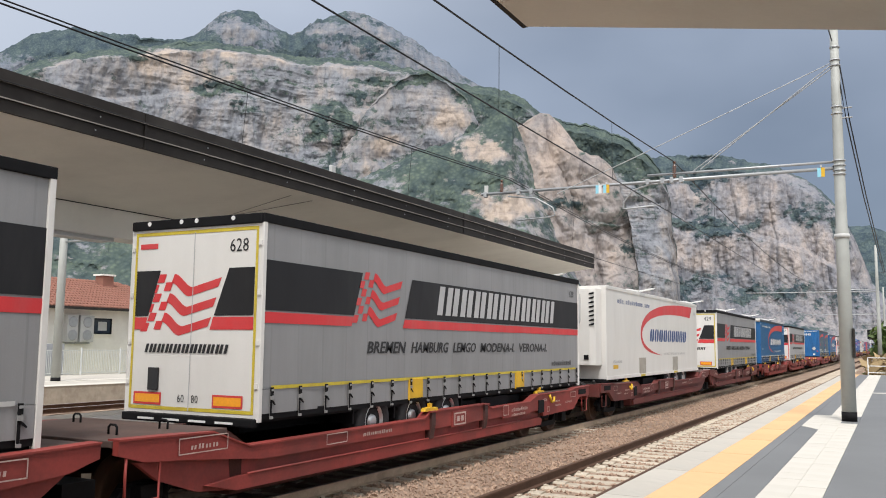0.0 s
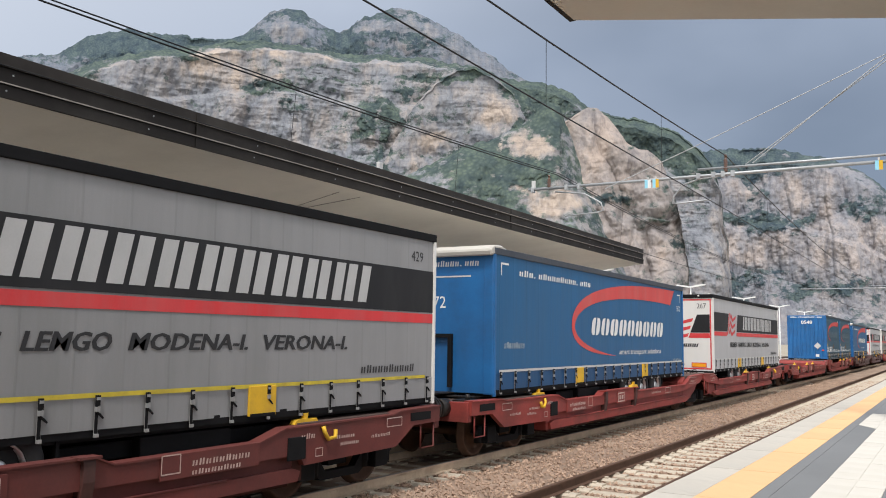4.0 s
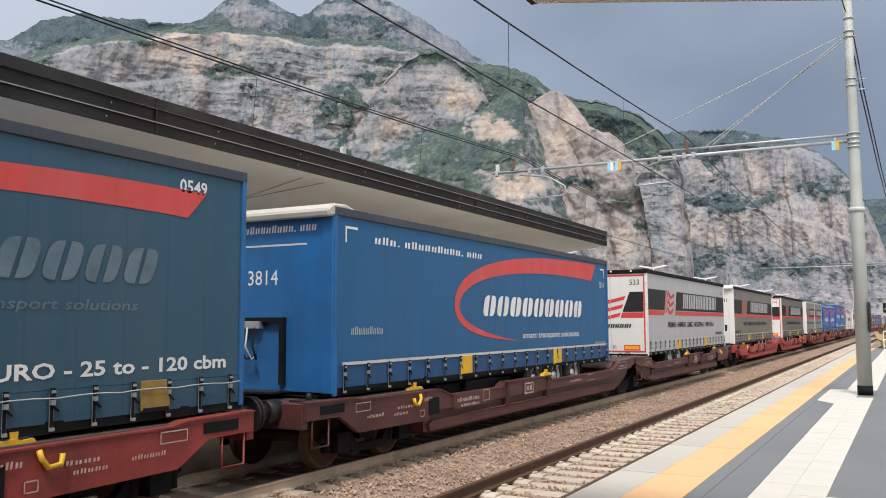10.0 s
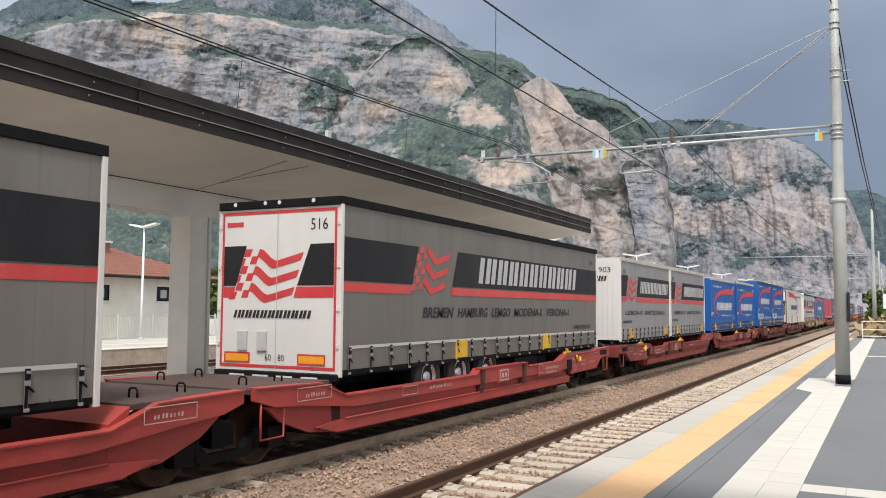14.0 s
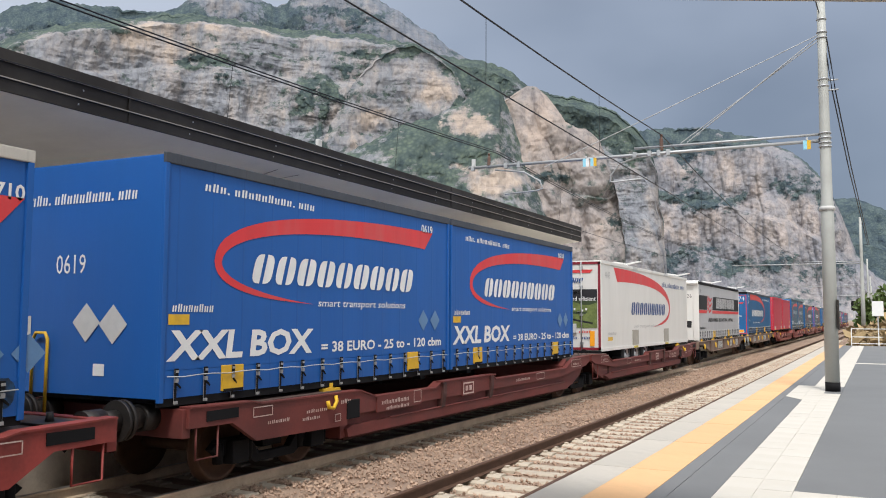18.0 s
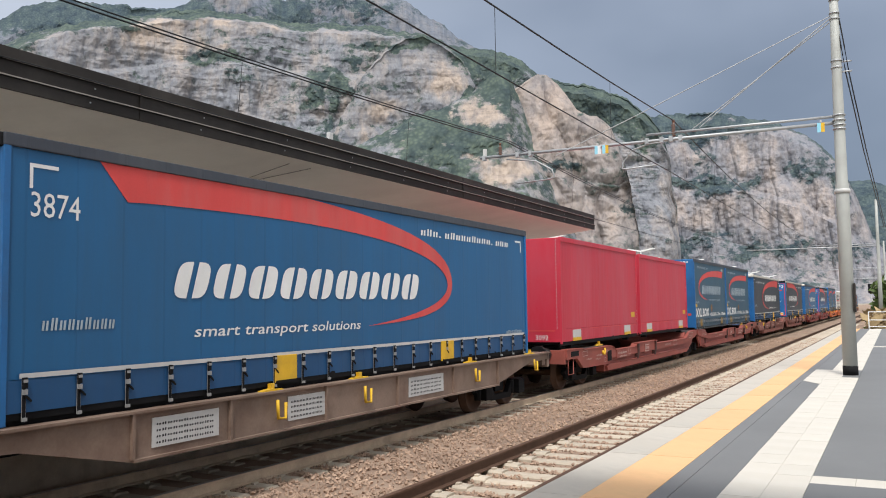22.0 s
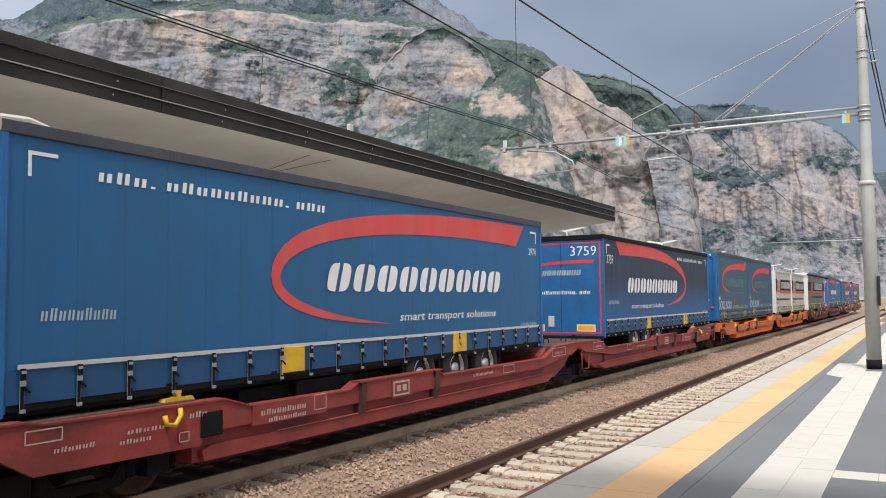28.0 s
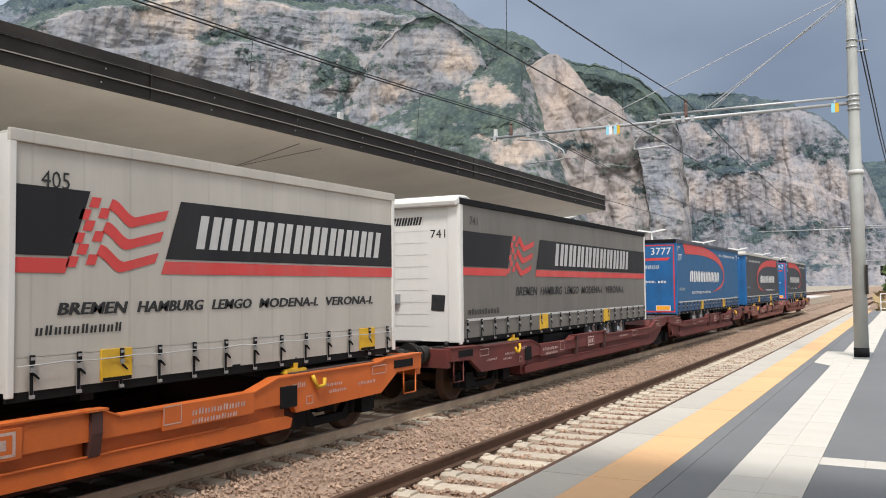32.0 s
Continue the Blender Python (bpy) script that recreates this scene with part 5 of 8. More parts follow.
def load_body(t, L, z0, z1, side, near_end, roof_mat, seed, skirt=0.40, skirt_mat=None, strap=0.62, straps=True, rail=DARK, hw=1.265, post=None, rubbed=False, skirt_lift=0.0, cord=True):
    """The box of a trailer or swap body: tarpaulin sides, skirt with straps, ends, roof and corner posts."""
    sk = skirt_mat or side
    zs = z0 + skirt
    part("side_curtain", wavy(L, zs, z1 - 0.10, 0.005, seed), side, t)
    bm = FB(); box(bm, -hw, -hw + 0.03, 0.0, L, z0, z1 - 0.10); part("side_curtain", bm, side, t)
    if skirt:
        part("side_skirt", wavy(L, z0 + skirt_lift, zs - 0.004, 0.014, seed + 5, 1.272, int(L / 0.2), 0.006), sk, t)
    if straps:
        web = STRAP_G if side is GREY_C else DARK
        me, bk, gd = shared("strap", strap_mesh, web), shared("buckle", buckle_mesh, HOOK), shared("grime_patch", grime_disc, GRIME)
        n = int((L - 0.5) / strap)
        for i in range(n + 1):
            y = 0.25 + (L - 0.5) * i / n
            b = part("strap", me, web, t, at=(1.285, y, zs - 0.03))
            part("buckle", bk, HOOK, b)
            if rubbed:
                part("grime_patch", gd, GRIME, t, at=(1.2835, y + 0.02, zs - 0.10))
        if cord:
            bm = FB(); tube(bm, [(1.318 + 0.006 * (i % 2), 0.08 + (L - 0.16) * i / (2 * n), zs - 0.075 + 0.010 * math.sin(2.1 * i + seed)) for i in range(2 * n + 1)], 0.007, 5); part("customs_cord", bm, CORD, t)
    for y0, y1, nm in ((-0.012, 0.05, "end_panel"), (L - 0.05, L + 0.012, "end_panel")):
        bm = FB(); box(bm, -hw, hw - 0.002, y0, y1, z0, z1 - 0.04); part(nm, bm, near_end, t)
    bm = FB(); box(bm, -hw + 0.02, hw - 0.02, -0.01, L + 0.01, z1 - 0.06, z1 - 0.01, 0.02); part("roof", bm, roof_mat, t)
    for s in (-1, 1):
        bm = FB(); box(bm, min(s * 1.25, s * 1.296), max(s * 1.25, s * 1.296), -0.02, L + 0.02, z1 - 0.12, z1 + 0.012, 0.012); part("roof_rail", bm, rail, t)
        bm = FB(); box(bm, min(s * 1.22, s * 1.262), max(s * 1.22, s * 1.262), 0.0, L, z0 - 0.10 + 1.4 * skirt_lift, z0 + 0.02 + 1.2 * skirt_lift); part("floor_rail", bm, DARK, t)
    bm = FB(); box(bm, -1.20, 1.20, 0.05, L - 0.05, z0 - 0.06, z0 + 0.03); part("floor", bm, DARK, t)
    pm = post or near_end
    for y0 in (-0.015, L - 0.06):
        for s in (-1, 1):
            bm = FB(); box(bm, min(s * 1.235, s * 1.292), max(s * 1.235, s * 1.292), y0, y0 + 0.075, z0 - 0.05, z1 - 0.02, 0.008); part("corner_post", bm, pm, t)
    return zs


def running_gear(t, L, rear_first, wheels=True):
    """Trailer chassis: frame rails, three axles with tyres, landing legs and side guard."""
    for x in (-0.52, 0.40):
        bm = FB(); box(bm, x, x + 0.12, 0.5, L - 0.5, 0.95, 1.16); part("frame_rail", bm, DARK, t)
    if wheels:
        ty, rim = wheel_meshes()
        nuts = shared("wheel_nuts", nut_ring, STEEL)
        ys = (3.05, 4.40, 5.75) if rear_first else (L - 5.44, L - 4.13, L - 2.82)
        for y in ys:
            bm = FB(); cyl(bm, (-1.0, y, 0.97), (1.0, y, 0.97), 0.075, 10); part("axle", bm, DARK, t)
            for s in (-1, 1):
                w = part("tyre", ty, RUBBER, t, at=(s * 1.05, y, 0.97))
                if s < 0:
                    w.rotation_euler = (0, 0, math.pi)
                r = part("rim", rim, ALU, w, "bare aluminium rim"); part("wheel_nuts", nuts, STEEL, w)
        y0, y1 = ys[0] - 0.62, ys[-1] + 0.62
        for y in (y0, (ys[0] + ys[1]) / 2, (ys[1] + ys[2]) / 2, y1):
            bm = FB(); box(bm, 0.80, 1.22, y - 0.02, y + 0.02, 0.98, 1.20); part("mudguard", bm, DARK, t)
    yl = L - 2.7 if rear_first else 2.7
    for s in (-1, 1):
        bm = FB(); box(bm, s * 0.75 - 0.06, s * 0.75 + 0.06, yl - 0.06, yl + 0.06, 0.62, 1.15); part("landing_leg", bm, STEEL, t)
    ya, yb = (6.4, L - 3.6) if rear_first else (3.6, L - 6.4)
    bm = FB(); box(bm, 0.95, 1.02, ya, yb, 0.92, 1.10, 0.01); part("side_guard", bm, DARK, t)
    bm = FB(); box(bm, 0.3, 1.15, (ya + yb) / 2 - 0.7, (ya + yb) / 2 + 0.7, 0.78, 1.14, 0.02); part("equipment_box", bm, DARK, t)


def grip_pads(t, zs, ys, material, w=0.50, h=0.36):
    for y in ys:
        bm = FB(); box(bm, 1.268, 1.302, y - w / 2, y + w / 2, zs - h, zs + 0.02, 0.008); p = part("lifting_pad", bm, material, t, "yellow lifting pad")
        bm = FB(); box(bm, 1.295, 1.312, y - w / 2 + 0.02, y + w / 2 - 0.02, zs - h - 0.01, zs - h + 0.03); part("lip", bm, DARK, p)


def front_cap(t, z1, material):
    """The rounded cap over a trailer's front bulkhead."""
    bm = FB()
    prism(bm, [(-0.16, z1 - 0.16), (0.55, z1 - 0.02), (0.55, z1 + 0.02), (0.30, z1 + 0.08), (-0.05, z1 + 0.06), (-0.20, z1 - 0.04)], -1.275, 1.285, "x", 0.03)
    part("front_cap", bm, material, t, "rounded pale cap over the bulkhead")


def tt_side(sh, z, L, k, text, red, ink, wm):
    """Livery: black band over a red line, a flag and a slanted word mark, and a line of town names."""
    big = L > 10
    b0, b1, r0 = z + 1.32, z + 2.03, z + 1.14
    e1, f0, b2 = (2.55, 2.60, 3.95) if big else (0.95, 0.95, 2.02)
    for a0, a1, c0, c1 in ((0.05, e1, 0, 0.24), (b2, L - 0.05, 0.24, 0)):
        sh.poly("black_band", ink, [(a0, b0), (a1 - (0.24 if c1 else 0), b0), (a1, b1), (a0 + (0.24 if c0 else 0), b1)], 0.0, a0)
        sh.poly("red_line", red, [(a0 - (0.07 if c0 else 0), r0), (a1 - (0.31 if c1 else 0), r0), (a1 - (0.25 if c1 else 0), b0 - 0.025), (a0 - (0.01 if c0 else 0), b0 - 0.025)], 0.0, a0)
    flag(sh, red, f0 - 0.05, z + 1.25, 1.02 if big else 0.92)
    if big:
        heavy_blocks(sh, "word_mark", wm, 5.15, z + 1.42, 6.4, 0.56, 10)
        ta, tw, th = 2.72, 8.55, 0.20
    else:
        heavy_blocks(sh, "word_mark", wm, 2.5, z + 1.46, 4.2, 0.42, 10)
        ta, tw, th = (0.55, 6.1, 0.13) if "HAMBURG" in text else (0.6, 5.9, 0.15)
    words = text.split()
    tot = sum(len(w_) + 1.2 for w_ in words)
    x = ta
    for w_ in words:
        ww = tw * len(w_) / tot
        for q in (0.0, 0.014):        # heavy strokes: the same word struck twice
            sh.text("town_line", INK, w_, x + q, z + 0.70, ww, th, 0.26, 0.015, 0.0005 + 0.03 * q)
        x += tw * (len(w_) + 1.2) / tot


def tt_rear(t, z, z1, num, frame_mat, boxes=2):
    sh = Sheet("y", 0.018)
    zb = z + 0.05
    for a0, a1, c0, c1 in ((-1.20, 1.20, zb, zb + 0.05), (-1.20, 1.20, z1 - 0.22, z1 - 0.17), (-1.20, -1.155, zb + 0.05, z1 - 0.22), (1.155, 1.20, zb + 0.05, z1 - 0.22)):
        sh.rect("door_frame_line", frame_mat, a0, a1, c0, c1)
    b0, b1 = z + 1.42, z + 2.10
    sh.poly("black_band", BLACK_D, [(-1.15, b0), (-0.88, b0), (-0.66, b1), (-1.15, b1)], 0.002, 1)
    sh.poly("black_band", BLACK_D, [(0.42, b0), (1.15, b0), (1.15, b1), (0.68, b1)], 0.002)
    sh.poly("red_line", RED_D, [(-1.15, b0 - 0.20), (-0.95, b0 - 0.20), (-0.89, b0 - 0.02), (-1.15, b0 - 0.02)], 0.002, 1)
    sh.poly("red_line", RED_D, [(0.35, b0 - 0.20), (1.15, b0 - 0.20), (1.15, b0 - 0.02), (0.41, b0 - 0.02)], 0.002)
    flag(sh, RED_D, -0.75, z + 1.24, 1.02)
    sh.rect("maker_bar", RED_D, -1.10, -0.74, z1 - 0.42, z1 - 0.34)
    heavy_blocks(sh, "word_mark", INK, -0.92, z + 0.88, 1.62, 0.13, 10, 0.3)
    if num:
        sh.text("fleet_number", INK, num, 0.68, z1 - 0.52, 0.34, 0.19)
    for a in (-1.10, 0.45):
        sh.poly("reflector_rim", RED_D, [(a, z + 0.12), (a + 0.56, z + 0.12), (a + 0.56, z + 0.30), (a, z + 0.30)], 0.003, a)
        sh.poly("reflector", ORANGE_R, [(a + 0.03, z + 0.15), (a + 0.53, z + 0.15), (a + 0.53, z + 0.27), (a + 0.03, z + 0.27)], 0.005, a)
    for i in range(boxes):
        bm = FB(); box(bm, -0.80 + 0.42 * i, -0.60 + 0.42 * i, -0.05, -0.012, z + 0.33, z + 0.66, 0.01); part("cabinet", bm, PALEGREY if boxes > 1 else INK, t)
    sh.text("speed_mark", INK, "60", -0.22, z + 0.17, 0.13, 0.11)
    sh.text("speed_mark", INK, "80", 0.05, z + 0.17, 0.13, 0.11)
    sh.rect("door_gap", GREY_L, -0.008, 0.008, z + 0.05, z1 - 0.2, 0, 0.001)
    sh.done(t)
    bm = FB(); box(bm, -1.26, 1.26, -0.09, 0.02, z - 0.12, z - 0.005, 0.02); bp_ = part("bumper", bm, DARK, t, "black rubber bumper")
    for x in (-0.75, -0.25, 0.25, 0.75):
        bm = FB(); box(bm, x - 0.16, x + 0.16, -0.10, -0.085, z - 0.09, z - 0.06); part("lamp_strip", bm, WHITE_D, bp_)
    for x in (-1.24, 1.24):
        for zz in (z + 0.4, z + 1.0, z + 1.7, z + 2.4):
            bm = FB(); box(bm, x - 0.03, x + 0.03, -0.035, -0.01, zz, zz + 0.08, 0.008); part("hinge", bm, WHITE, t)
    bm = FB(); box(bm, -1.27, 1.27, -0.05, 0.06, z1 - 0.13, z1 + 0.01, 0.015); hd = part("header", bm, DARK, t)
    for x in (-0.9, -0.25, 0.05, 0.75):
        bm = FB(); cyl(bm, (x, -0.06, z1 - 0.04), (x, -0.045, z1 - 0.04), 0.035, 10); part("marker_lamp", bm, WHITE_D, hd)


def tt_front(t, z, z1, num):
    sh = Sheet("y", 0.018)
    heavy_blocks(sh, "word_mark", INK, -0.95, z1 - 0.50, 1.35, 0.16, 10, 0.3)
    sh.text("fleet_number", INK, num, 0.62, z1 - 0.78, 0.34, 0.17)
    for i in range(9):
        zz = z + 0.3 + 0.24 * i
        sh.rect("panel_seam", GREY_L, -1.2, 0.55, zz, zz + 0.008)
    sh.poly("placard", INK, [(0.62, z + 0.62), (0.92, z + 0.60), (0.95, z + 0.92), (0.64, z + 0.94)], 0.004)
    sh.done(t)
    bm = FB(); box(bm, 1.02, 1.275, -0.05, 0.16, z - 0.02, z1 - 0.02, 0.03); part("corner_pillar", bm, WHITE, t, "broad white corner pillar")
    bm = FB(); box(bm, -0.65, -0.1, -0.10, -0.012, z + 0.75, z + 0.95, 0.01); part("coupling_box", bm, STEEL, t)
    bm = FB(); tube(bm, [(-0.55, -0.12, z + 0.9), (-0.50, -0.16, z + 0.7), (-0.3, -0.17, z + 0.62), (-0.2, -0.13, z + 0.85)], 0.018, 6); part("air_hose", bm, DARK, t)
    front_cap(t, z1, WHITE)


def pan_side(sh, z, L, flip, white, red, big=True, pale=None):
    """Livery: an open red oval round a slanted word mark, a slogan below and a web line above."""
    lw = pale or white
    if big and not flip:
        swoosh(sh, red, 4.05, z + 1.39)
        brand_blocks(sh, "word_mark", lw, 5.15, z + 1.20, 6.1, 0.44, 9, 0.30)
        sh.text("slogan", lw, "smart transport solutions", 7.25, z + 0.66, 3.75, 0.19, 0.25, 0.008)
        code_bars(sh, "web_line", lw, 1.12, z + 2.38, 4.1, 0.13, 17)
    elif big:
        swoosh(sh, red, 9.57, z + 1.50, 1.0, -1)
        brand_blocks(sh, "word_mark", lw, 2.2, z + 1.22, 6.1, 0.46, 9, 0.30)
        sh.text("slogan", lw, "smart transport solutions", 2.6, z + 0.69, 3.75, 0.19, 0.25, 0.008)
        code_bars(sh, "web_line", lw, 8.42, z + 2.42, 4.1, 0.13, 17)
    for a in (0.28, L - 0.62):
        e, f = (a, a + 0.04) if a < 1 else (a + 0.34, a + 0.30)
        g = a + 0.34 if a < 1 else a
        sh.poly("corner_mark", lw, [(e, z + 2.34), (f, z + 2.34), (f, z + 2.56), (g, z + 2.56), (g, z + 2.60), (e, z + 2.60)], 0.0, a)


def pan_box_side(sh, z, num, white, pale, red, xxl=True):
    d = 0.0 if xxl else -0.45
    swoosh(sh, red, 0.98, z + 1.72 + d, 0.72)
    brand_blocks(sh, "word_mark", pale, 1.62, z + 1.47 + d, 4.65, 0.42, 9, 0.30)
    sh.text("slogan", pale, "smart transport solutions", 3.25, z + 1.13 + d, 2.75, 0.15, 0.25, 0.006)
    code_bars(sh, "web_line", pale, 0.7, z + 2.64 + d, 2.45, 0.11, 17)
    sh.text("fleet_number", white, num, 6.62, z + 2.62 + d, 0.46, 0.17, 0, 0.02)
    if xxl:
        sh.text("size_mark", white, "XXL", 0.10, z + 0.45, 1.40, 0.38, 0.15, 0.035)
        sh.text("size_mark", white, "BOX", 1.66, z + 0.45, 1.46, 0.38, 0.12, 0.035)
        sh.text("capacity", white, "= 38 EURO - 25 to - 120 cbm", 3.37, z + 0.45, 4.1, 0.17, 0.0, 0.025)
    code_bars(sh, "unit_code", pale, 0.18, z + 1.06 + d * 0.5, 0.75, 0.10, 8)
    sh.rect("yellow_label", YELLOW, 0.12, 0.48, z + 0.90 + d * 0.3, z + 1.03 + d * 0.3)


def diamonds(sh, material, pts, r, lift=0.003):
    for a, b in pts:
        sh.poly("placard", material, [(a - r, b), (a, b - r), (a + r, b), (a, b + r)], lift)


def pan_rear(t, z, z1, num):
    sh = Sheet("y", 0.018)
    for a0, a1, c0, c1 in ((-1.20, 1.20, z + 0.05, z + 0.10), (-1.20, 1.20, z1 - 0.24, z1 - 0.20), (-1.20, -1.155, z + 0.10, z1 - 0.24), (1.155, 1.20, z + 0.10, z1 - 0.24)):
        sh.rect("door_frame_line", RED_D, a0, a1, c0, c1)
    sh.text("fleet_number", WHITE_D, num, 0.30, z1 - 0.58, 0.78, 0.27)
    swoosh(sh, RED_D, -1.0, z + 1.85, 0.24)
    brand_blocks(sh, "word_mark", PALE_D, -0.75, z + 1.72, 1.35, 0.16, 9, 0.3)
    code_bars(sh, "web_line", WHITE_D, -1.05, z + 1.18, 1.95, 0.11, 17)
    for a in (-1.08, 0.46):
        sh.poly("reflector_rim", WHITE_D, [(a, z + 0.12), (a + 0.56, z + 0.12), (a + 0.56, z + 0.32), (a, z + 0.32)], 0.003, a)
        sh.poly("reflector", ORANGE_R, [(a + 0.03, z + 0.15), (a + 0.53, z + 0.15), (a + 0.53, z + 0.29), (a + 0.03, z + 0.29)], 0.005, a)
    bm = FB(); box(bm, -0.40, -0.22, -0.04, -0.012, z + 0.25, z + 0.56, 0.01); part("cabinet", bm, PALEGREY, t)
    sh.rect("door_gap", INK, -0.006, 0.006, z + 0.05, z1 - 0.2, 0, 0.001)
    sh.done(t)
    bm = FB(); box(bm, -1.26, 1.26, -0.09, 0.02, z - 0.12, z - 0.005, 0.02); part("bumper", bm, DARK, t, "black rubber bumper")
    bm = FB(); box(bm, -1.27, 1.27, -0.05, 0.06, z1 - 0.13, z1 + 0.01, 0.015); part("header", bm, DARK, t)


def pan_front(t, z, z1, num):
    sh = Sheet("y", 0.018)
    code_bars(sh, "web_line", WHITE_D, -1.0, z1 - 0.34, 1.95, 0.12, 17)
    sh.rect("trim_line", PALEGREY, -1.2, 0.75, z1 - 0.56, z1 - 0.53)
    sh.text("fleet_number", WHITE_D, num, -0.45, z1 - 1.18, 0.62, 0.24)
    sh.done(t)
    bm = FB()
    for x0, x1, y0, a, b in ((-0.75, 0.35, -0.10, z + 1.08, z + 1.16), (-0.75, -0.67, -0.10, z + 0.1, z + 1.08), (0.27, 0.35, -0.10, z + 0.1, z + 1.08)):
        box(bm, x0, x1, y0, -0.012, a, b)
    part("equipment_frame", bm, DARK, t, "black frame round the air couplings")
    bm = FB(); box(bm, -0.55, -0.1, -0.14, -0.015, z + 0.98, z + 1.10, 0.01); part("coupling_plate", bm, STEEL, t)
    for k in range(3):
        bm = FB(); tube(bm, [(-0.5 + 0.15 * k, -0.13, z + 1.0), (-0.48 + 0.15 * k, -0.2, z + 0.7), (-0.3 + 0.1 * k, -0.2, z + 0.5), (-0.2, -0.1, z + 0.55)], 0.016, 6); part("air_hose", bm, PALEGREY if k == 1 else DARK, t)
    bm = FB(); box(bm, 1.05, 1.275, -0.04, 0.10, z - 0.02, z1 - 0.1, 0.03); part("corner_pillar", bm, BLUE_END, t)
    front_cap(t, z1, IVORY_T)


def ribbed_end(t, z, z1, material, x0=-1.25, x1=1.25, n=9):
    """Corrugated steel end wall: trapezoid ribs from edge to edge."""
    bm = FB()
    w = (x1 - x0) / n
    pts = []
    for i in range(n):
        a = x0 + i * w
        pts += [(a, -0.015), (a + 0.30 * w, -0.015), (a + 0.42 * w, -0.060), (a + 0.88 * w, -0.060)]
    pts += [(x1, -0.015), (x1, 0.02), (x0, 0.02)]
    prism(bm, pts, z + 0.10, z1 - 0.24, "z")
    part("ribbed_wall", bm, material, t, "corrugated blue steel end wall")
    bm = FB(); box(bm, x0 - 0.02, x1 + 0.02, -0.065, 0.03, z1 - 0.24, z1 - 0.02, 0.01); part("top_rail", bm, material, t)
    bm = FB(); box(bm, x0 - 0.02, x1 + 0.02, -0.065, 0.03, z - 0.03, z + 0.10, 0.01); part("bottom_rail", bm, material, t)


def grab_bar(t, x, z):
    bm = FB(); tube(bm, [(x - 0.16, -0.32, z - 0.55), (x - 0.16, -0.34, z + 0.45), (x - 0.10, -0.35, z + 0.52), (x + 0.14, -0.35, z + 0.52), (x + 0.18, -0.34, z + 0.45), (x + 0.16, -0.33, z - 0.25), (x - 0.12, -0.33, z - 0.28)], 0.022, 8)
    return part("grab_rail", bm, YELLOW, t, "bent yellow grab rail")


def carry(t, off):
    t.location = (TRAIN, off, 0)
    MOVERS.append((t, off))
    return t


G_L, G_W = "train loads", "train wagons"
TOWNS = "BREMEN HAMBURG LEMGO MODENA-I. VERONA-I."


def tt_trailer(off, num, rear=True, side=GREY_T, frame_mat=RED_D, L=13.5, wheels=True, pads=YELLOW, faded=False, text=TOWNS, boxes=2):
    how = "white rear doors" if rear else "a white bulkhead"
    shade = {"grey_tarpaulin": "grey", "pale_grey_tarpaulin": "clean light grey", "sooty_grey_tarpaulin": "soot-stained dark grey", "brown_grey_tarpaulin": "grimy brown-grey"}[side.name]
    t = carry(thing("curtain_trailer", f"{shade} curtain-sided trailer with {how}", "semi-trailer", G_L), off)
    z0, z1 = 1.23, 4.08
    zs = load_body(t, L, z0, z1, side, WHITE, DARK if rear else GREY_D, off, skirt_lift=0.06, cord=False)
    running_gear(t, L, rear, wheels)
    sh = Sheet("x", 1.2725)
    tt_side(sh, z0 + 0.18, L, 1, text, RED_P if faded else RED_D, BLACK_D, GREY_L)
    if num:
        sh.text("fleet_number", INK, num, 0.45 if not rear else L - 0.75, z1 - 0.50, 0.36, 0.17)
    code_bars(sh, "unit_code", INK, 0.35 if not rear else L - 2.1, zs + 0.12, 1.5, 0.12, 10)
    sh.rect("bottom_line", OLIVE_Y if frame_mat is OLIVE_Y else PALEGREY, 0.25, L - 0.3, zs - 0.005, zs + 0.045, 0, 0.014)
    sh.done(t)
    grip_pads(t, zs, (4.35, 9.25), pads)
    tt_rear(t, z0, z1, num, frame_mat, boxes) if rear else tt_front(t, z0, z1, num)
    return t


def pan_trailer(off, num, rear, side=BLUE_T, L=13.5, wheels=True, end=None):
    shade = {"blue_tarpaulin": "blue", "navy_tarpaulin": "dark navy blue", "slate_tarpaulin": "slate black"}[side.name]
    how = "blue rear doors" if rear else "a pale front cap"
    t = carry(thing("curtain_trailer", f"{shade} curtain trailer, red oval, {how}", "semi-trailer", G_L), off)
    z0, z1 = 1.23, 4.09
    zs = load_body(t, L, z0, z1, side, BLUE_END, DARK if rear else IVORY_T, off, skirt_mat=BLUE_K, cord=False, rail=SLATE if side is BLUE_T else (IVORY_T if side is not NAVY else DARK), skirt_lift=0.07)
    running_gear(t, L, rear, wheels)
    sh = Sheet("x", 1.2725)
    pan_side(sh, z0, L, rear, WHITE_D, RED_P)
    sh.text("fleet_number", WHITE_D, num, 0.30 if rear else L - 0.72, z0 + 2.05, 0.60 if rear else 0.42, 0.26 if rear else 0.17)
    code_bars(sh, "unit_code", PALE_D, 0.45, z0 + 0.88, 0.95, 0.13, 9)
    code_bars(sh, "unit_code", PALE_D, L - 1.2, zs + 0.06, 0.9, 0.08, 9)
    sh.rect("bottom_line", PALEGREY, 0.2, L - 0.2, zs + 0.01, zs + 0.06, 0, 0.014)
    sh.done(t)
    grip_pads(t, zs, (4.4, 9.4), YELLOW)
    pan_rear(t, z0, z1, num) if rear else pan_front(t, z0, z1, num)
    return t


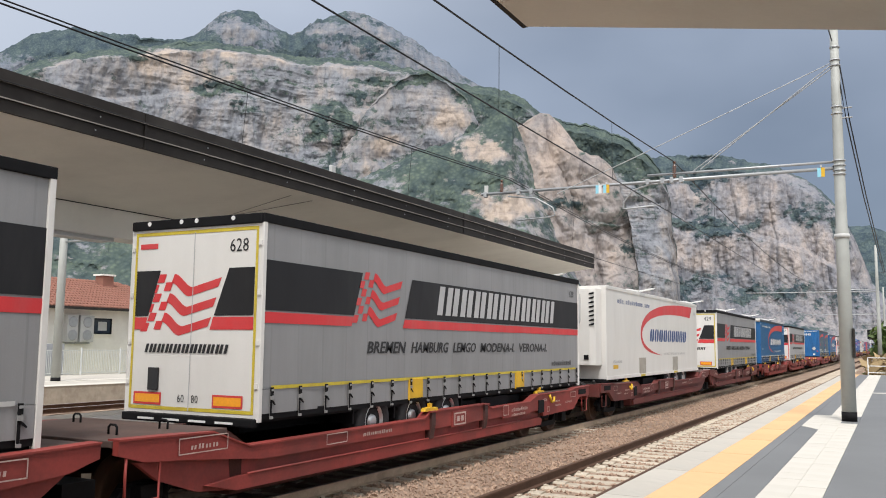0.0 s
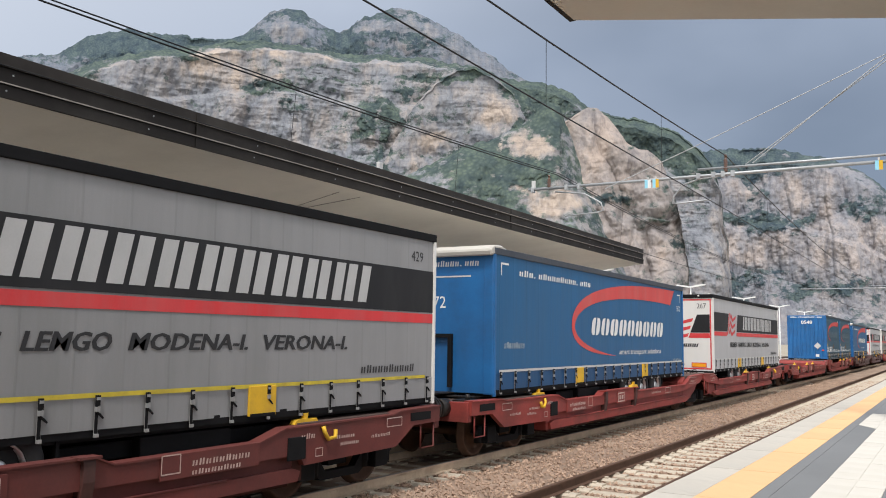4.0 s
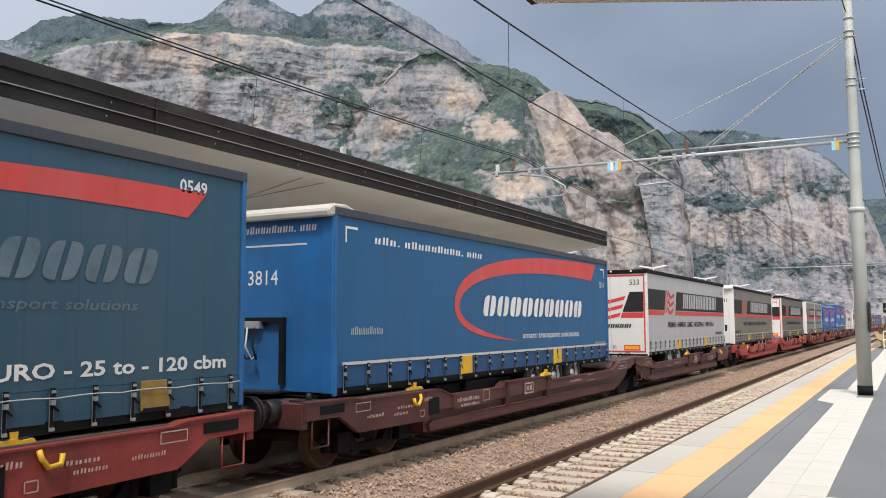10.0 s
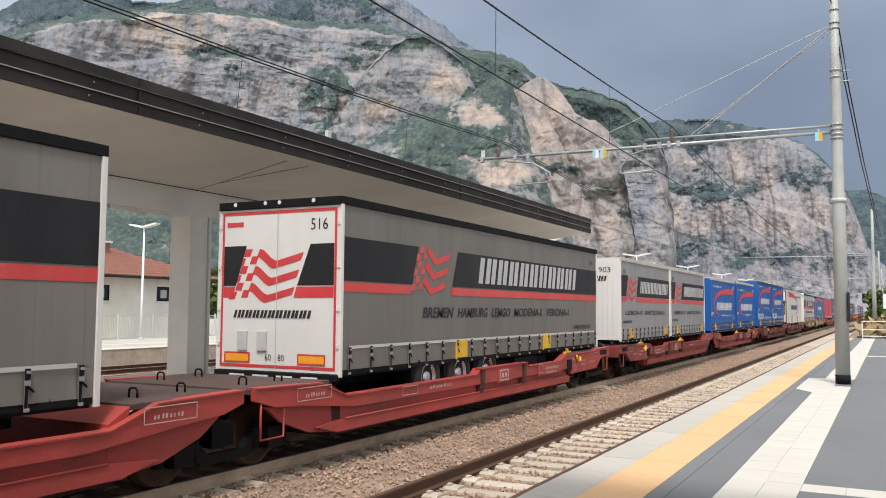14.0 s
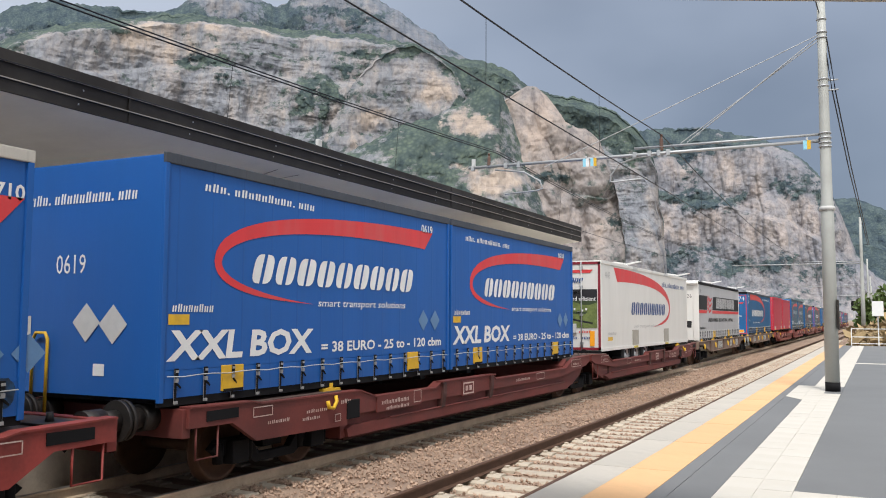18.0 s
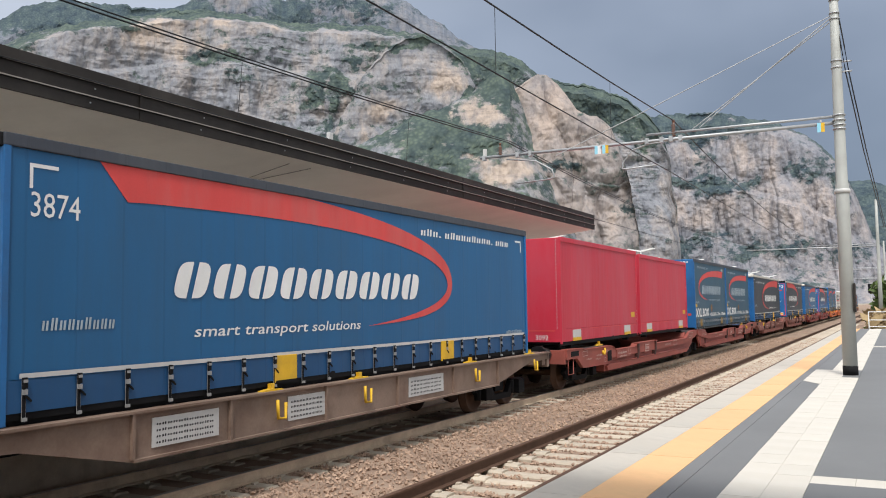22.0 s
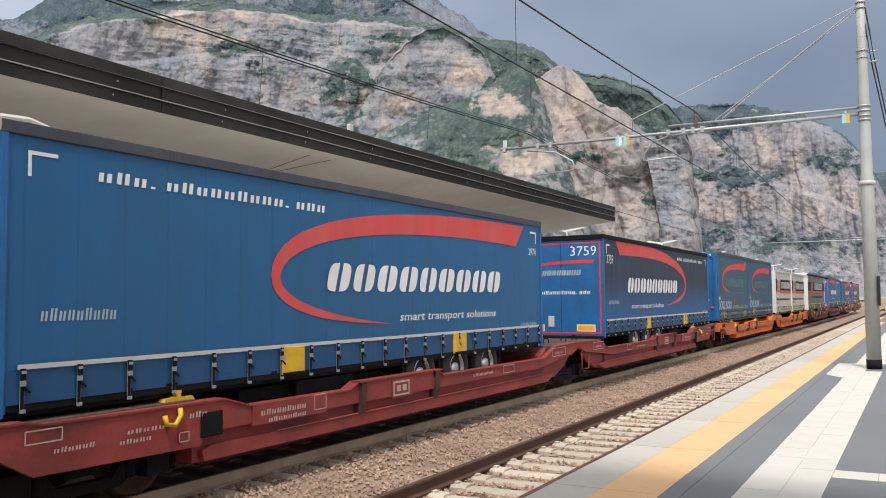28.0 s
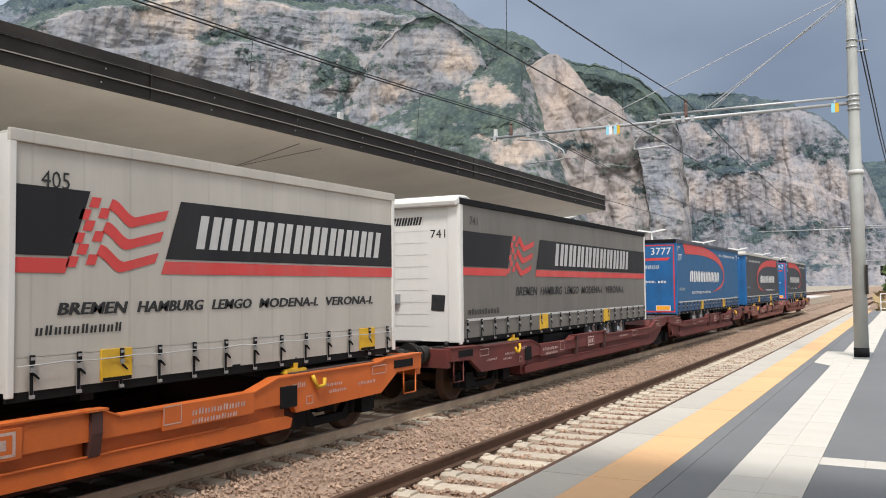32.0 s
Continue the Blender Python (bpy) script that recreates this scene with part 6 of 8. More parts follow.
WORN_P = mat("scuffed_wear_plate", (0.36, 0.335, 0.29), 0.5, 0.1, 0.15, 4, 0.04, 40, 0.4, (0.22, 0.20, 0.17), 0.5)


def reefer(off, num, rear, L=13.6):
    how = "landscape poster on its doors" if rear else "cooling unit on its end"
    t = carry(thing("refrigerated_trailer", f"smooth white refrigerated trailer, red oval, {how}", "semi-trailer", G_L), off)
    z0, z1 = 1.25, 4.12
    bm = FB(); box(bm, -1.265, 1.265, 0.0, L, z0, z1, 0.02); part("insulated_box", bm, WHITE, t)
    for s in (-1, 1):
        for zz in (z0 - 0.02, z1 - 0.10):
            bm = FB(); box(bm, min(s * 1.25, s * 1.285), max(s * 1.25, s * 1.285), -0.01, L + 0.01, zz, zz + 0.11, 0.01); part("edge_rail", bm, WHITE, t)
    for y in (4.2, 9.2):
        bm = FB(); box(bm, 1.25, 1.292, y - 0.32, y + 0.32, z1 - 0.10, z1 + 0.01); part("roof_bracket", bm, PALEGREY, t)
        bm = FB(); box(bm, 1.25, 1.284, y - 0.42, y + 0.42, z0 + 0.02, z0 + 0.62); p = part("wear_plate", bm, WORN_P, t, "tan-grey scuffed wear plate")
        bm = FB(); box(bm, 1.28, 1.30, y - 0.26, y + 0.26, z0 - 0.01, z0 + 0.06); part("lifting_pad", bm, OLIVE_Y, p, "yellow lifting pad")
    running_gear(t, L, rear)
    sh = Sheet("x", 1.268)
    if rear:
        swoosh(sh, RED_D, 9.9, z0 + 1.42, 1.0, -1)
        brand_blocks(sh, "word_mark", NAVY_D, 3.6, z0 + 1.15, 5.4, 0.46, 9, 0.30)
        sh.text("slogan", GREY_L, "cool transport solutions", 4.0, z0 + 0.66, 4.0, 0.15, 0.2)
        code_bars(sh, "web_line", NAVY_D, 8.55, z0 + 2.3, 4.4, 0.20, 17)
        sh.text("fleet_number", GREY_L, num, 0.4, z1 - 0.55, 0.6, 0.22)
    else:
        swoosh(sh, RED_D, 4.1, z0 + 1.40)
        brand_blocks(sh, "word_mark", NAVY_D, 5.2, z0 + 1.18, 6.1, 0.46, 9, 0.30)
        sh.text("slogan", GREY_L, "smart transport solutions", 7.3, z0 + 0.66, 3.75, 0.15, 0.2)
        code_bars(sh, "web_line", NAVY_D, 1.22, z0 + 2.38, 4.1, 0.15, 17)
        sh.text("fleet_number", GREY_L, num, L - 0.75, z1 - 0.52, 0.5, 0.18)
    code_bars(sh, "unit_code", GREY_L, 0.7, z0 + 0.48, 1.0, 0.10, 9)
    sh.rect("yellow_label", YELLOW, 0.7, 1.25, z0 + 0.30, z0 + 0.42)
    sh.done(t)
    se = Sheet("y", 0.020)
    if rear:
        for a0, a1, c0, c1 in ((-1.24, 1.24, z0 + 0.02, z0 + 0.10), (-1.24, 1.24, z1 - 0.12, z1 - 0.04), (-1.24, -1.16, z0 + 0.02, z1 - 0.05), (1.16, 1.24, z0 + 0.02, z1 - 0.05)):
            se.rect("door_frame_line", MAROON, a0, a1, c0, c1)
        swoosh(se, RED_D, -0.95, z0 + 2.28, 0.23)
        brand_blocks(se, "word_mark", NAVY_D, -0.65, z0 + 2.16, 1.3, 0.16, 9, 0.3)
        se.text("fleet_number", GREY_L, num, -1.10, z0 + 2.42, 0.42, 0.17)
        LEAF_P = mat("printed_woods", (0.045, 0.065, 0.03), 0.5, 0, 0.4, 6, 0.02, 30)
        POSTER_G = mat("printed_meadow", (0.15, 0.19, 0.06), 0.5, 0, 0.4, 6, 0.02, 30, 0.4, (0.06, 0.10, 0.03), 0.6)
        se.rect("poster", POSTER_G, -1.13, 1.13, z0 + 0.72, z0 + 1.55)
        rim = [(-1.12 + 2.1 * i / 14, z0 + 1.32 - 0.46 * (i / 14) ** 1.6 + 0.05 * math.sin(i * 0.5)) for i in range(15)]
        se.strip("poster_train", INK, rim, [(a, b - 0.055) for a, b in rim], 0.003)
        hill = [(-1.12 + 2.24 * i / 10, z0 + 1.50 + 0.06 * math.sin(i * 1.3)) for i in range(11)]
        se.strip("poster_woods", LEAF_P, [(a, z0 + 1.60) for a, b in hill], hill, 0.001)
        se.rect("poster_fields", LEAF_P, -0.9, -0.2, z0 + 0.80, z0 + 0.92, 0.6, 0.002); se.rect("poster_fields", LEAF_P, 0.15, 0.75, z0 + 1.16, z0 + 1.24, 0.8, 0.002)
        se.rect("poster_sky", INK, -1.13, 1.13, z0 + 1.55, z0 + 1.95)
        for k in range(9):
            se.rect("poster_houses", WHITE_D, -0.3 + 0.13 * k, -0.24 + 0.13 * k, z0 + 1.18 + 0.05 * (k % 3), z0 + 1.25 + 0.05 * (k % 3), 0, 0.002)
        code_bars(se, "poster_line", WHITE_D, -0.55, z0 + 1.80, 1.1, 0.09, 12)
        se.text("poster_line", WHITE_D, "umweltfreundlich und effizient", -1.08, z0 + 1.585, 2.16, 0.13, 0, 0.012, 0.003)
        code_bars(se, "poster_line", RED_D, -0.95, z0 + 0.56, 1.9, 0.08, 18)
        code_bars(se, "web_line", NAVY_D, -0.9, z0 + 0.36, 1.8, 0.10, 17)
        for a in (-1.1, 0.88):
            se.poly("reflector", ORANGE_R, [(a, z0 + 0.14), (a + 0.16, z0 + 0.14), (a + 0.16, z0 + 0.62), (a, z0 + 0.62)], 0.004, a)
        for x in (-0.62, -0.08, 0.08, 0.62):
            bm = FB(); tube(bm, [(x, -0.06, z0 - 0.05), (x, -0.06, z1 - 0.05)], 0.018, 8); rod = part("lock_rod", bm, STEEL, t, "steel door lock rod")
            for zz in (z0 + 0.2, z0 + 1.1, z0 + 2.0, z1 - 0.25):
                bm = FB(); box(bm, x - 0.05, x + 0.05, -0.07, -0.012, zz, zz + 0.07); part("rod_guide", bm, STEEL, rod)
        bm = FB(); box(bm, -1.26, 1.26, -0.09, 0.01, z0 - 0.13, z0 - 0.005, 0.02); part("bumper", bm, DARK, t, "black rubber bumper")
        bm = FB(); box(bm, 0.28, 0.45, -0.06, -0.02, z0 + 0.55, z0 + 0.85, 0.01); part("cabinet", bm, PALEGREY, t)
    else:
        bm = FB()
        prism(bm, [(-1.12, 0.0), (1.12, 0.0), (1.06, -0.42), (0.9, -0.50), (-0.9, -0.50), (-1.06, -0.42)], z0 + 0.42, z1 - 0.10, "z", 0.02)
        ru = part("refrigeration_unit", bm, WHITE, t, "white moulded refrigeration unit")
        bm = FB(); prism(bm, [(-0.85, z1 - 0.28), (0.62, z1 - 0.28), (0.62, z0 + 1.75), (0.40, z0 + 1.45), (-0.62, z0 + 1.45), (-0.85, z0 + 1.75)], -0.525, -0.495, "y", 0.01); gp = part("grille_panel", bm, PALEGREY, ru, "grey louvred panel")
        for k in range(6):
            zz = z0 + 1.58 + 0.155 * k
            bm = FB(); prism(bm, [(-0.66, zz + 0.03), (0.46, zz + 0.03), (0.34, zz - 0.035), (-0.54, zz - 0.035)], -0.535, -0.515, "y"); part("louvre", bm, DARK, gp, "dark louvre slot")
        for k in range(8):
            zz = z0 + 1.62 + 0.135 * k
            bm = FB(); prism(bm, [(0.88, zz), (1.03, zz + 0.02), (1.03, zz + 0.08), (0.88, zz + 0.04)], -0.515, -0.475, "y"); part("side_slot", bm, DARK, ru)
        bm = FB(); box(bm, -0.35, 0.32, -0.40, -0.02, z0 + 0.05, z0 + 0.40); part("compressor_bay", bm, DARK, t)
        bm = FB(); box(bm, -1.26, 1.26, -0.06, 0.02, z0 - 0.10, z0 + 0.005, 0.01); part("bumper", bm, DARK, t)
        s2 = Sheet("y", 0.53)
        s2.text("fleet_number", NAVY_D, num, -0.48, z0 + 0.98, 0.62, 0.27)
        code_bars(s2, "web_line", GREY_L, -0.62, z0 + 0.82, 0.95, 0.05, 17)
        s2.rect("maker_mark", NAVY_D, -0.55, -0.05, z1 - 0.52, z1 - 0.45); s2.rect("maker_mark", RED_D, -0.55, -0.05, z1 - 0.60, z1 - 0.55)
        s2.poly("maker_mark", NAVY_D, [(0.05, z1 - 0.55), (0.22, z1 - 0.60), (0.26, z1 - 0.45), (0.12, z1 - 0.42)])
        s2.done(ru)
        bm = FB(); box(bm, 0.72, 0.86, -0.53, -0.49, z0 + 0.60, z0 + 0.74); part("service_hatch", bm, DARK, ru)
    se.done(t)
    return t


def swap_box(off, num, style, first, L=7.78, z0=1.28, z1=4.30):
    """One swap body. style: petrol, blue, plain blue, tt or red."""
    white, pale, red = WHITE_D, WHITE_D, RED_D
    side, end = {"petrol": (PETROL, BLUE_END), "faded": (PETROL, BLUE_END), "blue": (BLUE_B, BLUE_B), "plain": (BLUE_B, BLUE_B), "tt": (IVORY_T, WHITE), "lisboa": (GREY_T, WHITE), "red": (RED_T, RED_T)}[style]
    desc = {"petrol": "faded petrol-blue curtain-sided swap body with a red oval", "faded": "weathered petrol-blue curtain-sided swap body with pale print", "blue": "bright blue curtain-sided swap body with large white lettering", "plain": "bright blue curtain-sided swap body with a white top rail",
            "tt": "ivory curtain-sided swap body with a black band", "lisboa": "grey curtain-sided swap body with a black band and town names", "red": "plain red tarpaulin swap body with laced edges"}[style]
    t = carry(thing("swap_body", desc, "swap body", G_L), off)
    zs = load_body(t, L, z0, z1, side, end, side if style == "red" else (IVORY_T if style in ("plain", "tt", "lisboa") else end), off, 0.34, None, 0.52, style != "red",
                   side if style == "red" else (IVORY_T if style in ("plain", "tt", "lisboa") else SLATE), post=end if style in ("petrol", "faded", "tt", "lisboa") else None, rubbed=style == "plain")
    if style in ("petrol", "faded"):
        pale = PALE_D
        white = PALE_D if style == "faded" else WHITE_D
        if num in ("0548", "0549", "0516", "0517"):
            pale = FAINT_D
    sh = Sheet("x", 1.2725)
    if style in ("petrol", "faded", "blue", "plain"):
        pan_box_side(sh, z0, num, white, pale, red if style != "petrol" else RED_P, style != "plain")
        if style in ("blue", "plain"):
            diamonds(sh, SIGN_DIM, [(6.72, z0 + (0.95 if style == "blue" else 0.62)), (7.2, z0 + (0.95 if style == "blue" else 0.62))], 0.20)
        else:
            diamonds(sh, SLATE, [(4.0, z0 + 0.80)], 0.22)
            diamonds(sh, RUSTY, [(3.75, z0 + 0.84)], 0.20, 0.006)
    elif style in ("tt", "lisboa"):
        tt_side(sh, z0 + (0.05 if style == "tt" else 0.12), L, 1, TOWNS if style == "tt" else "LISBOA-P. BARCELONA-E.", RED_P, BLACK_D, PALEGREY)
        sh.text("fleet_number", INK, num, 0.35, z1 - 0.55, 0.34, 0.18)
        code_bars(sh, "unit_code", INK, 0.3, z0 + 0.55, 1.1, 0.10, 10)
    else:
        for zz in (z0 + 0.30, z1 - 0.03):
            for i in range(60):
                y = 0.1 + (L - 0.2) * i / 59
                sh.rect("lacing", DARK, y, y + 0.035, zz, zz + 0.018, 0.5)
        for i in range(26):
            zz = z0 + 0.35 + (z1 - z0 - 0.45) * i / 25
            sh.rect("lacing", GREY_L, 0.06, 0.075, zz, zz + 0.05, 0.3); sh.rect("lacing", GREY_L, L - 0.09, L - 0.075, zz, zz + 0.05, 0.3)
        sh.rect("yellow_label", YELLOW, L - 0.75, L - 0.3, z0 + 0.55, z0 + 0.72)
        sh.rect("stitched_seam", RED_D, 0.05, L - 0.05, z0 + 0.30, z0 + 0.32, 0, 0.002)
    sh.done(t)
    if style == "red":
        for y in (1.2, 6.2):
            bm = FB(); box(bm, 1.27, 1.292, y - 0.33, y + 0.33, z0 + 0.05, z0 + 0.30); p = part("label_plate", bm, PALEGREY, t, "grey metal label plate")
            bm = FB(); box(bm, 1.275, 1.30, y - 0.33, y + 0.33, z0 + 0.0, z0 + 0.09); part("lifting_pad", bm, YELLOW, p, "yellow lifting pad")
        se = Sheet("y", 0.02)
        for i in range(26):
            zz = z0 + 0.35 + (z1 - z0 - 0.45) * i / 25
            se.rect("lacing", GREY_L, 1.15, 1.165, zz, zz + 0.05, 0.3)
        se.rect("patch", RED_P, -1.2, 1.1, z0 + 0.28, z0 + 0.31)
        if first:
            se.text("fleet_number", WHITE_D, num, 0.55, z0 + 0.05, 0.36, 0.13)
            grab_bar(t, -0.95, z0 + 0.18)
        se.done(t)
    else:
        grip_pads(t, zs, (1.3, 6.3), YELLOW if style in ("blue", "plain", "tt", "lisboa") else RUST_Y, 0.42, 0.32)
    if style in ("petrol", "faded") and first:
        if num in ("559",):
            se = Sheet("y", 0.02)
        else:
            ribbed_end(t, z0, z1, BLUE_END)
            se = Sheet("y", 0.072)
        se.text("fleet_number", WHITE_D, num, -0.35, z1 - 0.62, 0.72, 0.25, 0, 0.02)
        diamonds(se, PALEGREY, [(0.68, z0 + 0.88)], 0.24)
        code_bars(se, "web_line", WHITE_D, -1.05, z1 - 0.18, 2.1, 0.11, 17)
        se.rect("label", WHITE_D, 0.55, 0.78, z0 + 0.12, z0 + 0.30); se.rect("label", RED_P, 0.95, 1.1, z0 + 0.52, z0 + 0.62)
        se.done(t)
    elif style in ("blue", "plain") and first:
        se = Sheet("y", 0.02)
        code_bars(se, "web_line", WHITE_D, -1.15, z1 - 0.55, 2.0, 0.14, 17)
        se.text("fleet_number", WHITE_D, num, -0.60, z0 + 1.55, 0.55, 0.25)
        diamonds(se, PALEGREY, [(0.0, z0 + 0.92), (0.48, z0 + 0.90)], 0.25)
        bm = FB(); tube(bm, [(-.95, -.06, z0 - .25), (-.93, -.07, z0 + .70), (-.88, -.07, z0 + .78), (-.70, -.07, z0 + .78), (-.65, -.07, z0 + .70), (-.67, -.06, z0 - .25)], .022, 8); part("grab_rail", bm, YELLOW, t, "bent yellow grab rail")
        se.rect("label", PALEGREY, -1.2, -1.05, z0 + 0.75, z0 + 1.0); se.rect("label", WHITE_D, 0.15, 0.35, z0 + 0.25, z0 + 0.40)
        se.done(t)
    elif style in ("tt", "lisboa"):
        se = Sheet("y", 0.02)
        if first:
            heavy_blocks(se, "word_mark", INK, -1.1, z1 - 0.78, 1.9, 0.17, 10, 0.3)
        se.text("fleet_number", INK, num, 0.55, z1 - 0.50, 0.40, 0.18)
        for i in range(14):
            se.rect("panel_seam", GREY_L, -1.2 + 0.17 * i, -1.194 + 0.17 * i, z0 + 0.1, z1 - 0.12)
        se.done(t)
    if style == "petrol" and not first:
        bm = FB(); prism(bm, [(0.9, z0 - 0.02), (5.2, z0 - 0.01), (5.0, z0 - 0.10), (3.6, z0 - 0.16), (2.0, z0 - 0.14)], 1.235, 1.25, "x"); part("loose_flap", bm, BLUE_END, t, "loose blue flap hanging below the skirt")
    # corner castings on which the body stands
    cast = shared("corner_casting", lambda: box(FB(), -0.09, 0.09, -0.09, 0.09, -0.16, 0.0, 0.01), DARK)
    for y in (0.97, L - 0.97):
        for s in (-1, 1):
            part("corner_casting", cast, DARK, t, at=(s * 1.13, y, z0 - 0.02))
    return t


FAINT_D = mat("worn_off_print", (0.115, 0.165, 0.205), 0.55, 0, 0.25, 3, 0.03, 40, 0.4, (0.03, 0.08, 0.12), 0.7)
RUST_Y = mat("rusty_ochre_pad", (0.30, 0.19, 0.05), 0.6, 0, 0.2, 6, 0.06, 50, 0.3, (0.10, 0.06, 0.03), 0.6)
SIGN_DIM = mat("dull_blue_placard", (0.10, 0.20, 0.36), 0.5, 0, 0.1, 4, 0.02, 40)
RUSTY = mat("rust_brown_placard", (0.22, 0.12, 0.05), 0.7, 0, 0.3, 6, 0.05, 40)


GREASY = mat("greasy_black_steel", (0.018, 0.016, 0.015), 0.55, 0.2, 0.3, 3, 0.1, 30, 0.35, (0.06, 0.045, 0.038), 0.5)
GRIMY_W = mat("grease_blackened_paint", (0.075, 0.030, 0.026), 0.6, 0, 0.35, 3, 0.12, 30, 0.35, (0.025, 0.020, 0.018), 0.7)


def bogie(parent, y):
    bm = FB()
    for s in (-1, 1):
        prism(bm, [(-1.35, .50), (-1.2, .62), (-.6, .62), (-.35, .34), (.35, .34), (.6, .62), (1.2, .62), (1.35, .50), (1.2, .40), (.75, .40), (.45, .22), (-.45, .22), (-.75, .40), (-1.2, .40)], s * 1.0 - 0.06, s * 1.0 + 0.06, "x")
        for yy in (-0.9, 0.9):
            box(bm, s * 1.08 - 0.10, s * 1.08 + 0.10, yy - 0.17, yy + 0.17, 0.28, 0.60, 0.02)
            for o in (-0.30, 0.30):
                cyl(bm, (s * 1.03, yy + o, 0.30), (s * 1.03, yy + o, 0.58), 0.075, 10)
    box(bm, -1.0, 1.0, -0.22, 0.22, 0.40, 0.72)
    me = shared("bogie_frame", lambda: bm, DARK) if ("bogie_frame", DARK.name) not in SHARED else SHARED[("bogie_frame", DARK.name)]
    b = part("bogie_frame", me, DARK, parent, "dark grimy bogie", at=(0, y, 0))

    def wheelset():
        w = FB()
        cyl(w, (-0.95, 0, 0), (0.95, 0, 0), 0.085, 12)
        for s in (-1, 1):
            prof = [(0.62, .12), (0.64, .40), (0.645, .49), (0.675, .49), (0.68, .462), (0.79, .455), (0.79, .40), (0.745, .385), (0.735, .14), (0.80, .11)]
            lathe(w, [(s * a, r) for a, r in prof], 28)
        return w
    ws = shared("wheelset", wheelset, RUST)
    for yy in (-0.9, 0.9):
        part("wheelset", ws, RUST, b, "rust-brown steel wheelset", at=(0, yy, 0.46))


POCKET_TOP = [(0.12, 1.18), (1.6, 1.15), (2.3, 0.91), (7.05, 0.92), (7.25, 1.03), (9.7, 1.03), (9.95, 0.93), (12.1, 0.94), (12.6, 1.08), (15.1, 1.09), (15.3, 1.13), (16.5, 1.15)]
POCKET_LOW = [(16.5, .90), (15.7, .89), (15.2, .60), (13.0, .57), (12.9, .72), (2.6, .72), (1.2, .86), (0.5, .91), (0.12, 1.02)]


def side_marks(t, x, sgn, paint, seed):
    """Stencilled boxes and lines of writing along the wagon side, as plain bars."""
    sh = Sheet("x", x)
    pale = mat_marks
    def bars(u, z, w, h, n):
        a = u if sgn > 0 else -u - w
        code_bars(sh, "stencil", pale, a, z, w, h, n)
    bars(11.0, 0.80, 0.95, 0.075, 9); bars(11.0, 0.70, 0.8, 0.06, 8)
    bars(13.55, 0.86, 0.55, 0.05, 5); bars(13.75, 0.76, 0.45, 0.05, 5); bars(14.5, 0.80, 0.5, 0.05, 6); bars(12.9, 0.92, 0.3, 0.07, 3)
    bars(5.0, 0.80, 0.9, 0.06, 8); bars(1.2, 0.98, 0.5, 0.06, 4)
    for u, z, w, h in ((4.0, 0.76, 0.55, 0.16), (10.55, 0.74, 0.28, 0.22), (14.9, 0.92, 0.42, 0.14), (1.0, 0.93, 0.85, 0.20), (13.2, 0.66, 0.16, 0.12)):
        a = u if sgn > 0 else -u - w
        for r in ((a, a + w, z, z + .014), (a, a + w, z + h - .014, z + h), (a, a + .014, z, z + h), (a + w - .014, a + w, z, z + h)):
            sh.rect("stencil", pale, *r)
    a = 8.2 if sgn > 0 else -8.75
    sh.rect("railway_mark", pale, a, a + 0.50, 0.72, 0.96); sh.rect("railway_mark", paint, a + .035, a + .465, .75, .93, 0, 0.002)
    sh.rect("railway_mark_bar", pale, a + .10, a + .22, .79, .89, 0, 0.004); sh.rect("railway_mark_bar", pale, a + .28, a + .40, .79, .89, 0, 0.004)
    sh.done(t)


mat_marks = mat("faded_stencil_paint", (0.48, 0.36, 0.32), 0.7, 0, 0.2, 9, 0.02, 60, 0.3, (0.25, 0.12, 0.10), 0.6)


def spigot(t, u, x, z=1.13):
    """A fold-down yellow pin that holds a swap body by its corner."""
    me = shared("spigot", lambda: prism(prism(FB(), [(-.24, 0), (-.20, .055), (.02, .075), (.10, .05), (.22, .06), (.26, 0.0), (.14, -.02)], -.05, .05, "x"), [(-.02, .07), (.05, .07), (.06, .14), (-.03, .14)], -.03, .03, "x"), YELLOW)
    return part("spigot", me, YELLOW, t, "folding yellow spigot", at=(x, u, z))


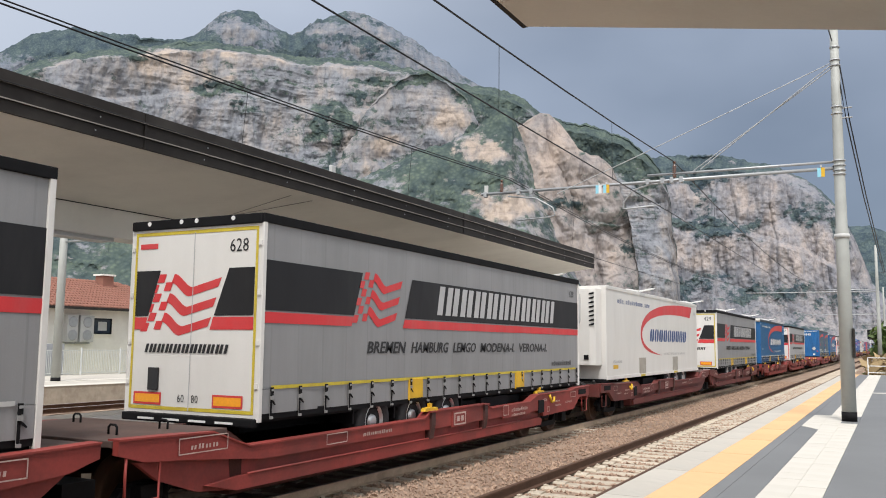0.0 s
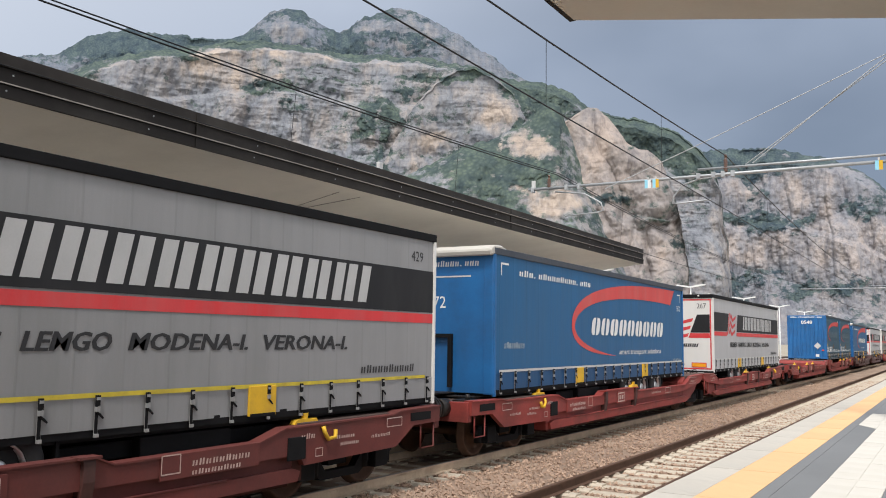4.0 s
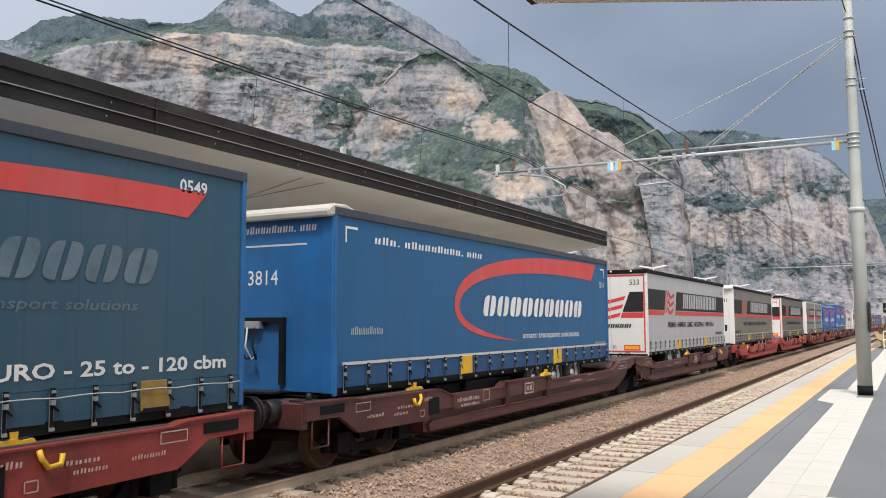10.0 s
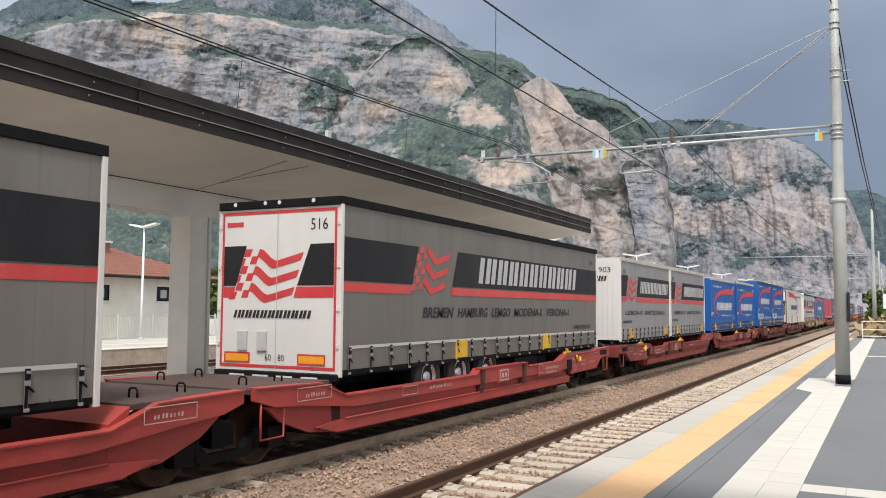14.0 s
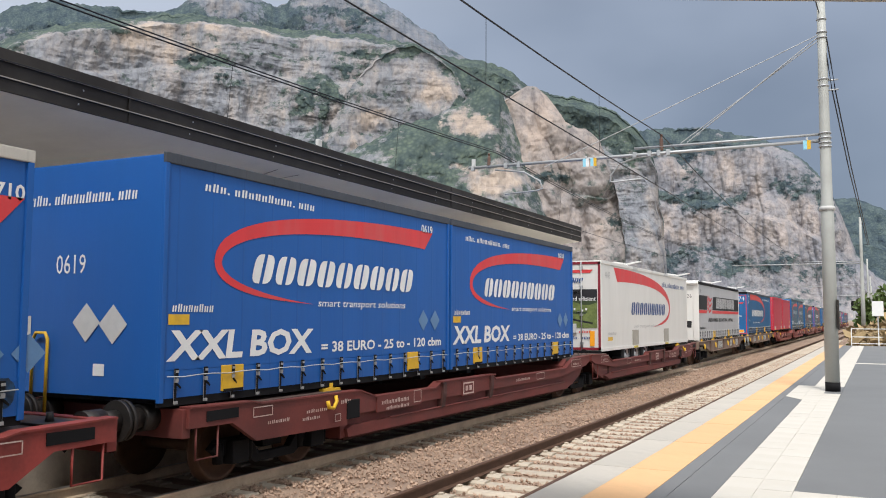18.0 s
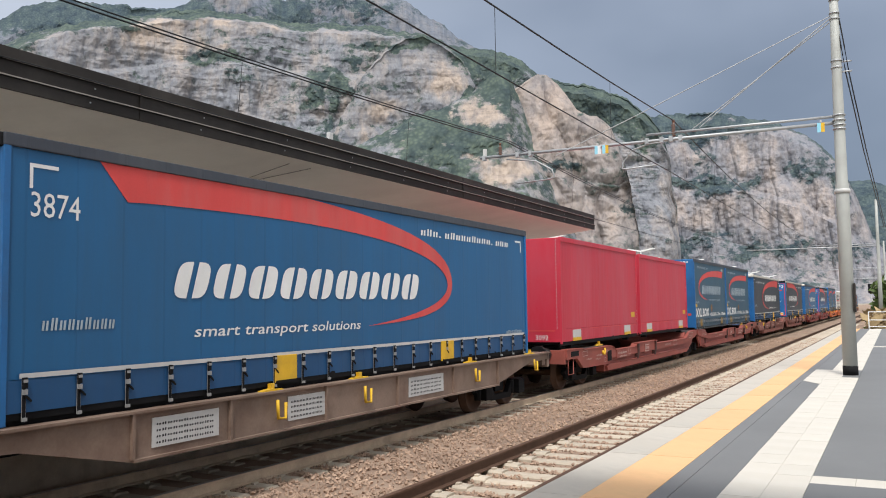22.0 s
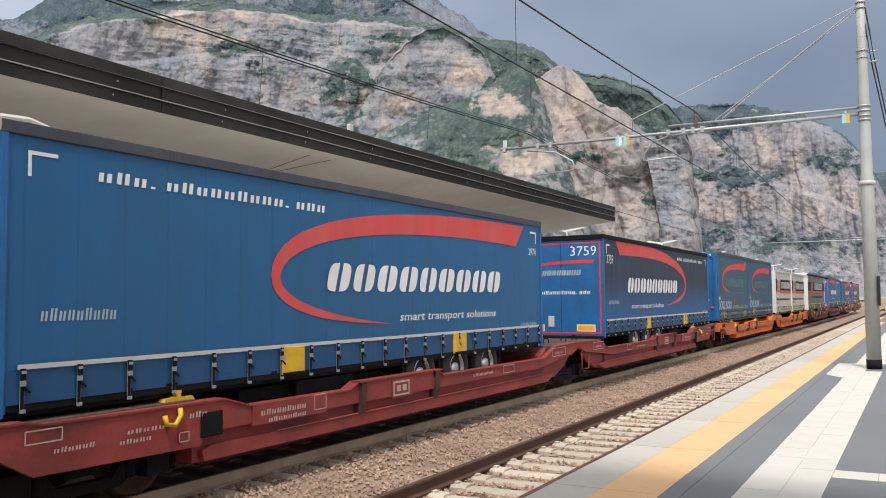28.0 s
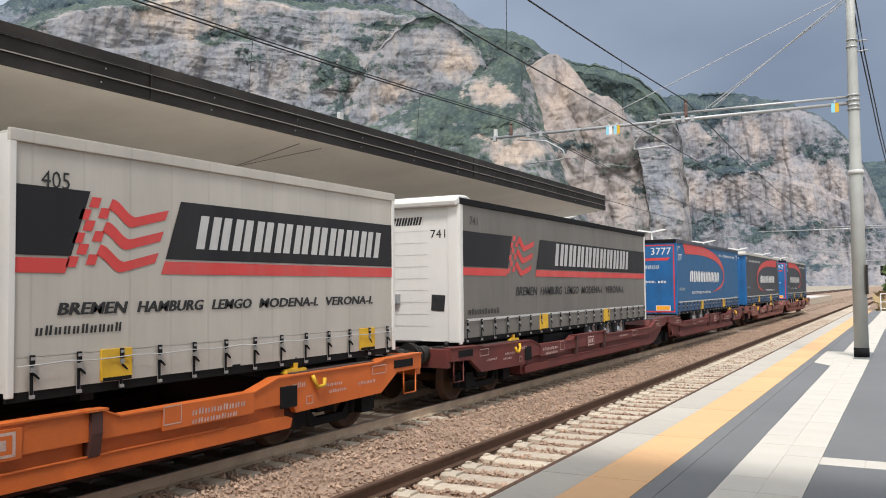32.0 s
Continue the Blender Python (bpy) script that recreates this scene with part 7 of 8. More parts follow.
def pocket_wagon(off, paint, name, seed):
    t = carry(thing("pocket_wagon", f"{name} articulated pocket wagon with worn stencils", "freight wagon", G_W), off)
    for sgn in (1, -1):
        for sx in (1, -1):
            bm = FB(); prism(bm, [(sgn * u, z) for u, z in POCKET_TOP + POCKET_LOW], min(sx * 1.36, sx * 1.45), max(sx * 1.36, sx * 1.45), "x")
            # far side gets the dark inside colour, with the pocket's shade painted in
            near = paint if sx > 0 else DIRT_SHADE
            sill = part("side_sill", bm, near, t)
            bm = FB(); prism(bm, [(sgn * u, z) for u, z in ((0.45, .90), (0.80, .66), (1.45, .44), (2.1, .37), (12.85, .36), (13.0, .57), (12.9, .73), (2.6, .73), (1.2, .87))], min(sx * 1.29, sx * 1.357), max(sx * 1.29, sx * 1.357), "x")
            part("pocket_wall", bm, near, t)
            # flange along the top edge
            for (u0, z0), (u1, z1) in zip(POCKET_TOP, POCKET_TOP[1:]):
                bm = FB(); prism(bm, [(sgn * u0, z0 - .004), (sgn * u1, z1 - .004), (sgn * u1, z1 + .018), (sgn * u0, z0 + .018)], min(sx * 1.28, sx * 1.472), max(sx * 1.28, sx * 1.472), "x"); part("top_flange", bm, paint, sill)
            bm = FB(); tube(bm, [(sx * 1.425, sgn * 2.3, .56), (sx * 1.425, sgn * 11.6, .555)], 0.016, 6); part("brake_pipe", bm, paint, t)
            bm = FB(); prism(bm, [(sgn * u, z) for u, z in ((1.55, .50), (2.15, .55), (12.8, .55), (12.95, .50), (12.9, .37), (2.1, .37))], min(sx * 1.352, sx * 1.425), max(sx * 1.352, sx * 1.425), "x"); part("lower_chord", bm, near, t)
            for u in (7.32, 9.62):
                bm = FB(); prism(bm, [(sx * 1.36, .50), (sx * 1.46, .56), (sx * 1.50, .80), (sx * 1.50, 1.0), (sx * 1.475, 1.05), (sx * 1.34, 1.05)], min(sgn * (u - .07), sgn * (u + .07)), max(sgn * (u - .07), sgn * (u + .07)), "y"); br = part("spigot_bracket", bm, GRIMY_W, t, "grease-blackened spigot bracket")
                bm = FB(); box(bm, min(sx * 1.36, sx * 1.52), max(sx * 1.36, sx * 1.52), min(sgn * (u - .13), sgn * (u + .13)), max(sgn * (u - .13), sgn * (u + .13)), 1.03, 1.055); part("cap_plate", bm, near, br)
                if (seed % 2 == 0 and u < 8) or seed == 3:
                    spigot(t, sgn * u, sx * 1.40, 1.05)
            for u in (13.2,):
                spigot(t, sgn * u, sx * 1.25, 1.15 if u < 5 else 1.10)
            bm = FB(); box(bm, min(sx * 1.44, sx * 1.475), max(sx * 1.44, sx * 1.475), min(sgn * 12.65, sgn * 13.0), max(sgn * 12.65, sgn * 13.0), 0.66, 0.96, 0.01); part("control_box", bm, DARK, t, "dark brake control box")
            bm = FB(); box(bm, min(sx * 1.44, sx * 1.462), max(sx * 1.44, sx * 1.462), min(sgn * 15.6, sgn * 16.2), max(sgn * 15.6, sgn * 16.2), 0.96, 1.09); part("card_holder", bm, DARK, t)
        def yy(a, b):
            return (min(sgn * a, sgn * b), max(sgn * a, sgn * b))
        bm = FB(); box(bm, -1.29, 1.29, *yy(2.1, 12.85), 0.30, 0.37); part("pocket_floor", bm, DIRT_SHADE, t)
        bm = FB(); box(bm, -1.36, 1.36, *yy(13.0, 16.5), 1.02, 1.12, 0.01); part("end_deck", bm, DECK, t)
        bm = FB(); box(bm, -1.36, 1.36, *yy(0.10, 1.95), 1.10, 1.175, 0.01); part("deck_plate", bm, DECK, t)
        # the folded hitch that lies on the end deck: black plates one over another, pads with a knob, yellow catches
        for u0, u1, x0, x1, z, tilt in ((13.5, 15.6, -1.05, 0.95, 1.125, .03), (13.9, 15.0, -0.70, 0.75, 1.165, -.04), (14.4, 16.1, -0.45, 0.40, 1.20, .02)):
            bm = FB(); prism(bm, [(sgn * u0, z), (sgn * u1, z + tilt), (sgn * u1, z + tilt + .025), (sgn * u0, z + .025)], x0, x1, "x"); part("hitch_plate", bm, GREASY, t, "black greasy folded hitch plate")
        for sx in (1, -1):
            bm = FB(); box(bm, sx * 1.05 - .22, sx * 1.05 + .22, *yy(15.75, 16.15), 1.122, 1.15, 0.008); cyl(bm, (sx * 1.05, sgn * 15.95, 1.14), (sx * 1.05, sgn * 15.95, 1.25), .05, 10, .035); part("corner_pad", bm, GREASY, t, "dark support pad with a knob")
            bm = FB(); tube(bm, [(sx * 1.475, sgn * 13.35, 1.06), (sx * 1.50, sgn * 13.36, .98), (sx * 1.50, sgn * 13.44, .88), (sx * 1.51, sgn * 13.58, .90), (sx * 1.50, sgn * 13.60, 1.0)], .030, 8); part("side_hook", bm, YELLOW, t, "yellow hook on the side sill")
        bm = FB(); prism(bm, [(sgn * 1.95, 1.15), (sgn * 2.25, .98), (sgn * 2.25, .40), (sgn * 2.05, .40)], -1.36, 1.36, "x"); part("pocket_bulkhead", bm, DIRT_SHADE if sgn > 0 else paint, t)
        bm = FB(); box(bm, -1.36, 1.36, *yy(12.85, 13.05), 0.36, 1.04); part("pocket_bulkhead", bm, DIRT_SHADE if sgn > 0 else paint, t)
        bm = FB(); box(bm, -1.40, 1.40, *yy(16.42, 16.56), 0.78, 1.14, 0.01); hs = part("headstock", bm, paint, t)
        for sx in (1, -1):
            bm = FB(); cyl(bm, (sx * .875, sgn * 16.5, 1.03), (sx * .875, sgn * 16.78, 1.03), .17, 16); cyl(bm, (sx * .875, sgn * 16.78, 1.03), (sx * .875, sgn * 17.0, 1.03), .135, 16); cyl(bm, (sx * .875, sgn * 17.0, 1.03), (sx * .875, sgn * 17.05, 1.03), .25, 18)
            part("buffer", bm, GREASY, hs, "dark greasy round buffer")
            bm = FB(); tube(bm, [(sx * 1.42, sgn * 16.35, .92), (sx * 1.42, sgn * 16.35, .50), (sx * 1.42, sgn * 15.95, .50), (sx * 1.42, sgn * 15.95, .92)], .016, 6); part("foot_step", bm, paint, hs)
            if sgn > 0:
                bm = FB(); tube(bm, [(sx * 1.43, sgn * 0.25, 1.0), (sx * 1.43, sgn * 0.25, .48), (sx * 1.43, sgn * 0.75, .48), (sx * 1.43, sgn * 0.75, 1.0), (sx * 1.43, sgn * 0.25, 1.0)], .018, 6); part("foot_step", bm, paint, t, "rectangular step frame")
            for u in (0.6, 1.4):
                bm = FB(); tube(bm, [(sx * .8 - .07, sgn * u, 1.17), (sx * .8 - .07, sgn * u, 1.26), (sx * .8 - .04, sgn * u, 1.29), (sx * .8 + .04, sgn * u, 1.29), (sx * .8 + .07, sgn * u, 1.26), (sx * .8 + .07, sgn * u, 1.17)], .014, 6); part("lashing_loop", bm, DARK, t)
        for u, w_, z0, z1 in ((10.55, 1.55, .68, .945), (8.13, 0.64, .69, .99)):
            bm = FB(); box(bm, 1.44, 1.471, *yy(u, u + w_), z0, z1, 0.004); part("number_panel", bm, paint, t, "raised panel with painted marks")
        bm = FB(); tube(bm, [(-.02, sgn * 16.6, .95), (0, sgn * 16.9, .80), (.02, sgn * 17.1, .92)], .04, 8); part("coupling", bm, DARK, hs)
        bm = FB(); tube(bm, [(-.3, sgn * 16.6, .85), (-.32, sgn * 16.85, .55), (-.3, sgn * 17.1, .80)], .022, 6); part("brake_hose", bm, DARK, hs)
        bogie(t, sgn * 14.3)
        side_marks(t, 1.474, sgn, paint, seed + sgn)
    bm = FB(); cyl(bm, (0, 0, .60), (0, 0, 1.10), .35, 18); part("pivot", bm, DARK, t)
    bogie(t, 0.0)
    return t


def flat_wagon(off, paint, name, seed):
    t = carry(thing("flat_wagon", f"{name} flat wagon with rust streaks and yellow fittings", "freight wagon", G_W), off)
    for sgn in (1, -1):
        def yy(a, b):
            return (min(sgn * a, sgn * b), max(sgn * a, sgn * b))
        for sx in (1, -1):
            bm = FB(); prism(bm, [(sgn * u, z) for u, z in ((0.35, 1.16), (16.5, 1.16), (16.5, 1.00), (15.2, .96), (13.4, .62), (3.4, .60), (2.0, .92), (0.35, 1.0))], min(sx * 1.31, sx * 1.36), max(sx * 1.31, sx * 1.36), "x"); s_ = part("side_sill", bm, paint, t)
            for z in (1.14, 0.60):
                u0, u1 = (0.35, 16.5) if z > 1 else (3.4, 13.4)
                bm = FB(); box(bm, min(sx * 1.24, sx * 1.42), max(sx * 1.24, sx * 1.42), *yy(u0, u1), z, z + 0.03); part("top_flange", bm, paint, s_)
            for u in (3.4, 5.0, 7.1, 9.2, 11.3, 13.4):
                bm = FB(); box(bm, min(sx * 1.355, sx * 1.41), max(sx * 1.355, sx * 1.41), *yy(u - 0.02, u + 0.02), 0.63, 1.14); part("stiffener", bm, paint, s_)
            for u in (1.3, 5.9, 8.1, 12.2, 15.4):
                spigot(t, sgn * u, sx * 1.30)
                bm = FB(); tube(bm, [(sx * 1.43, sgn * u, 1.05), (sx * 1.44, sgn * u, .80), (sx * 1.44, sgn * u + .16, .78), (sx * 1.43, sgn * u + .18, 1.0)], .024, 6); part("stake_loop", bm, YELLOW, t, "yellow stake holder")
            for u, w in ((3.7, 1.1), (6.2, 0.9), (9.6, 1.3)):
                bm = FB(); box(bm, min(sx * 1.362, sx * 1.374), max(sx * 1.362, sx * 1.374), *yy(u, u + w), 0.72, 1.06); pl = part("data_panel", bm, PALEGREY, t, "pale data panel with dark bars")
                if sx > 0:
                    sh = Sheet("x", 1.378)
                    a = min(sgn * u, sgn * (u + w))
                    for r in range(4):
                        code_bars(sh, "stencil", INK, a + 0.06, 0.76 + 0.07 * r, w - 0.14, 0.03, 11)
                    sh.done(pl)
            bm = FB(); tube(bm, [(sx * 1.40, sgn * 0.5, 1.1), (sx * 1.40, sgn * 0.5, .55), (sx * 1.40, sgn * 0.95, .55), (sx * 1.40, sgn * 0.95, 1.1)], .02, 6); part("foot_step", bm, STEEL, t)
        bm = FB(); box(bm, -1.31, 1.31, *yy(0.4, 2.6), 1.08, 1.15); part("deck_plate", bm, DARK, t)
        bm = FB(); box(bm, -0.35, 0.35, *yy(0.3, 16.4), 0.72, 1.10); part("centre_sill", bm, DARK, t)
        for u in (4.5, 7.5, 10.5, 13.5, 16.2):
            bm = FB(); box(bm, -1.31, 1.31, *yy(u, u + 0.2), 0.85, 1.10); part("cross_member", bm, paint, t)
        bm = FB(); box(bm, -1.36, 1.36, *yy(16.42, 16.56), 0.80, 1.16, 0.01); hs = part("headstock", bm, paint, t)
        for sx in (1, -1):
            bm = FB(); cyl(bm, (sx * .875, sgn * 16.5, 1.03), (sx * .875, sgn * 17.0, 1.03), .11, 14); cyl(bm, (sx * .875, sgn * 17.0, 1.03), (sx * .875, sgn * 17.05, 1.03), .25, 18); part("buffer", bm, DARK, hs, "dark round buffer")
        bogie(t, sgn * 14.3)
    bogie(t, 0.0)
    return t


# wagons, two loads on each
PITCH, FIRST = 34.13, 6.65
PAINTS = {0: (RED_W, "red"), 1: (BROWN_W, "dull brown-red"), 2: (RED_W, "red"), 3: (RED_W, "red"), 4: (DARK_W, "dark brown-red"), 5: (FRESH_W, "bright red"), 6: (RED_W, "red"), 7: (BROWN_W, "dull brown-red"), 8: (BEIGE_W, "rusty beige"),
          9: (FADED_W, "faded red"), 10: (PINK_W, "dusty brown-red"), 11: (RED_W, "red"), 12: (ORANGE_W, "orange"), 13: (BROWN_W, "dull brown-red"), 14: (PINK_W, "dusty brown-red")}
for k, (paint, nm) in PAINTS.items():
    (flat_wagon if k == 8 else pocket_wagon)(FIRST + PITCH * k, paint, nm, k)

# loads from the head of what is seen to the tail
tt_trailer(-7.6, "", True, GREY_T)
tt_trailer(9.30, "628", True, GREY_T, OLIVE_Y, boxes=1)
reefer(25.45, "4064", False)
tt_trailer(43.85, "429", True, GREY_T, OLIVE_Y)
pan_trailer(59.6, "3872", False)
tt_trailer(77.28, "267", True, GREY_C)
for i, (n, num, style) in enumerate(((109.82, "0548", "petrol"), (117.72, "0549", "petrol"))):
    swap_box(n, num, style, i == 0)
pan_trailer(127.55, "3814", False)
tt_trailer(145.38, "533", True, GREY_C)
tt_trailer(161.47, "641", False, GREY_D, faded=True)
tt_trailer(179.64, "516", True, SOOTY, faded=True)
swap_box(195.7, "903", "lisboa", True, 7.05, 1.30, 4.02)
swap_box(202.95, "904", "lisboa", False, 7.05, 1.30, 4.02)
swap_box(211.68, "0709", "plain", True, 7.42, 1.28, 3.93)
swap_box(219.72, "0710", "plain", False, 7.15, 1.28, 3.98)
swap_box(228.72, "0619", "blue", True)
swap_box(236.62, "0618", "blue", False)
reefer(247.35, "4045", True)
tt_trailer(263.75, "926", False, GREY_C, wheels=False)
pan_trailer(281.54, "3874", True, BLUE_T, wheels=False)
swap_box(297.42, "3092", "red", True, 7.45, 1.35, 4.12)
swap_box(305.25, "3093", "red", False, 7.45, 1.35, 4.05)
swap_box(314.45, "559", "petrol", True)
swap_box(322.36, "558", "petrol", False)
pan_trailer(332.25, "3643", False, SLATE)
pan_trailer(350.15, "3670", True, SLATE)
pan_trailer(366.6, "3974", False, BLUE_T)
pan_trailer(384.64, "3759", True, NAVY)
swap_box(400.2, "0516", "faded", True)
swap_box(408.0, "0517", "faded", False)
swap_box(417.32, "406", "tt", True, 7.15, 1.30, 3.92)
swap_box(424.95, "405", "tt", False, 7.15, 1.30, 3.92)
tt_trailer(434.58, "741", False, SOOTY, faded=True)
pan_trailer(452.6, "3777", True, BLUE_T)
pan_trailer(468.6, "3661", False, SLATE)
pan_trailer(486.5, "3662", True, SLATE)


# ---- yard behind the tracks ----
def lamp_post(x, y, h, label="white lamp post with two wing-shaped heads on the platform", base=0.55):
    t = thing("lamp_post", label, "street lamp", "platform lamps", at=(x, y, base))
    bm = FB(); lathe(bm, [(0, .085), (h * .35, .07), (h, .045)], 12, "z"); part("pole", bm, PALEWHITE, t)
    bm = FB(); lathe(bm, [(0, .14), (.05, .14), (.10, .09)], 12, "z"); part("foot", bm, PALEGREY, t)
    for s in (-1, 1):
        bm = FB()
        prism(bm, [(s * .04, -.03), (s * .95, .14), (s * 1.02, .20), (s * .90, .22), (s * .04, .08)], -.16, .16, "y")
        a = part("lamp_head", bm, PALEWHITE, t, "white wing-shaped lamp head", at=(0, 0, h))
    return t


PALEWHITE = mat("white_lacquer", (0.70, 0.71, 0.70), 0.4, 0, 0.05, 4, 0.02, 40)
for y in (41.4, 60.0, 77.5, 95.0, 112.5, 130.0):
    lamp_post(-15.8, y, 5.55 if y > 50 else 5.2)
for y in (14.3, 32.5, 50.7, 69.0, 87.0):
    lamp_post(-34.9, y, 5.9)
for x, y, h in ((-38.5, 44.0, 6.2), (-44, 70, 6.5), (-47, 36, 6.0), (-50, 92, 7)):
    t = thing("street_lamp", "thin grey street lamp with one flat head in the yard", "street lamp", "yard lamps", at=(x, y, -0.6))
    bm = FB(); lathe(bm, [(0, .08), (h, .045)], 10, "z"); part("pole", bm, STEEL, t)
    bm = FB(); box(bm, -.1, .9, -.12, .12, h, h + .10, 0.02); part("lamp_head", bm, STEEL, t)
for x, y in ((-31.0, 24.2), (-38.0, 77.0), (-31.0, 128.0)):
    t = thing("catenary_mast", "grey tubular mast on the far platform", "catenary mast", "overhead line masts", at=(x, y, 0.5))
    bm = FB(); lathe(bm, [(0, .19), (9.0, .14)], 16, "z"); part("pole", bm, MASTC, t)
    bm = FB(); lathe(bm, [(0, .196), (.2, .196)], 16, "z"); part("base_band", bm, DARK, t)
    bm = FB(); tube(bm, [(0.1, 0, 5.9), (4.2, 0, 5.9)], .04, 8); part("cantilever_tube", bm, STEEL, t)
    bm = FB(); tube(bm, [(0.1, 0, 7.2), (4.0, 0, 6.0)], .02, 8); part("stay", bm, STEEL, t)
for x, z, s in ((-26.9, 6.42, 0.35),):
    wire("contact_wire", sagged(x, -20, 24, z, z, s) + sagged(x, 24, 77, z, z, s)[1:] + sagged(x, 77, 130, z, z, s)[1:], 0.012, "dark overhead wire beyond the island platform")

# pale mesh fence behind the far platform
fence = thing("mesh_fence", "pale metal mesh fence with square posts behind the far platform", "fence", at=(-35.6, 0, 0.55))


def fence_infill():
    bm = FB()
    for i in range(24):
        y = 0.05 + 2.3 * i / 23
        box(bm, -.006, .006, y - .007, y + .007, 0.10, 1.20)
    return bm


f_fill = shared("mesh_infill", fence_infill, FENCE)
f_rail = shared("rail", lambda: box(FB(), -.014, .014, 0.03, 2.37, -.016, .016), FENCE)
f_post = shared("fence_post", lambda: box(FB(), -.035, .035, -.035, .035, -.02, 1.32, 0.006), FENCE)
for i in range(44):
    y = 10 + 2.4 * i
    tagged(part("mesh_infill", f_fill, FENCE, fence, at=(0, y, 0)), kind="stuff")
    part("fence_post", f_post, FENCE, fence, at=(0, y, 0))
    for z in (0.10, 1.21):
        part("rail", f_rail, FENCE, fence, at=(0, y, z))
bm = FB(); box(bm, -36.9, -36.6, 36.5, 110, -0.62, 1.55, 0.02)
solid("yard_wall", bm, PLASTER, "low pale grey boundary wall behind the fence", "wall", kind="structure")
bm = FB(); box(bm, -39.9, -37.0, 5, 36, -0.6, 0.35); solid("grass_verge", bm, GRASS, "strip of dry grass along the fence", "grass", kind="structure")

# white service house with a tiled hip roof
house = thing("service_house", "single-storey white house with terracotta hip roof and dark windows", "house", at=(-40, 0, 0))
HY0, HY1, HD = 26.2, 42.4, 9.0
wins = ((28.8, 30.1), (33.5, 34.8), (38.4, 39.6))
edges = [HY0] + [v for w in sorted(wins) for v in w] + [HY1]
walls = [(-.30, 0, HY0, HY1, -0.6, 2.60), (-.30, 0, HY0, HY1, 3.50, 4.10)] + [(-.30, 0, a, b, 2.60, 3.50) for a, b in zip(edges[0::2], edges[1::2])]
walls += [(-HD, -.30, HY0, HY0 + .3, -0.6, 4.10), (-HD, -.30, HY1 - .3, HY1, -0.6, 4.10), (-HD - .3, -HD, HY0, HY1, -0.6, 4.10)]
for w in walls:
    part("wall", box(FB(), *w), PLASTER, house, "off-white rendered wall")
for a, b in wins:
    bm = FB()
    for y0, y1, z0, z1 in ((a, b, 2.60, 2.68), (a, b, 3.42, 3.50), (a, a + .08, 2.68, 3.42), (b - .08, b, 2.68, 3.42)):
        box(bm, -.10, -.02, y0, y1, z0, z1)
    wf = part("window", bm, DARK, house, "small window with a black frame")
    bm = FB(); box(bm, -.08, -.05, a + .08, b - .08, 2.68, 3.42); part("pane", bm, GLASS_D, wf)
    bm = FB(); box(bm, -.05, .10, a - .08, b + .08, 2.54, 2.60); part("sill", bm, PLASTER, wf)
    bm = FB(); box(bm, -.05, -.03, a + .35, b - .35, 2.80, 3.30); part("blind", bm, PALEGREY, wf)
bm = FB()
e0, e1, xa, xb = HY0 - .9, HY1 + .9, .9, -HD - .9
v = [bm.verts.new(c) for c in ((xa, e0, 4.05), (xa, e1, 4.05), (xb, e1, 4.05), (xb, e0, 4.05), (-HD / 2, e0 + 4.8, 5.95), (-HD / 2, e1 - 4.8, 5.95), (xa, e0, 3.98), (xa, e1, 3.98), (xb, e1, 3.98), (xb, e0, 3.98))]
for f in ((0, 1, 5, 4), (1, 2, 5), (2, 3, 4, 5), (3, 0, 4), (6, 9, 8, 7), (0, 6, 7, 1), (1, 7, 8, 2), (2, 8, 9, 3), (3, 9, 6, 0)):
    bm.faces.new([v[i] for i in f])
roof = part("roof", bm, ROOFT, house, "low terracotta tiled hip roof")
# tile courses on the slope that faces the tracks
def roof_tiles():
    bm = FB()
    n = 12
    for j in range(n):
        q = j / n
        x, z = xa - (HD / 2 + .9) * q, 4.06 + 1.9 * q
        inset = 4.8 * q
        y = e0 + inset
        while y < e1 - inset:
            cyl(bm, (x + .03, y, z + .0), (x - .45, y, z + .165), .085, 6, .075)
            y += .23
    return bm
ob = part("roof_tiles", roof_tiles(), ROOFT, roof, "rows of rounded clay tiles"); ob["kind"] = "stuff"
bm = FB(); box(bm, xa - .02, xa + .10, e0, e1, 3.92, 4.06, 0.01); part("gutter", bm, FASCIA, house, "dark brown gutter")
bm = FB(); box(bm, -4.0, -3.3, 36.8, 37.6, 5.3, 6.25); ch = part("chimney", bm, ROOFT, house)
bm = FB(); box(bm, -4.1, -3.2, 36.7, 37.7, 6.25, 6.35); part("chimney_cap", bm, PLASTER, ch)
for y0, y1 in ((31.45, 32.15), (32.3, 33.2)):
    ac = thing("air_conditioner", "pale wall-mounted air conditioning unit with two round fans", "air conditioner", "air conditioners", at=(-40, 0, 0))
    bm = FB(); box(bm, 0.05, .42, y0, y1, 2.15, 3.62, 0.03); part("casing", bm, PALEGREY, ac)
    for z in (2.52, 3.24):
        bm = FB(); lathe(bm, [(.42, .29), (.44, .30), (.445, .25), (.43, .05)], 18, "x", (0, (y0 + y1) / 2, z)); part("fan_guard", bm, STEEL, ac)
    bm = FB(); box(bm, -.01, .12, y0, y1, 2.05, 2.15); part("bracket", bm, STEEL, ac)
CABGREY = mat("blue_grey_cabinet", (0.33, 0.34, 0.37), 0.5, 0, 0.1, 3, 0.03, 40)
cab = thing("equipment_cabinet", "grey metal cabinet with faint scribbles beside the house", "cabinet", at=(-38.9, 27.6, -0.2))
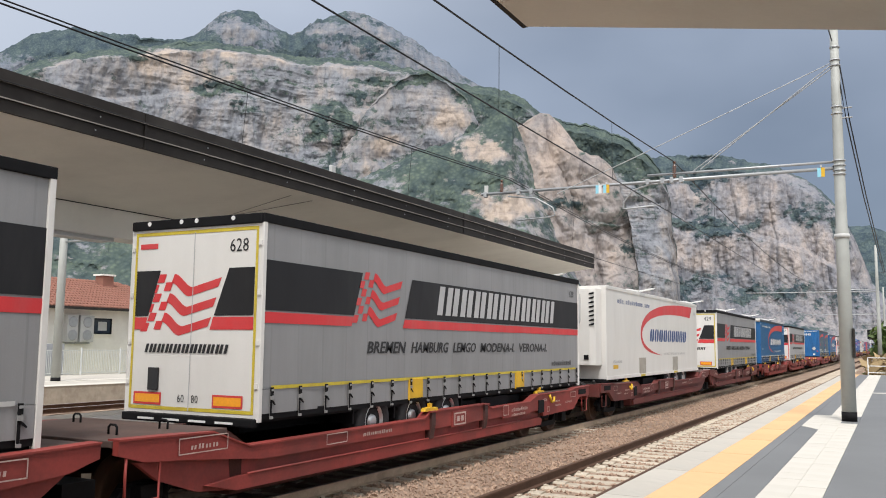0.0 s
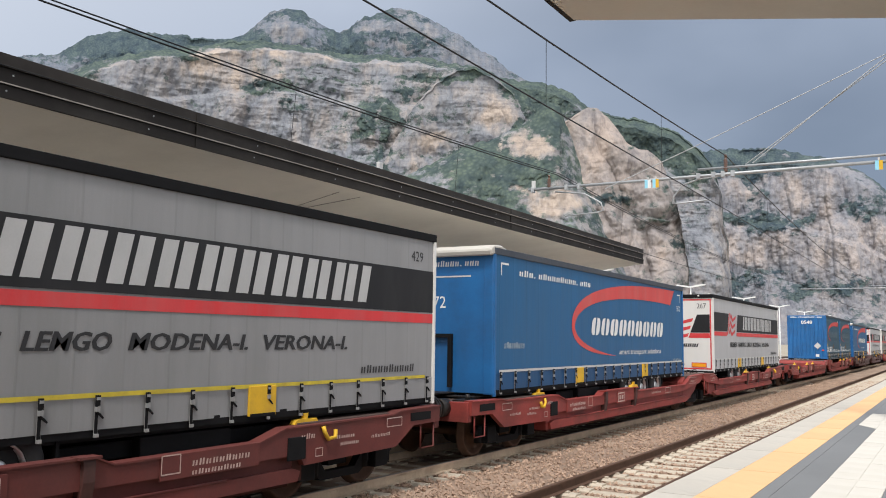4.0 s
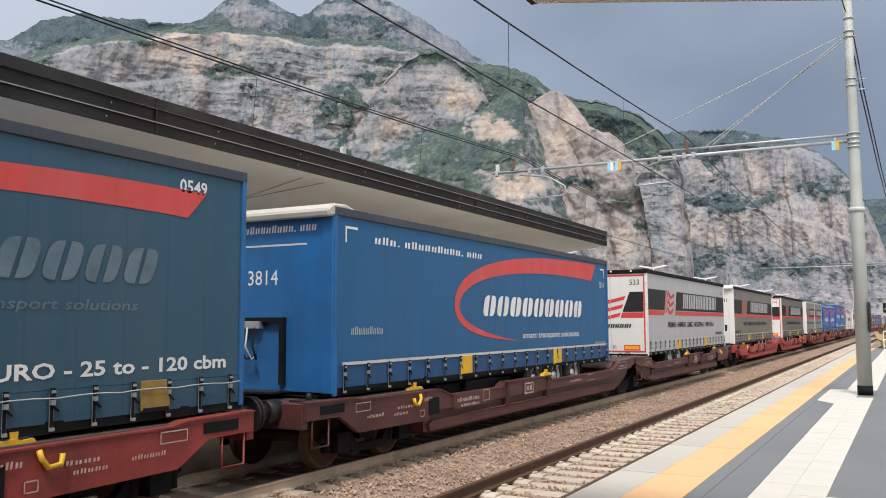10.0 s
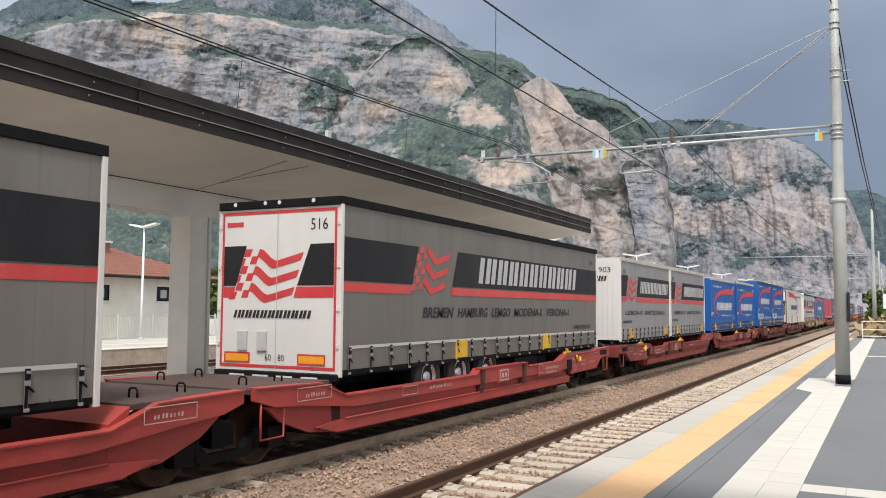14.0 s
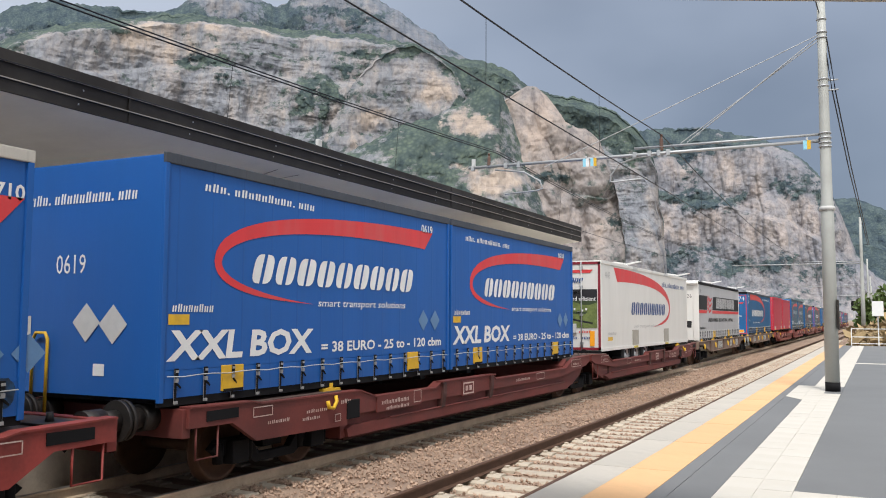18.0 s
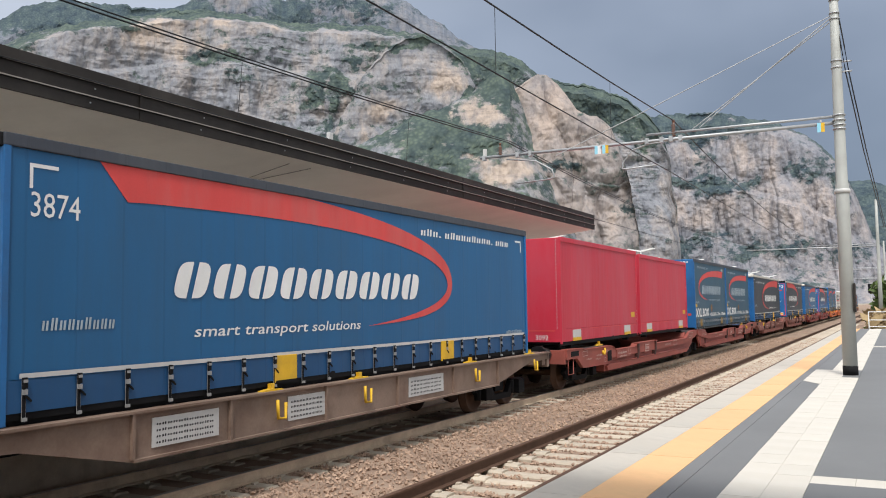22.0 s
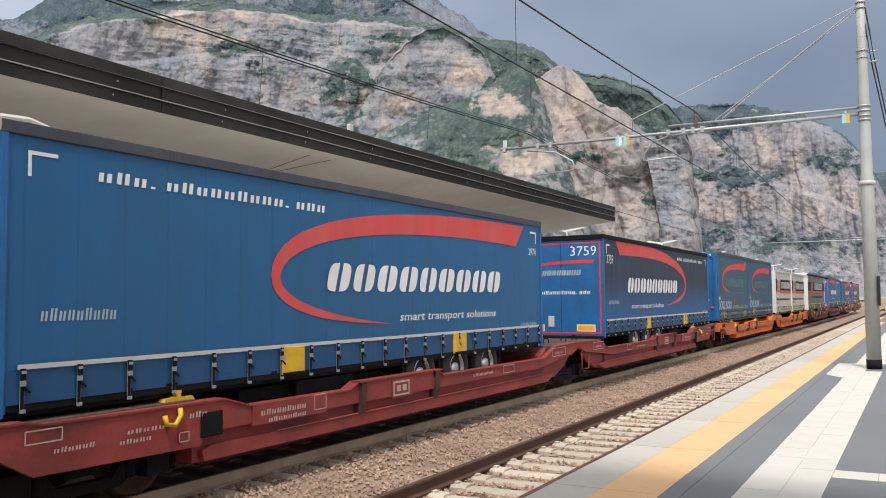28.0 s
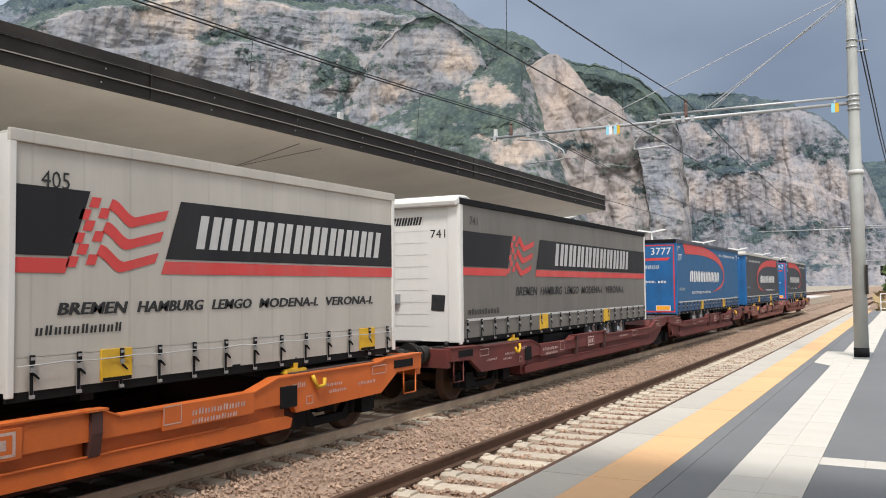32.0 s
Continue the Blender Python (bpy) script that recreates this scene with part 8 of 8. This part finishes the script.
for k in range(2):
    bm = FB(); box(bm, -.45, .45, 1.45 * k, 1.45 * k + 1.40, 0, 2.25 + .25 * (1 - k), 0.02); part("body", bm, CABGREY, cab)
bm = FB(); tube(bm, [(-42.9, 29.6, 5.60), (-41.5, 28.7, 5.10), (-39.05, 27.8, 4.25), (-38.98, 27.7, 3.95), (-39.85, 27.9, 3.75), (-39.93, 27.9, 0.6)], .03, 6); solid("white_pipe", bm, PALEWHITE, "bent white pipe down the house wall", "pipe")


def leaf_crown(cx, cy, cz, rx, ry, rz, n, seed, size=0.34, droop=0.0):
    """A crown of many small leaf clumps in lobes, with gaps and an uneven outline."""
    rnd = np.random.RandomState(seed)
    lobes = rnd.randn(11, 3) * 0.42
    lobes /= np.maximum(1, np.linalg.norm(lobes, axis=1, keepdims=True) / 0.75)
    li = rnd.randint(0, 11, n)
    p = lobes[li] + rnd.randn(n, 3) * 0.21
    p *= np.array([rx, ry, rz])
    if droop:
        p[:, 2] -= droop * (p[:, 0] ** 2 + p[:, 1] ** 2) / max(rx, ry) ** 2
    p += np.array([cx, cy, cz])
    a = rnd.randn(n, 3); a /= np.linalg.norm(a, axis=1, keepdims=True)
    b = np.cross(a, rnd.randn(n, 3)); b /= np.linalg.norm(b, axis=1, keepdims=True)
    s = (size * (0.6 + 0.8 * rnd.rand(n)))[:, None]
    q = np.stack([p - a * s, p + b * s * .55, p + a * s, p - b * s * .55], 1).reshape(-1, 3)
    f = np.arange(4 * n).reshape(-1, 4)
    me = bpy.data.meshes.new("crown")
    me.from_pydata(q.tolist(), [], f.tolist())
    return me


def tree(x, y, h, r, seed, leaf, label, droop=0.0, n=2600, base=-0.6):
    t = thing("tree", label, "tree", "trees", at=(x, y, base))
    rnd = random.Random(seed)
    bm = FB(); cyl(bm, (0, 0, 0), (0.1, 0.1, h * .55), .05 * h * .5, 10, .02 * h * .5)
    for k in range(7):
        a = k * 2.4 + rnd.random()
        z = h * (.28 + .06 * k)
        cyl(bm, (0.05, 0.05, z), (math.cos(a) * r * .6, math.sin(a) * r * .6, z + h * .2), .012 * h * .5 + .02, 6, .01)
    part("trunk", bm, BARK, t, "brown trunk and limbs")
    me = leaf_crown(0, 0, h * .60, r, r, h * .46, n, seed, 0.36, droop)
    me.materials.append(leaf)
    part("crown", me, leaf, t)
    return t


def conifer(x, y, h, r, seed, base=-0.6):
    t = thing("tree", "dark green conifer behind the yard", "tree", "trees", at=(x, y, base))
    bm = FB(); cyl(bm, (0, 0, 0), (0, 0, h), .18, 8, .02); part("trunk", bm, BARK, t)
    rnd = np.random.RandomState(seed)
    n = 2200
    q = rnd.rand(n) ** 0.8
    z = h * (0.08 + 0.92 * q)
    rad = r * (1.02 - q) * (0.35 + 0.65 * rnd.rand(n)) * (0.8 + 0.35 * np.sin(z * 4.0))
    a = rnd.rand(n) * 6.283
    p = np.stack([rad * np.cos(a), rad * np.sin(a), z - 0.25 * rad], 1)
    d = np.stack([np.cos(a), np.sin(a), -0.5 + 0 * a], 1) * .32
    e = np.stack([-np.sin(a), np.cos(a), 0.2 * rnd.randn(n)], 1) * .16
    v = np.stack([p - d, p + e, p + d, p - e], 1).reshape(-1, 3)
    me = bpy.data.meshes.new("crown"); me.from_pydata(v.tolist(), [], np.arange(4 * n).reshape(-1, 4).tolist()); me.materials.append(LEAF_D)
    part("crown", me, LEAF_D, t)
    return t


GRN = "leafy green tree behind the station yard"
for i, (x, y, h, r) in enumerate(((-58, 62, 6.2, 3.0), (-60, 68, 7.4, 3.4), (-62, 58, 5.0, 3.0), (-66, 74, 5.5, 3.0))):
    tree(x, y, h, r, 40 + i, LEAF, GRN)
for i, (x, y, h, r) in enumerate(((-58, 100, 10.5, 5.2), (-60, 110, 12.0, 6.0), (-58, 121, 12.5, 6.2), (-62, 132, 12.0, 6.0), (-60, 143, 11.5, 5.6), (-56, 152, 9.5, 4.8))):
    tree(x, y, h, r, 60 + i, LEAF, "broad willow-like tree with drooping foliage", 2.5, 4200)
conifer(-60, 91, 11.5, 2.8, 5)
conifer(-63, 95, 9.5, 2.6, 6)
hedge = thing("hedge", "clipped bright green hedge beside the yard", "hedge", at=(-66, 88, -0.6))
me = leaf_crown(0, 13, 1.6, 1.1, 15, 1.5, 2600, 77, 0.30); me.materials.append(LEAF); part("foliage", me, LEAF, hedge)
bm = FB(); box(bm, -.4, .4, 0, 26, 0, 1.4); part("stems", bm, BARK, hedge)

# low terracotta-roofed sheds, yellow machine, silos
def gable_house(x, y0, y1, d, eave, ridge, wall, roof_m, label, name="shed", gables=0, base=-0.6, storeys=0):
    t = thing(name, label, "building", "yard buildings", at=(x, 0, base))
    bm = FB(); box(bm, -d, 0, y0, y1, 0, eave); part("wall", bm, wall, t)
    bm = FB(); prism(bm, [(.5, eave - .05), (-d / 2, ridge), (-d - .5, eave - .05), (-d - .5, eave - .2), (.5, eave - .2)], y0 - .5, y1 + .5, "y"); rf = part("roof", bm, roof_m, t)
    for k in range(gables):
        yc = y0 + (y1 - y0) * (k + .5) / gables
        bm = FB(); prism(bm, [(yc - 2.2, eave - .1), (yc + 2.2, eave - .1), (yc, eave + 1.5)], -1.5, .9, "x"); g = part("gable", bm, wall, rf)
        bm = FB(); prism(bm, [(yc - 2.7, eave - .3), (yc, eave + 1.75), (yc + 2.7, eave - .3), (yc + 2.7, eave - .1), (yc, eave + 1.95), (yc - 2.7, eave - .1)], -2.0, 1.2, "x"); part("gable_roof", bm, roof_m, rf)
    for s in range(storeys):
        n = int((y1 - y0) / 3.2)
        for k in range(n):
            yc = y0 + (y1 - y0) * (k + .5) / n
            z = 1.2 + 3.3 * s
            bm = FB(); box(bm, -.05, .03, yc - .45, yc + .45, z, z + 1.6); w = part("window", bm, FASCIA, t, "dark shuttered window")
            bm = FB(); box(bm, 0, .10, yc - .6, yc + .6, z - .12, z); part("sill", bm, PLASTER, w)
    return t


gable_house(-78, 78, 112, 12, 3.2, 6.0, OCHRE, ROOFT, "long low shed with a terracotta roof and small gables", gables=3)
gable_house(-88, 104, 128, 12, 4.5, 7.5, PLASTER, ROOFT, "pale shed with a terracotta roof", gables=0)
gable_house(-120, 60, 100, 14, 3.5, 6.0, PLASTER, ROOFT, "far low house with a terracotta roof")
silo = thing("silo_group", "pale steel silos in a row far behind the yard", "silo", at=(-110, 0, -0.6))
for k in range(5):
    bm = FB(); lathe(bm, [(0, 1.6), (10.2 + .6 * (k % 2), 1.6), (11.4 + .6 * (k % 2), .3)], 18, "z", (0, 145 + 3.4 * k, 0)); part("tank", bm, STEEL, silo)
mach = thing("track_machine", "yellow rail maintenance machine parked in the yard", "rail vehicle", at=(-72, 90.5, -0.6))
bm = FB(); box(bm, -1.3, 1.3, 0, 10, 1.0, 2.3, 0.05); box(bm, -1.3, 1.3, 4.0, 9.6, 2.3, 4.5, 0.08); part("body", bm, YELLOW, mach)
for y in (4.4, 6.2, 8.0):
    bm = FB(); box(bm, 1.29, 1.33, y, y + 1.1, 2.9, 3.9); part("window", bm, GLASS_D, mach)
for y in (1.2, 3.0, 7.0, 8.8):
    bm = FB(); lathe(bm, [(-.1, .42), (.1, .42)], 18, "x", (1.0, y, .45)); part("wheel", bm, DARK, mach)


def car(x, y, paint, label, van=False, base=-0.6):
    t = thing("van" if van else "car", label, "van" if van else "car", "parked vehicles", at=(x, y, base))
    L = 4.6 if van else 4.1
    body = [(0, .35), (L, .35), (L, .85), (L - .15, 1.0 if not van else 1.9), (.9 if van else 3.2, 1.0 if not van else 1.95), (.75, 1.0), (.05, .85)] if van else [(0, .35), (L, .35), (L, .8), (L - .3, .95), (0.9, .95), (.05, .75)]
    bm = FB(); prism(bm, body, -.82, .82, "x", .05); b = part("body", bm, paint, t)
    if not van:
        bm = FB(); prism(bm, [(.85, .94), (1.5, 1.45), (3.1, 1.48), (3.8, .94)], -.72, .72, "x", .04); part("cabin", bm, GLASS_D, t)
        bm = FB(); prism(bm, [(1.5, 1.44), (3.1, 1.46), (3.05, 1.52), (1.6, 1.50)], -.70, .70, "x", .02); part("roof", bm, paint, t)
    else:
        for y0, y1 in ((1.0, 2.0), (2.15, 3.1), (3.25, 4.2)):
            bm = FB(); box(bm, .81, .835, y0, y1, 1.15, 1.70); part("window", bm, GLASS_D, b)
    for yy in (.8, L - .85):
        for s in (-.78, .78):
            bm = FB(); lathe(bm, [(-.1, .20), (-.1, .31), (.1, .31), (.1, .20)], 18, "x", (s, yy, .31)); w = part("tyre", bm, RUBBER, t)
            bm = FB(); lathe(bm, [(-.105, .19), (.105, .19)], 14, "x", (s, yy, .31)); part("rim", bm, ALU, w)
    return t


SILVER = mat("silver_car_paint", (0.45, 0.46, 0.47), 0.3, 0.5, 0.04, 2, 0, 30, 0.5, coat=0.5)
RED_CAR = mat("red_car_paint", (0.45, 0.03, 0.03), 0.3, 0, 0.04, 2, 0, 30, 0.5, coat=0.5)
car(-50, 65.0, PALEWHITE, "white van parked behind the fence", True)
car(-49, 56.5, SILVER, "silver car parked behind the fence")
car(-51, 60.8, SILVER, "silver-blue car parked behind the fence")
car(-46, 78.0, RED_CAR, "red car parked behind the fence")
car(-45, 84.0, PALEWHITE, "white car parked behind the fence")
mix = thing("cement_mixer_drum", "white tapered mixer drum standing in the yard", "mixer drum", at=(-62, 66, -0.6))
bm = FB(); cyl(bm, (0, 0, 2.6), (0, 4.2, 3.3), 1.2, 16, .7); part("drum", bm, PALEWHITE, mix)
bm = FB(); box(bm, -.9, .9, -.5, 4.5, .6, 1.6); part("frame", bm, DARK, mix)
for k, y in enumerate((68.4, 72.6)):
    yb = thing("leaning_barrier", "tilted yellow barrier standing behind the fence", "barrier", "yellow barriers", at=(-38, y, 0.55))
    bm = FB(); prism(bm, [(0, 0), (1.5, 0), (2.2, 2.75), (.8, 2.75)], -.06, .06, "x", .02); part("board", bm, YELLOW, yb)
    bm = FB(); box(bm, -.5, -.4, .4, .5, -1.1, 2.2); part("prop", bm, DARK, yb)
sgn_ = thing("station_sign", "pale station notice board on two posts", "sign", at=(-37.5, 62.6, -0.6))
bm = FB(); box(bm, -.03, .03, 0, 2.4, 3.6, 4.6); part("board", bm, PALEWHITE, sgn_)
for y in (.1, 2.3):
    bm = FB(); box(bm, -.04, .04, y - .04, y + .04, 0, 3.6); part("post", bm, STEEL, sgn_)
kio = thing("white_cabin", "white flat-roofed cabin with grey door beside the tracks", "cabin", at=(-30.5, 71.5, 0.3))
bm = FB(); box(bm, -3, 0, 0, 9.5, 0, 2.9, 0.03); part("wall", bm, PALEWHITE, kio)
bm = FB(); box(bm, -3.2, .25, -.25, 9.7, 2.9, 3.1, 0.02); part("roof", bm, PALEGREY, kio)
bm = FB(); box(bm, 0, .04, 1.0, 2.0, 0, 2.1); part("door", bm, PALEGREY, kio)
bm = FB(); box(bm, 0.02, .35, 4.0, 5.0, 2.0, 2.7, 0.02); part("cooling_unit", bm, PALEGREY, kio)
# ochre station buildings down the line
oc = gable_house(-52, 150, 168, 12, 9.2, 12.0, OCHRE, ROOFT, "ochre two-storey house with a red roof down the line", "station_house", storeys=3)
oc2 = gable_house(-52, 168.6, 196, 14, 11.2, 14.8, OCHRE, ROOFT, "tall ochre station building with rows of dark windows", "station_house", storeys=3)
bm = FB(); box(bm, -46, -45.6, 150, 215, -0.6, 3.6); solid("yard_wall", bm, PLASTER, "blank pale wall below the ochre station building", "wall", kind="structure")
dig = thing("yellow_excavator", "yellow two-way excavator parked before a pale wall", "excavator", at=(-42, 128, -0.6))
bm = FB(); box(bm, -1.3, 1.3, 0, 5.2, 1.1, 2.2, 0.05); box(bm, -1.2, 1.2, .8, 3.2, 2.2, 3.6, 0.08); part("body", bm, YELLOW, dig)
bm = FB(); tube(bm, [(0, 4.5, 2.0), (0, 6.0, 4.8), (0, 8.2, 4.4), (0, 8.8, 2.6)], .18, 8); part("boom", bm, YELLOW, dig)
for y in (.8, 4.2):
    for s in (-1.05, 1.05):
        bm = FB(); lathe(bm, [(-.2, .55), (.2, .55)], 18, "x", (s, y, .55)); part("tyre", bm, RUBBER, dig)

# ---- end of the camera's platform ----
rl = thing("platform_railing", "pale steel railing across the end of the platform", "railing", at=(-1.55, 62.45, 0.55))
for i in range(5):
    bm = FB(); box(bm, 1.6 * i - .03, 1.6 * i + .03, -.03, .03, 0, 1.12, 0.005); part("post", bm, PALEWHITE, rl)
for z in (.12, .55, 1.08):
    bm = FB(); box(bm, 0, 6.4, -.02, .02, z, z + .05, 0.005); part("rail", bm, PALEWHITE, rl)
ns = thing("notice_board", "small white notice board on a post past the platform end", "sign", at=(0.05, 64.5, -0.1))
bm = FB(); box(bm, -.35, .35, -.02, .02, 2.6, 3.6, 0.01); part("board", bm, PALEWHITE, ns)
bm = FB(); box(bm, -.04, .04, .02, .10, 0, 3.4); part("post", bm, STEEL, ns)
reed = thing("reed_bank", "bank of dry brown reeds past the platform end", "reeds", at=(3.2, 74, -0.6))
me = leaf_crown(0, 0, 1.5, 4.8, 9.0, 2.1, 2600, 81, 0.42); me.materials.append(REED); part("stems", me, REED, reed)
tree(2.6, 92, 6.6, 3.2, 90, LEAF, "green tree past the platform end")
tree(6.5, 86, 7.5, 3.6, 91, LEAF, "green tree past the platform end")
tree(0.2, 104, 5.0, 2.2, 92, LEAF, "small green tree beside the line")
bush = thing("bush", "low green bush beside the line", "bush", at=(-1.2, 84, -0.6))
me = leaf_crown(0, 0, .8, 1.1, 5, 1.0, 900, 83, 0.25); me.materials.append(LEAF); part("foliage", me, LEAF, bush)
gable_house(30, 120, 140, 12, 5, 8, PLASTER, ROOFT, "pale house with a red roof past the platform end")
sig = thing("railway_signal", "dark signal head with a white-edged plate on a post", "signal", at=(-2.6, 120, 0))
bm = FB(); lathe(bm, [(-.6, .07), (4.6, .06)], 10, "z"); part("post", bm, STEEL, sig)
bm = FB(); box(bm, -.3, .3, -.08, .08, 3.4, 4.6, 0.04); part("signal_head", bm, DARK, sig)


# ---- paving, last of the structure ----
sleepers(track_near, 3.0, 110)
sleepers(track_train, 3.0, 60)
slabs("coping_slab", PX0, -2.62, 0.44, 4.0, 62.4, 1.2, PZ, COPING, platform)
slabs("safety_tile", -2.62, -2.07, 0.55, 4.0, 62.4, 1.2, PZ, YSTRIP, platform)
slabs("tactile_tile", -1.50, -0.81, 0.345, 4.0, 20.8, 0.6, PZ, TACTILE, platform)
slabs("tactile_tile", -1.90, -0.81, 0.363, 20.8, 24.4, 0.6, PZ, TACTILE, platform, lambda x, y: x > -1.3 and y > 21.9)
slabs("tactile_tile", -1.50, -0.81, 0.345, 24.4, 62.2, 0.6, PZ, TACTILE, platform)
for tri in (((-1.50, 20.05), (-1.50, 20.795), (-1.895, 20.795)), ((-0.813, 21.2), (-0.813, 21.9), (-1.27, 21.9))):
    part("tactile_tile", prism(FB(), tri, PZ - 0.026, PZ + 0.0035, "z"), TACTILE, platform)
slabs("tactile_tile", -0.81, 3.2, 0.4, 9.06, 9.45, 0.39, PZ, TACTILE, platform)
slabs("tactile_tile", -0.81, 3.2, 0.4, 37.2, 37.8, 0.6, PZ, TACTILE, platform)
for x0, x1, y0, y1 in ((-2.07, -1.90, 4, 62.4), (-1.90, -1.50, 4, 20.8), (-1.90, -1.50, 24.4, 62.4), (-0.81, 3.4, 4, 9.06), (-0.81, 3.4, 9.45, 37.2), (-0.81, 3.4, 37.8, 62.4), (-1.28, -0.81, 21.85, 24.4), (-2.07, 3.4, -14, 4)):
    bm = FB(); box(bm, x0 + 0.003, x1 - 0.003, y0, y1, PZ - 0.03, PZ - 0.002); part("floor_field", bm, TILE, platform, "dark grey smooth paving")


# ---- motion ----
def motions():
    for ob, off in MOVERS:
        walk(ob, [(t, pose(TRAIN, off - s, 0)) for t, s in TRAVEL])


motions()
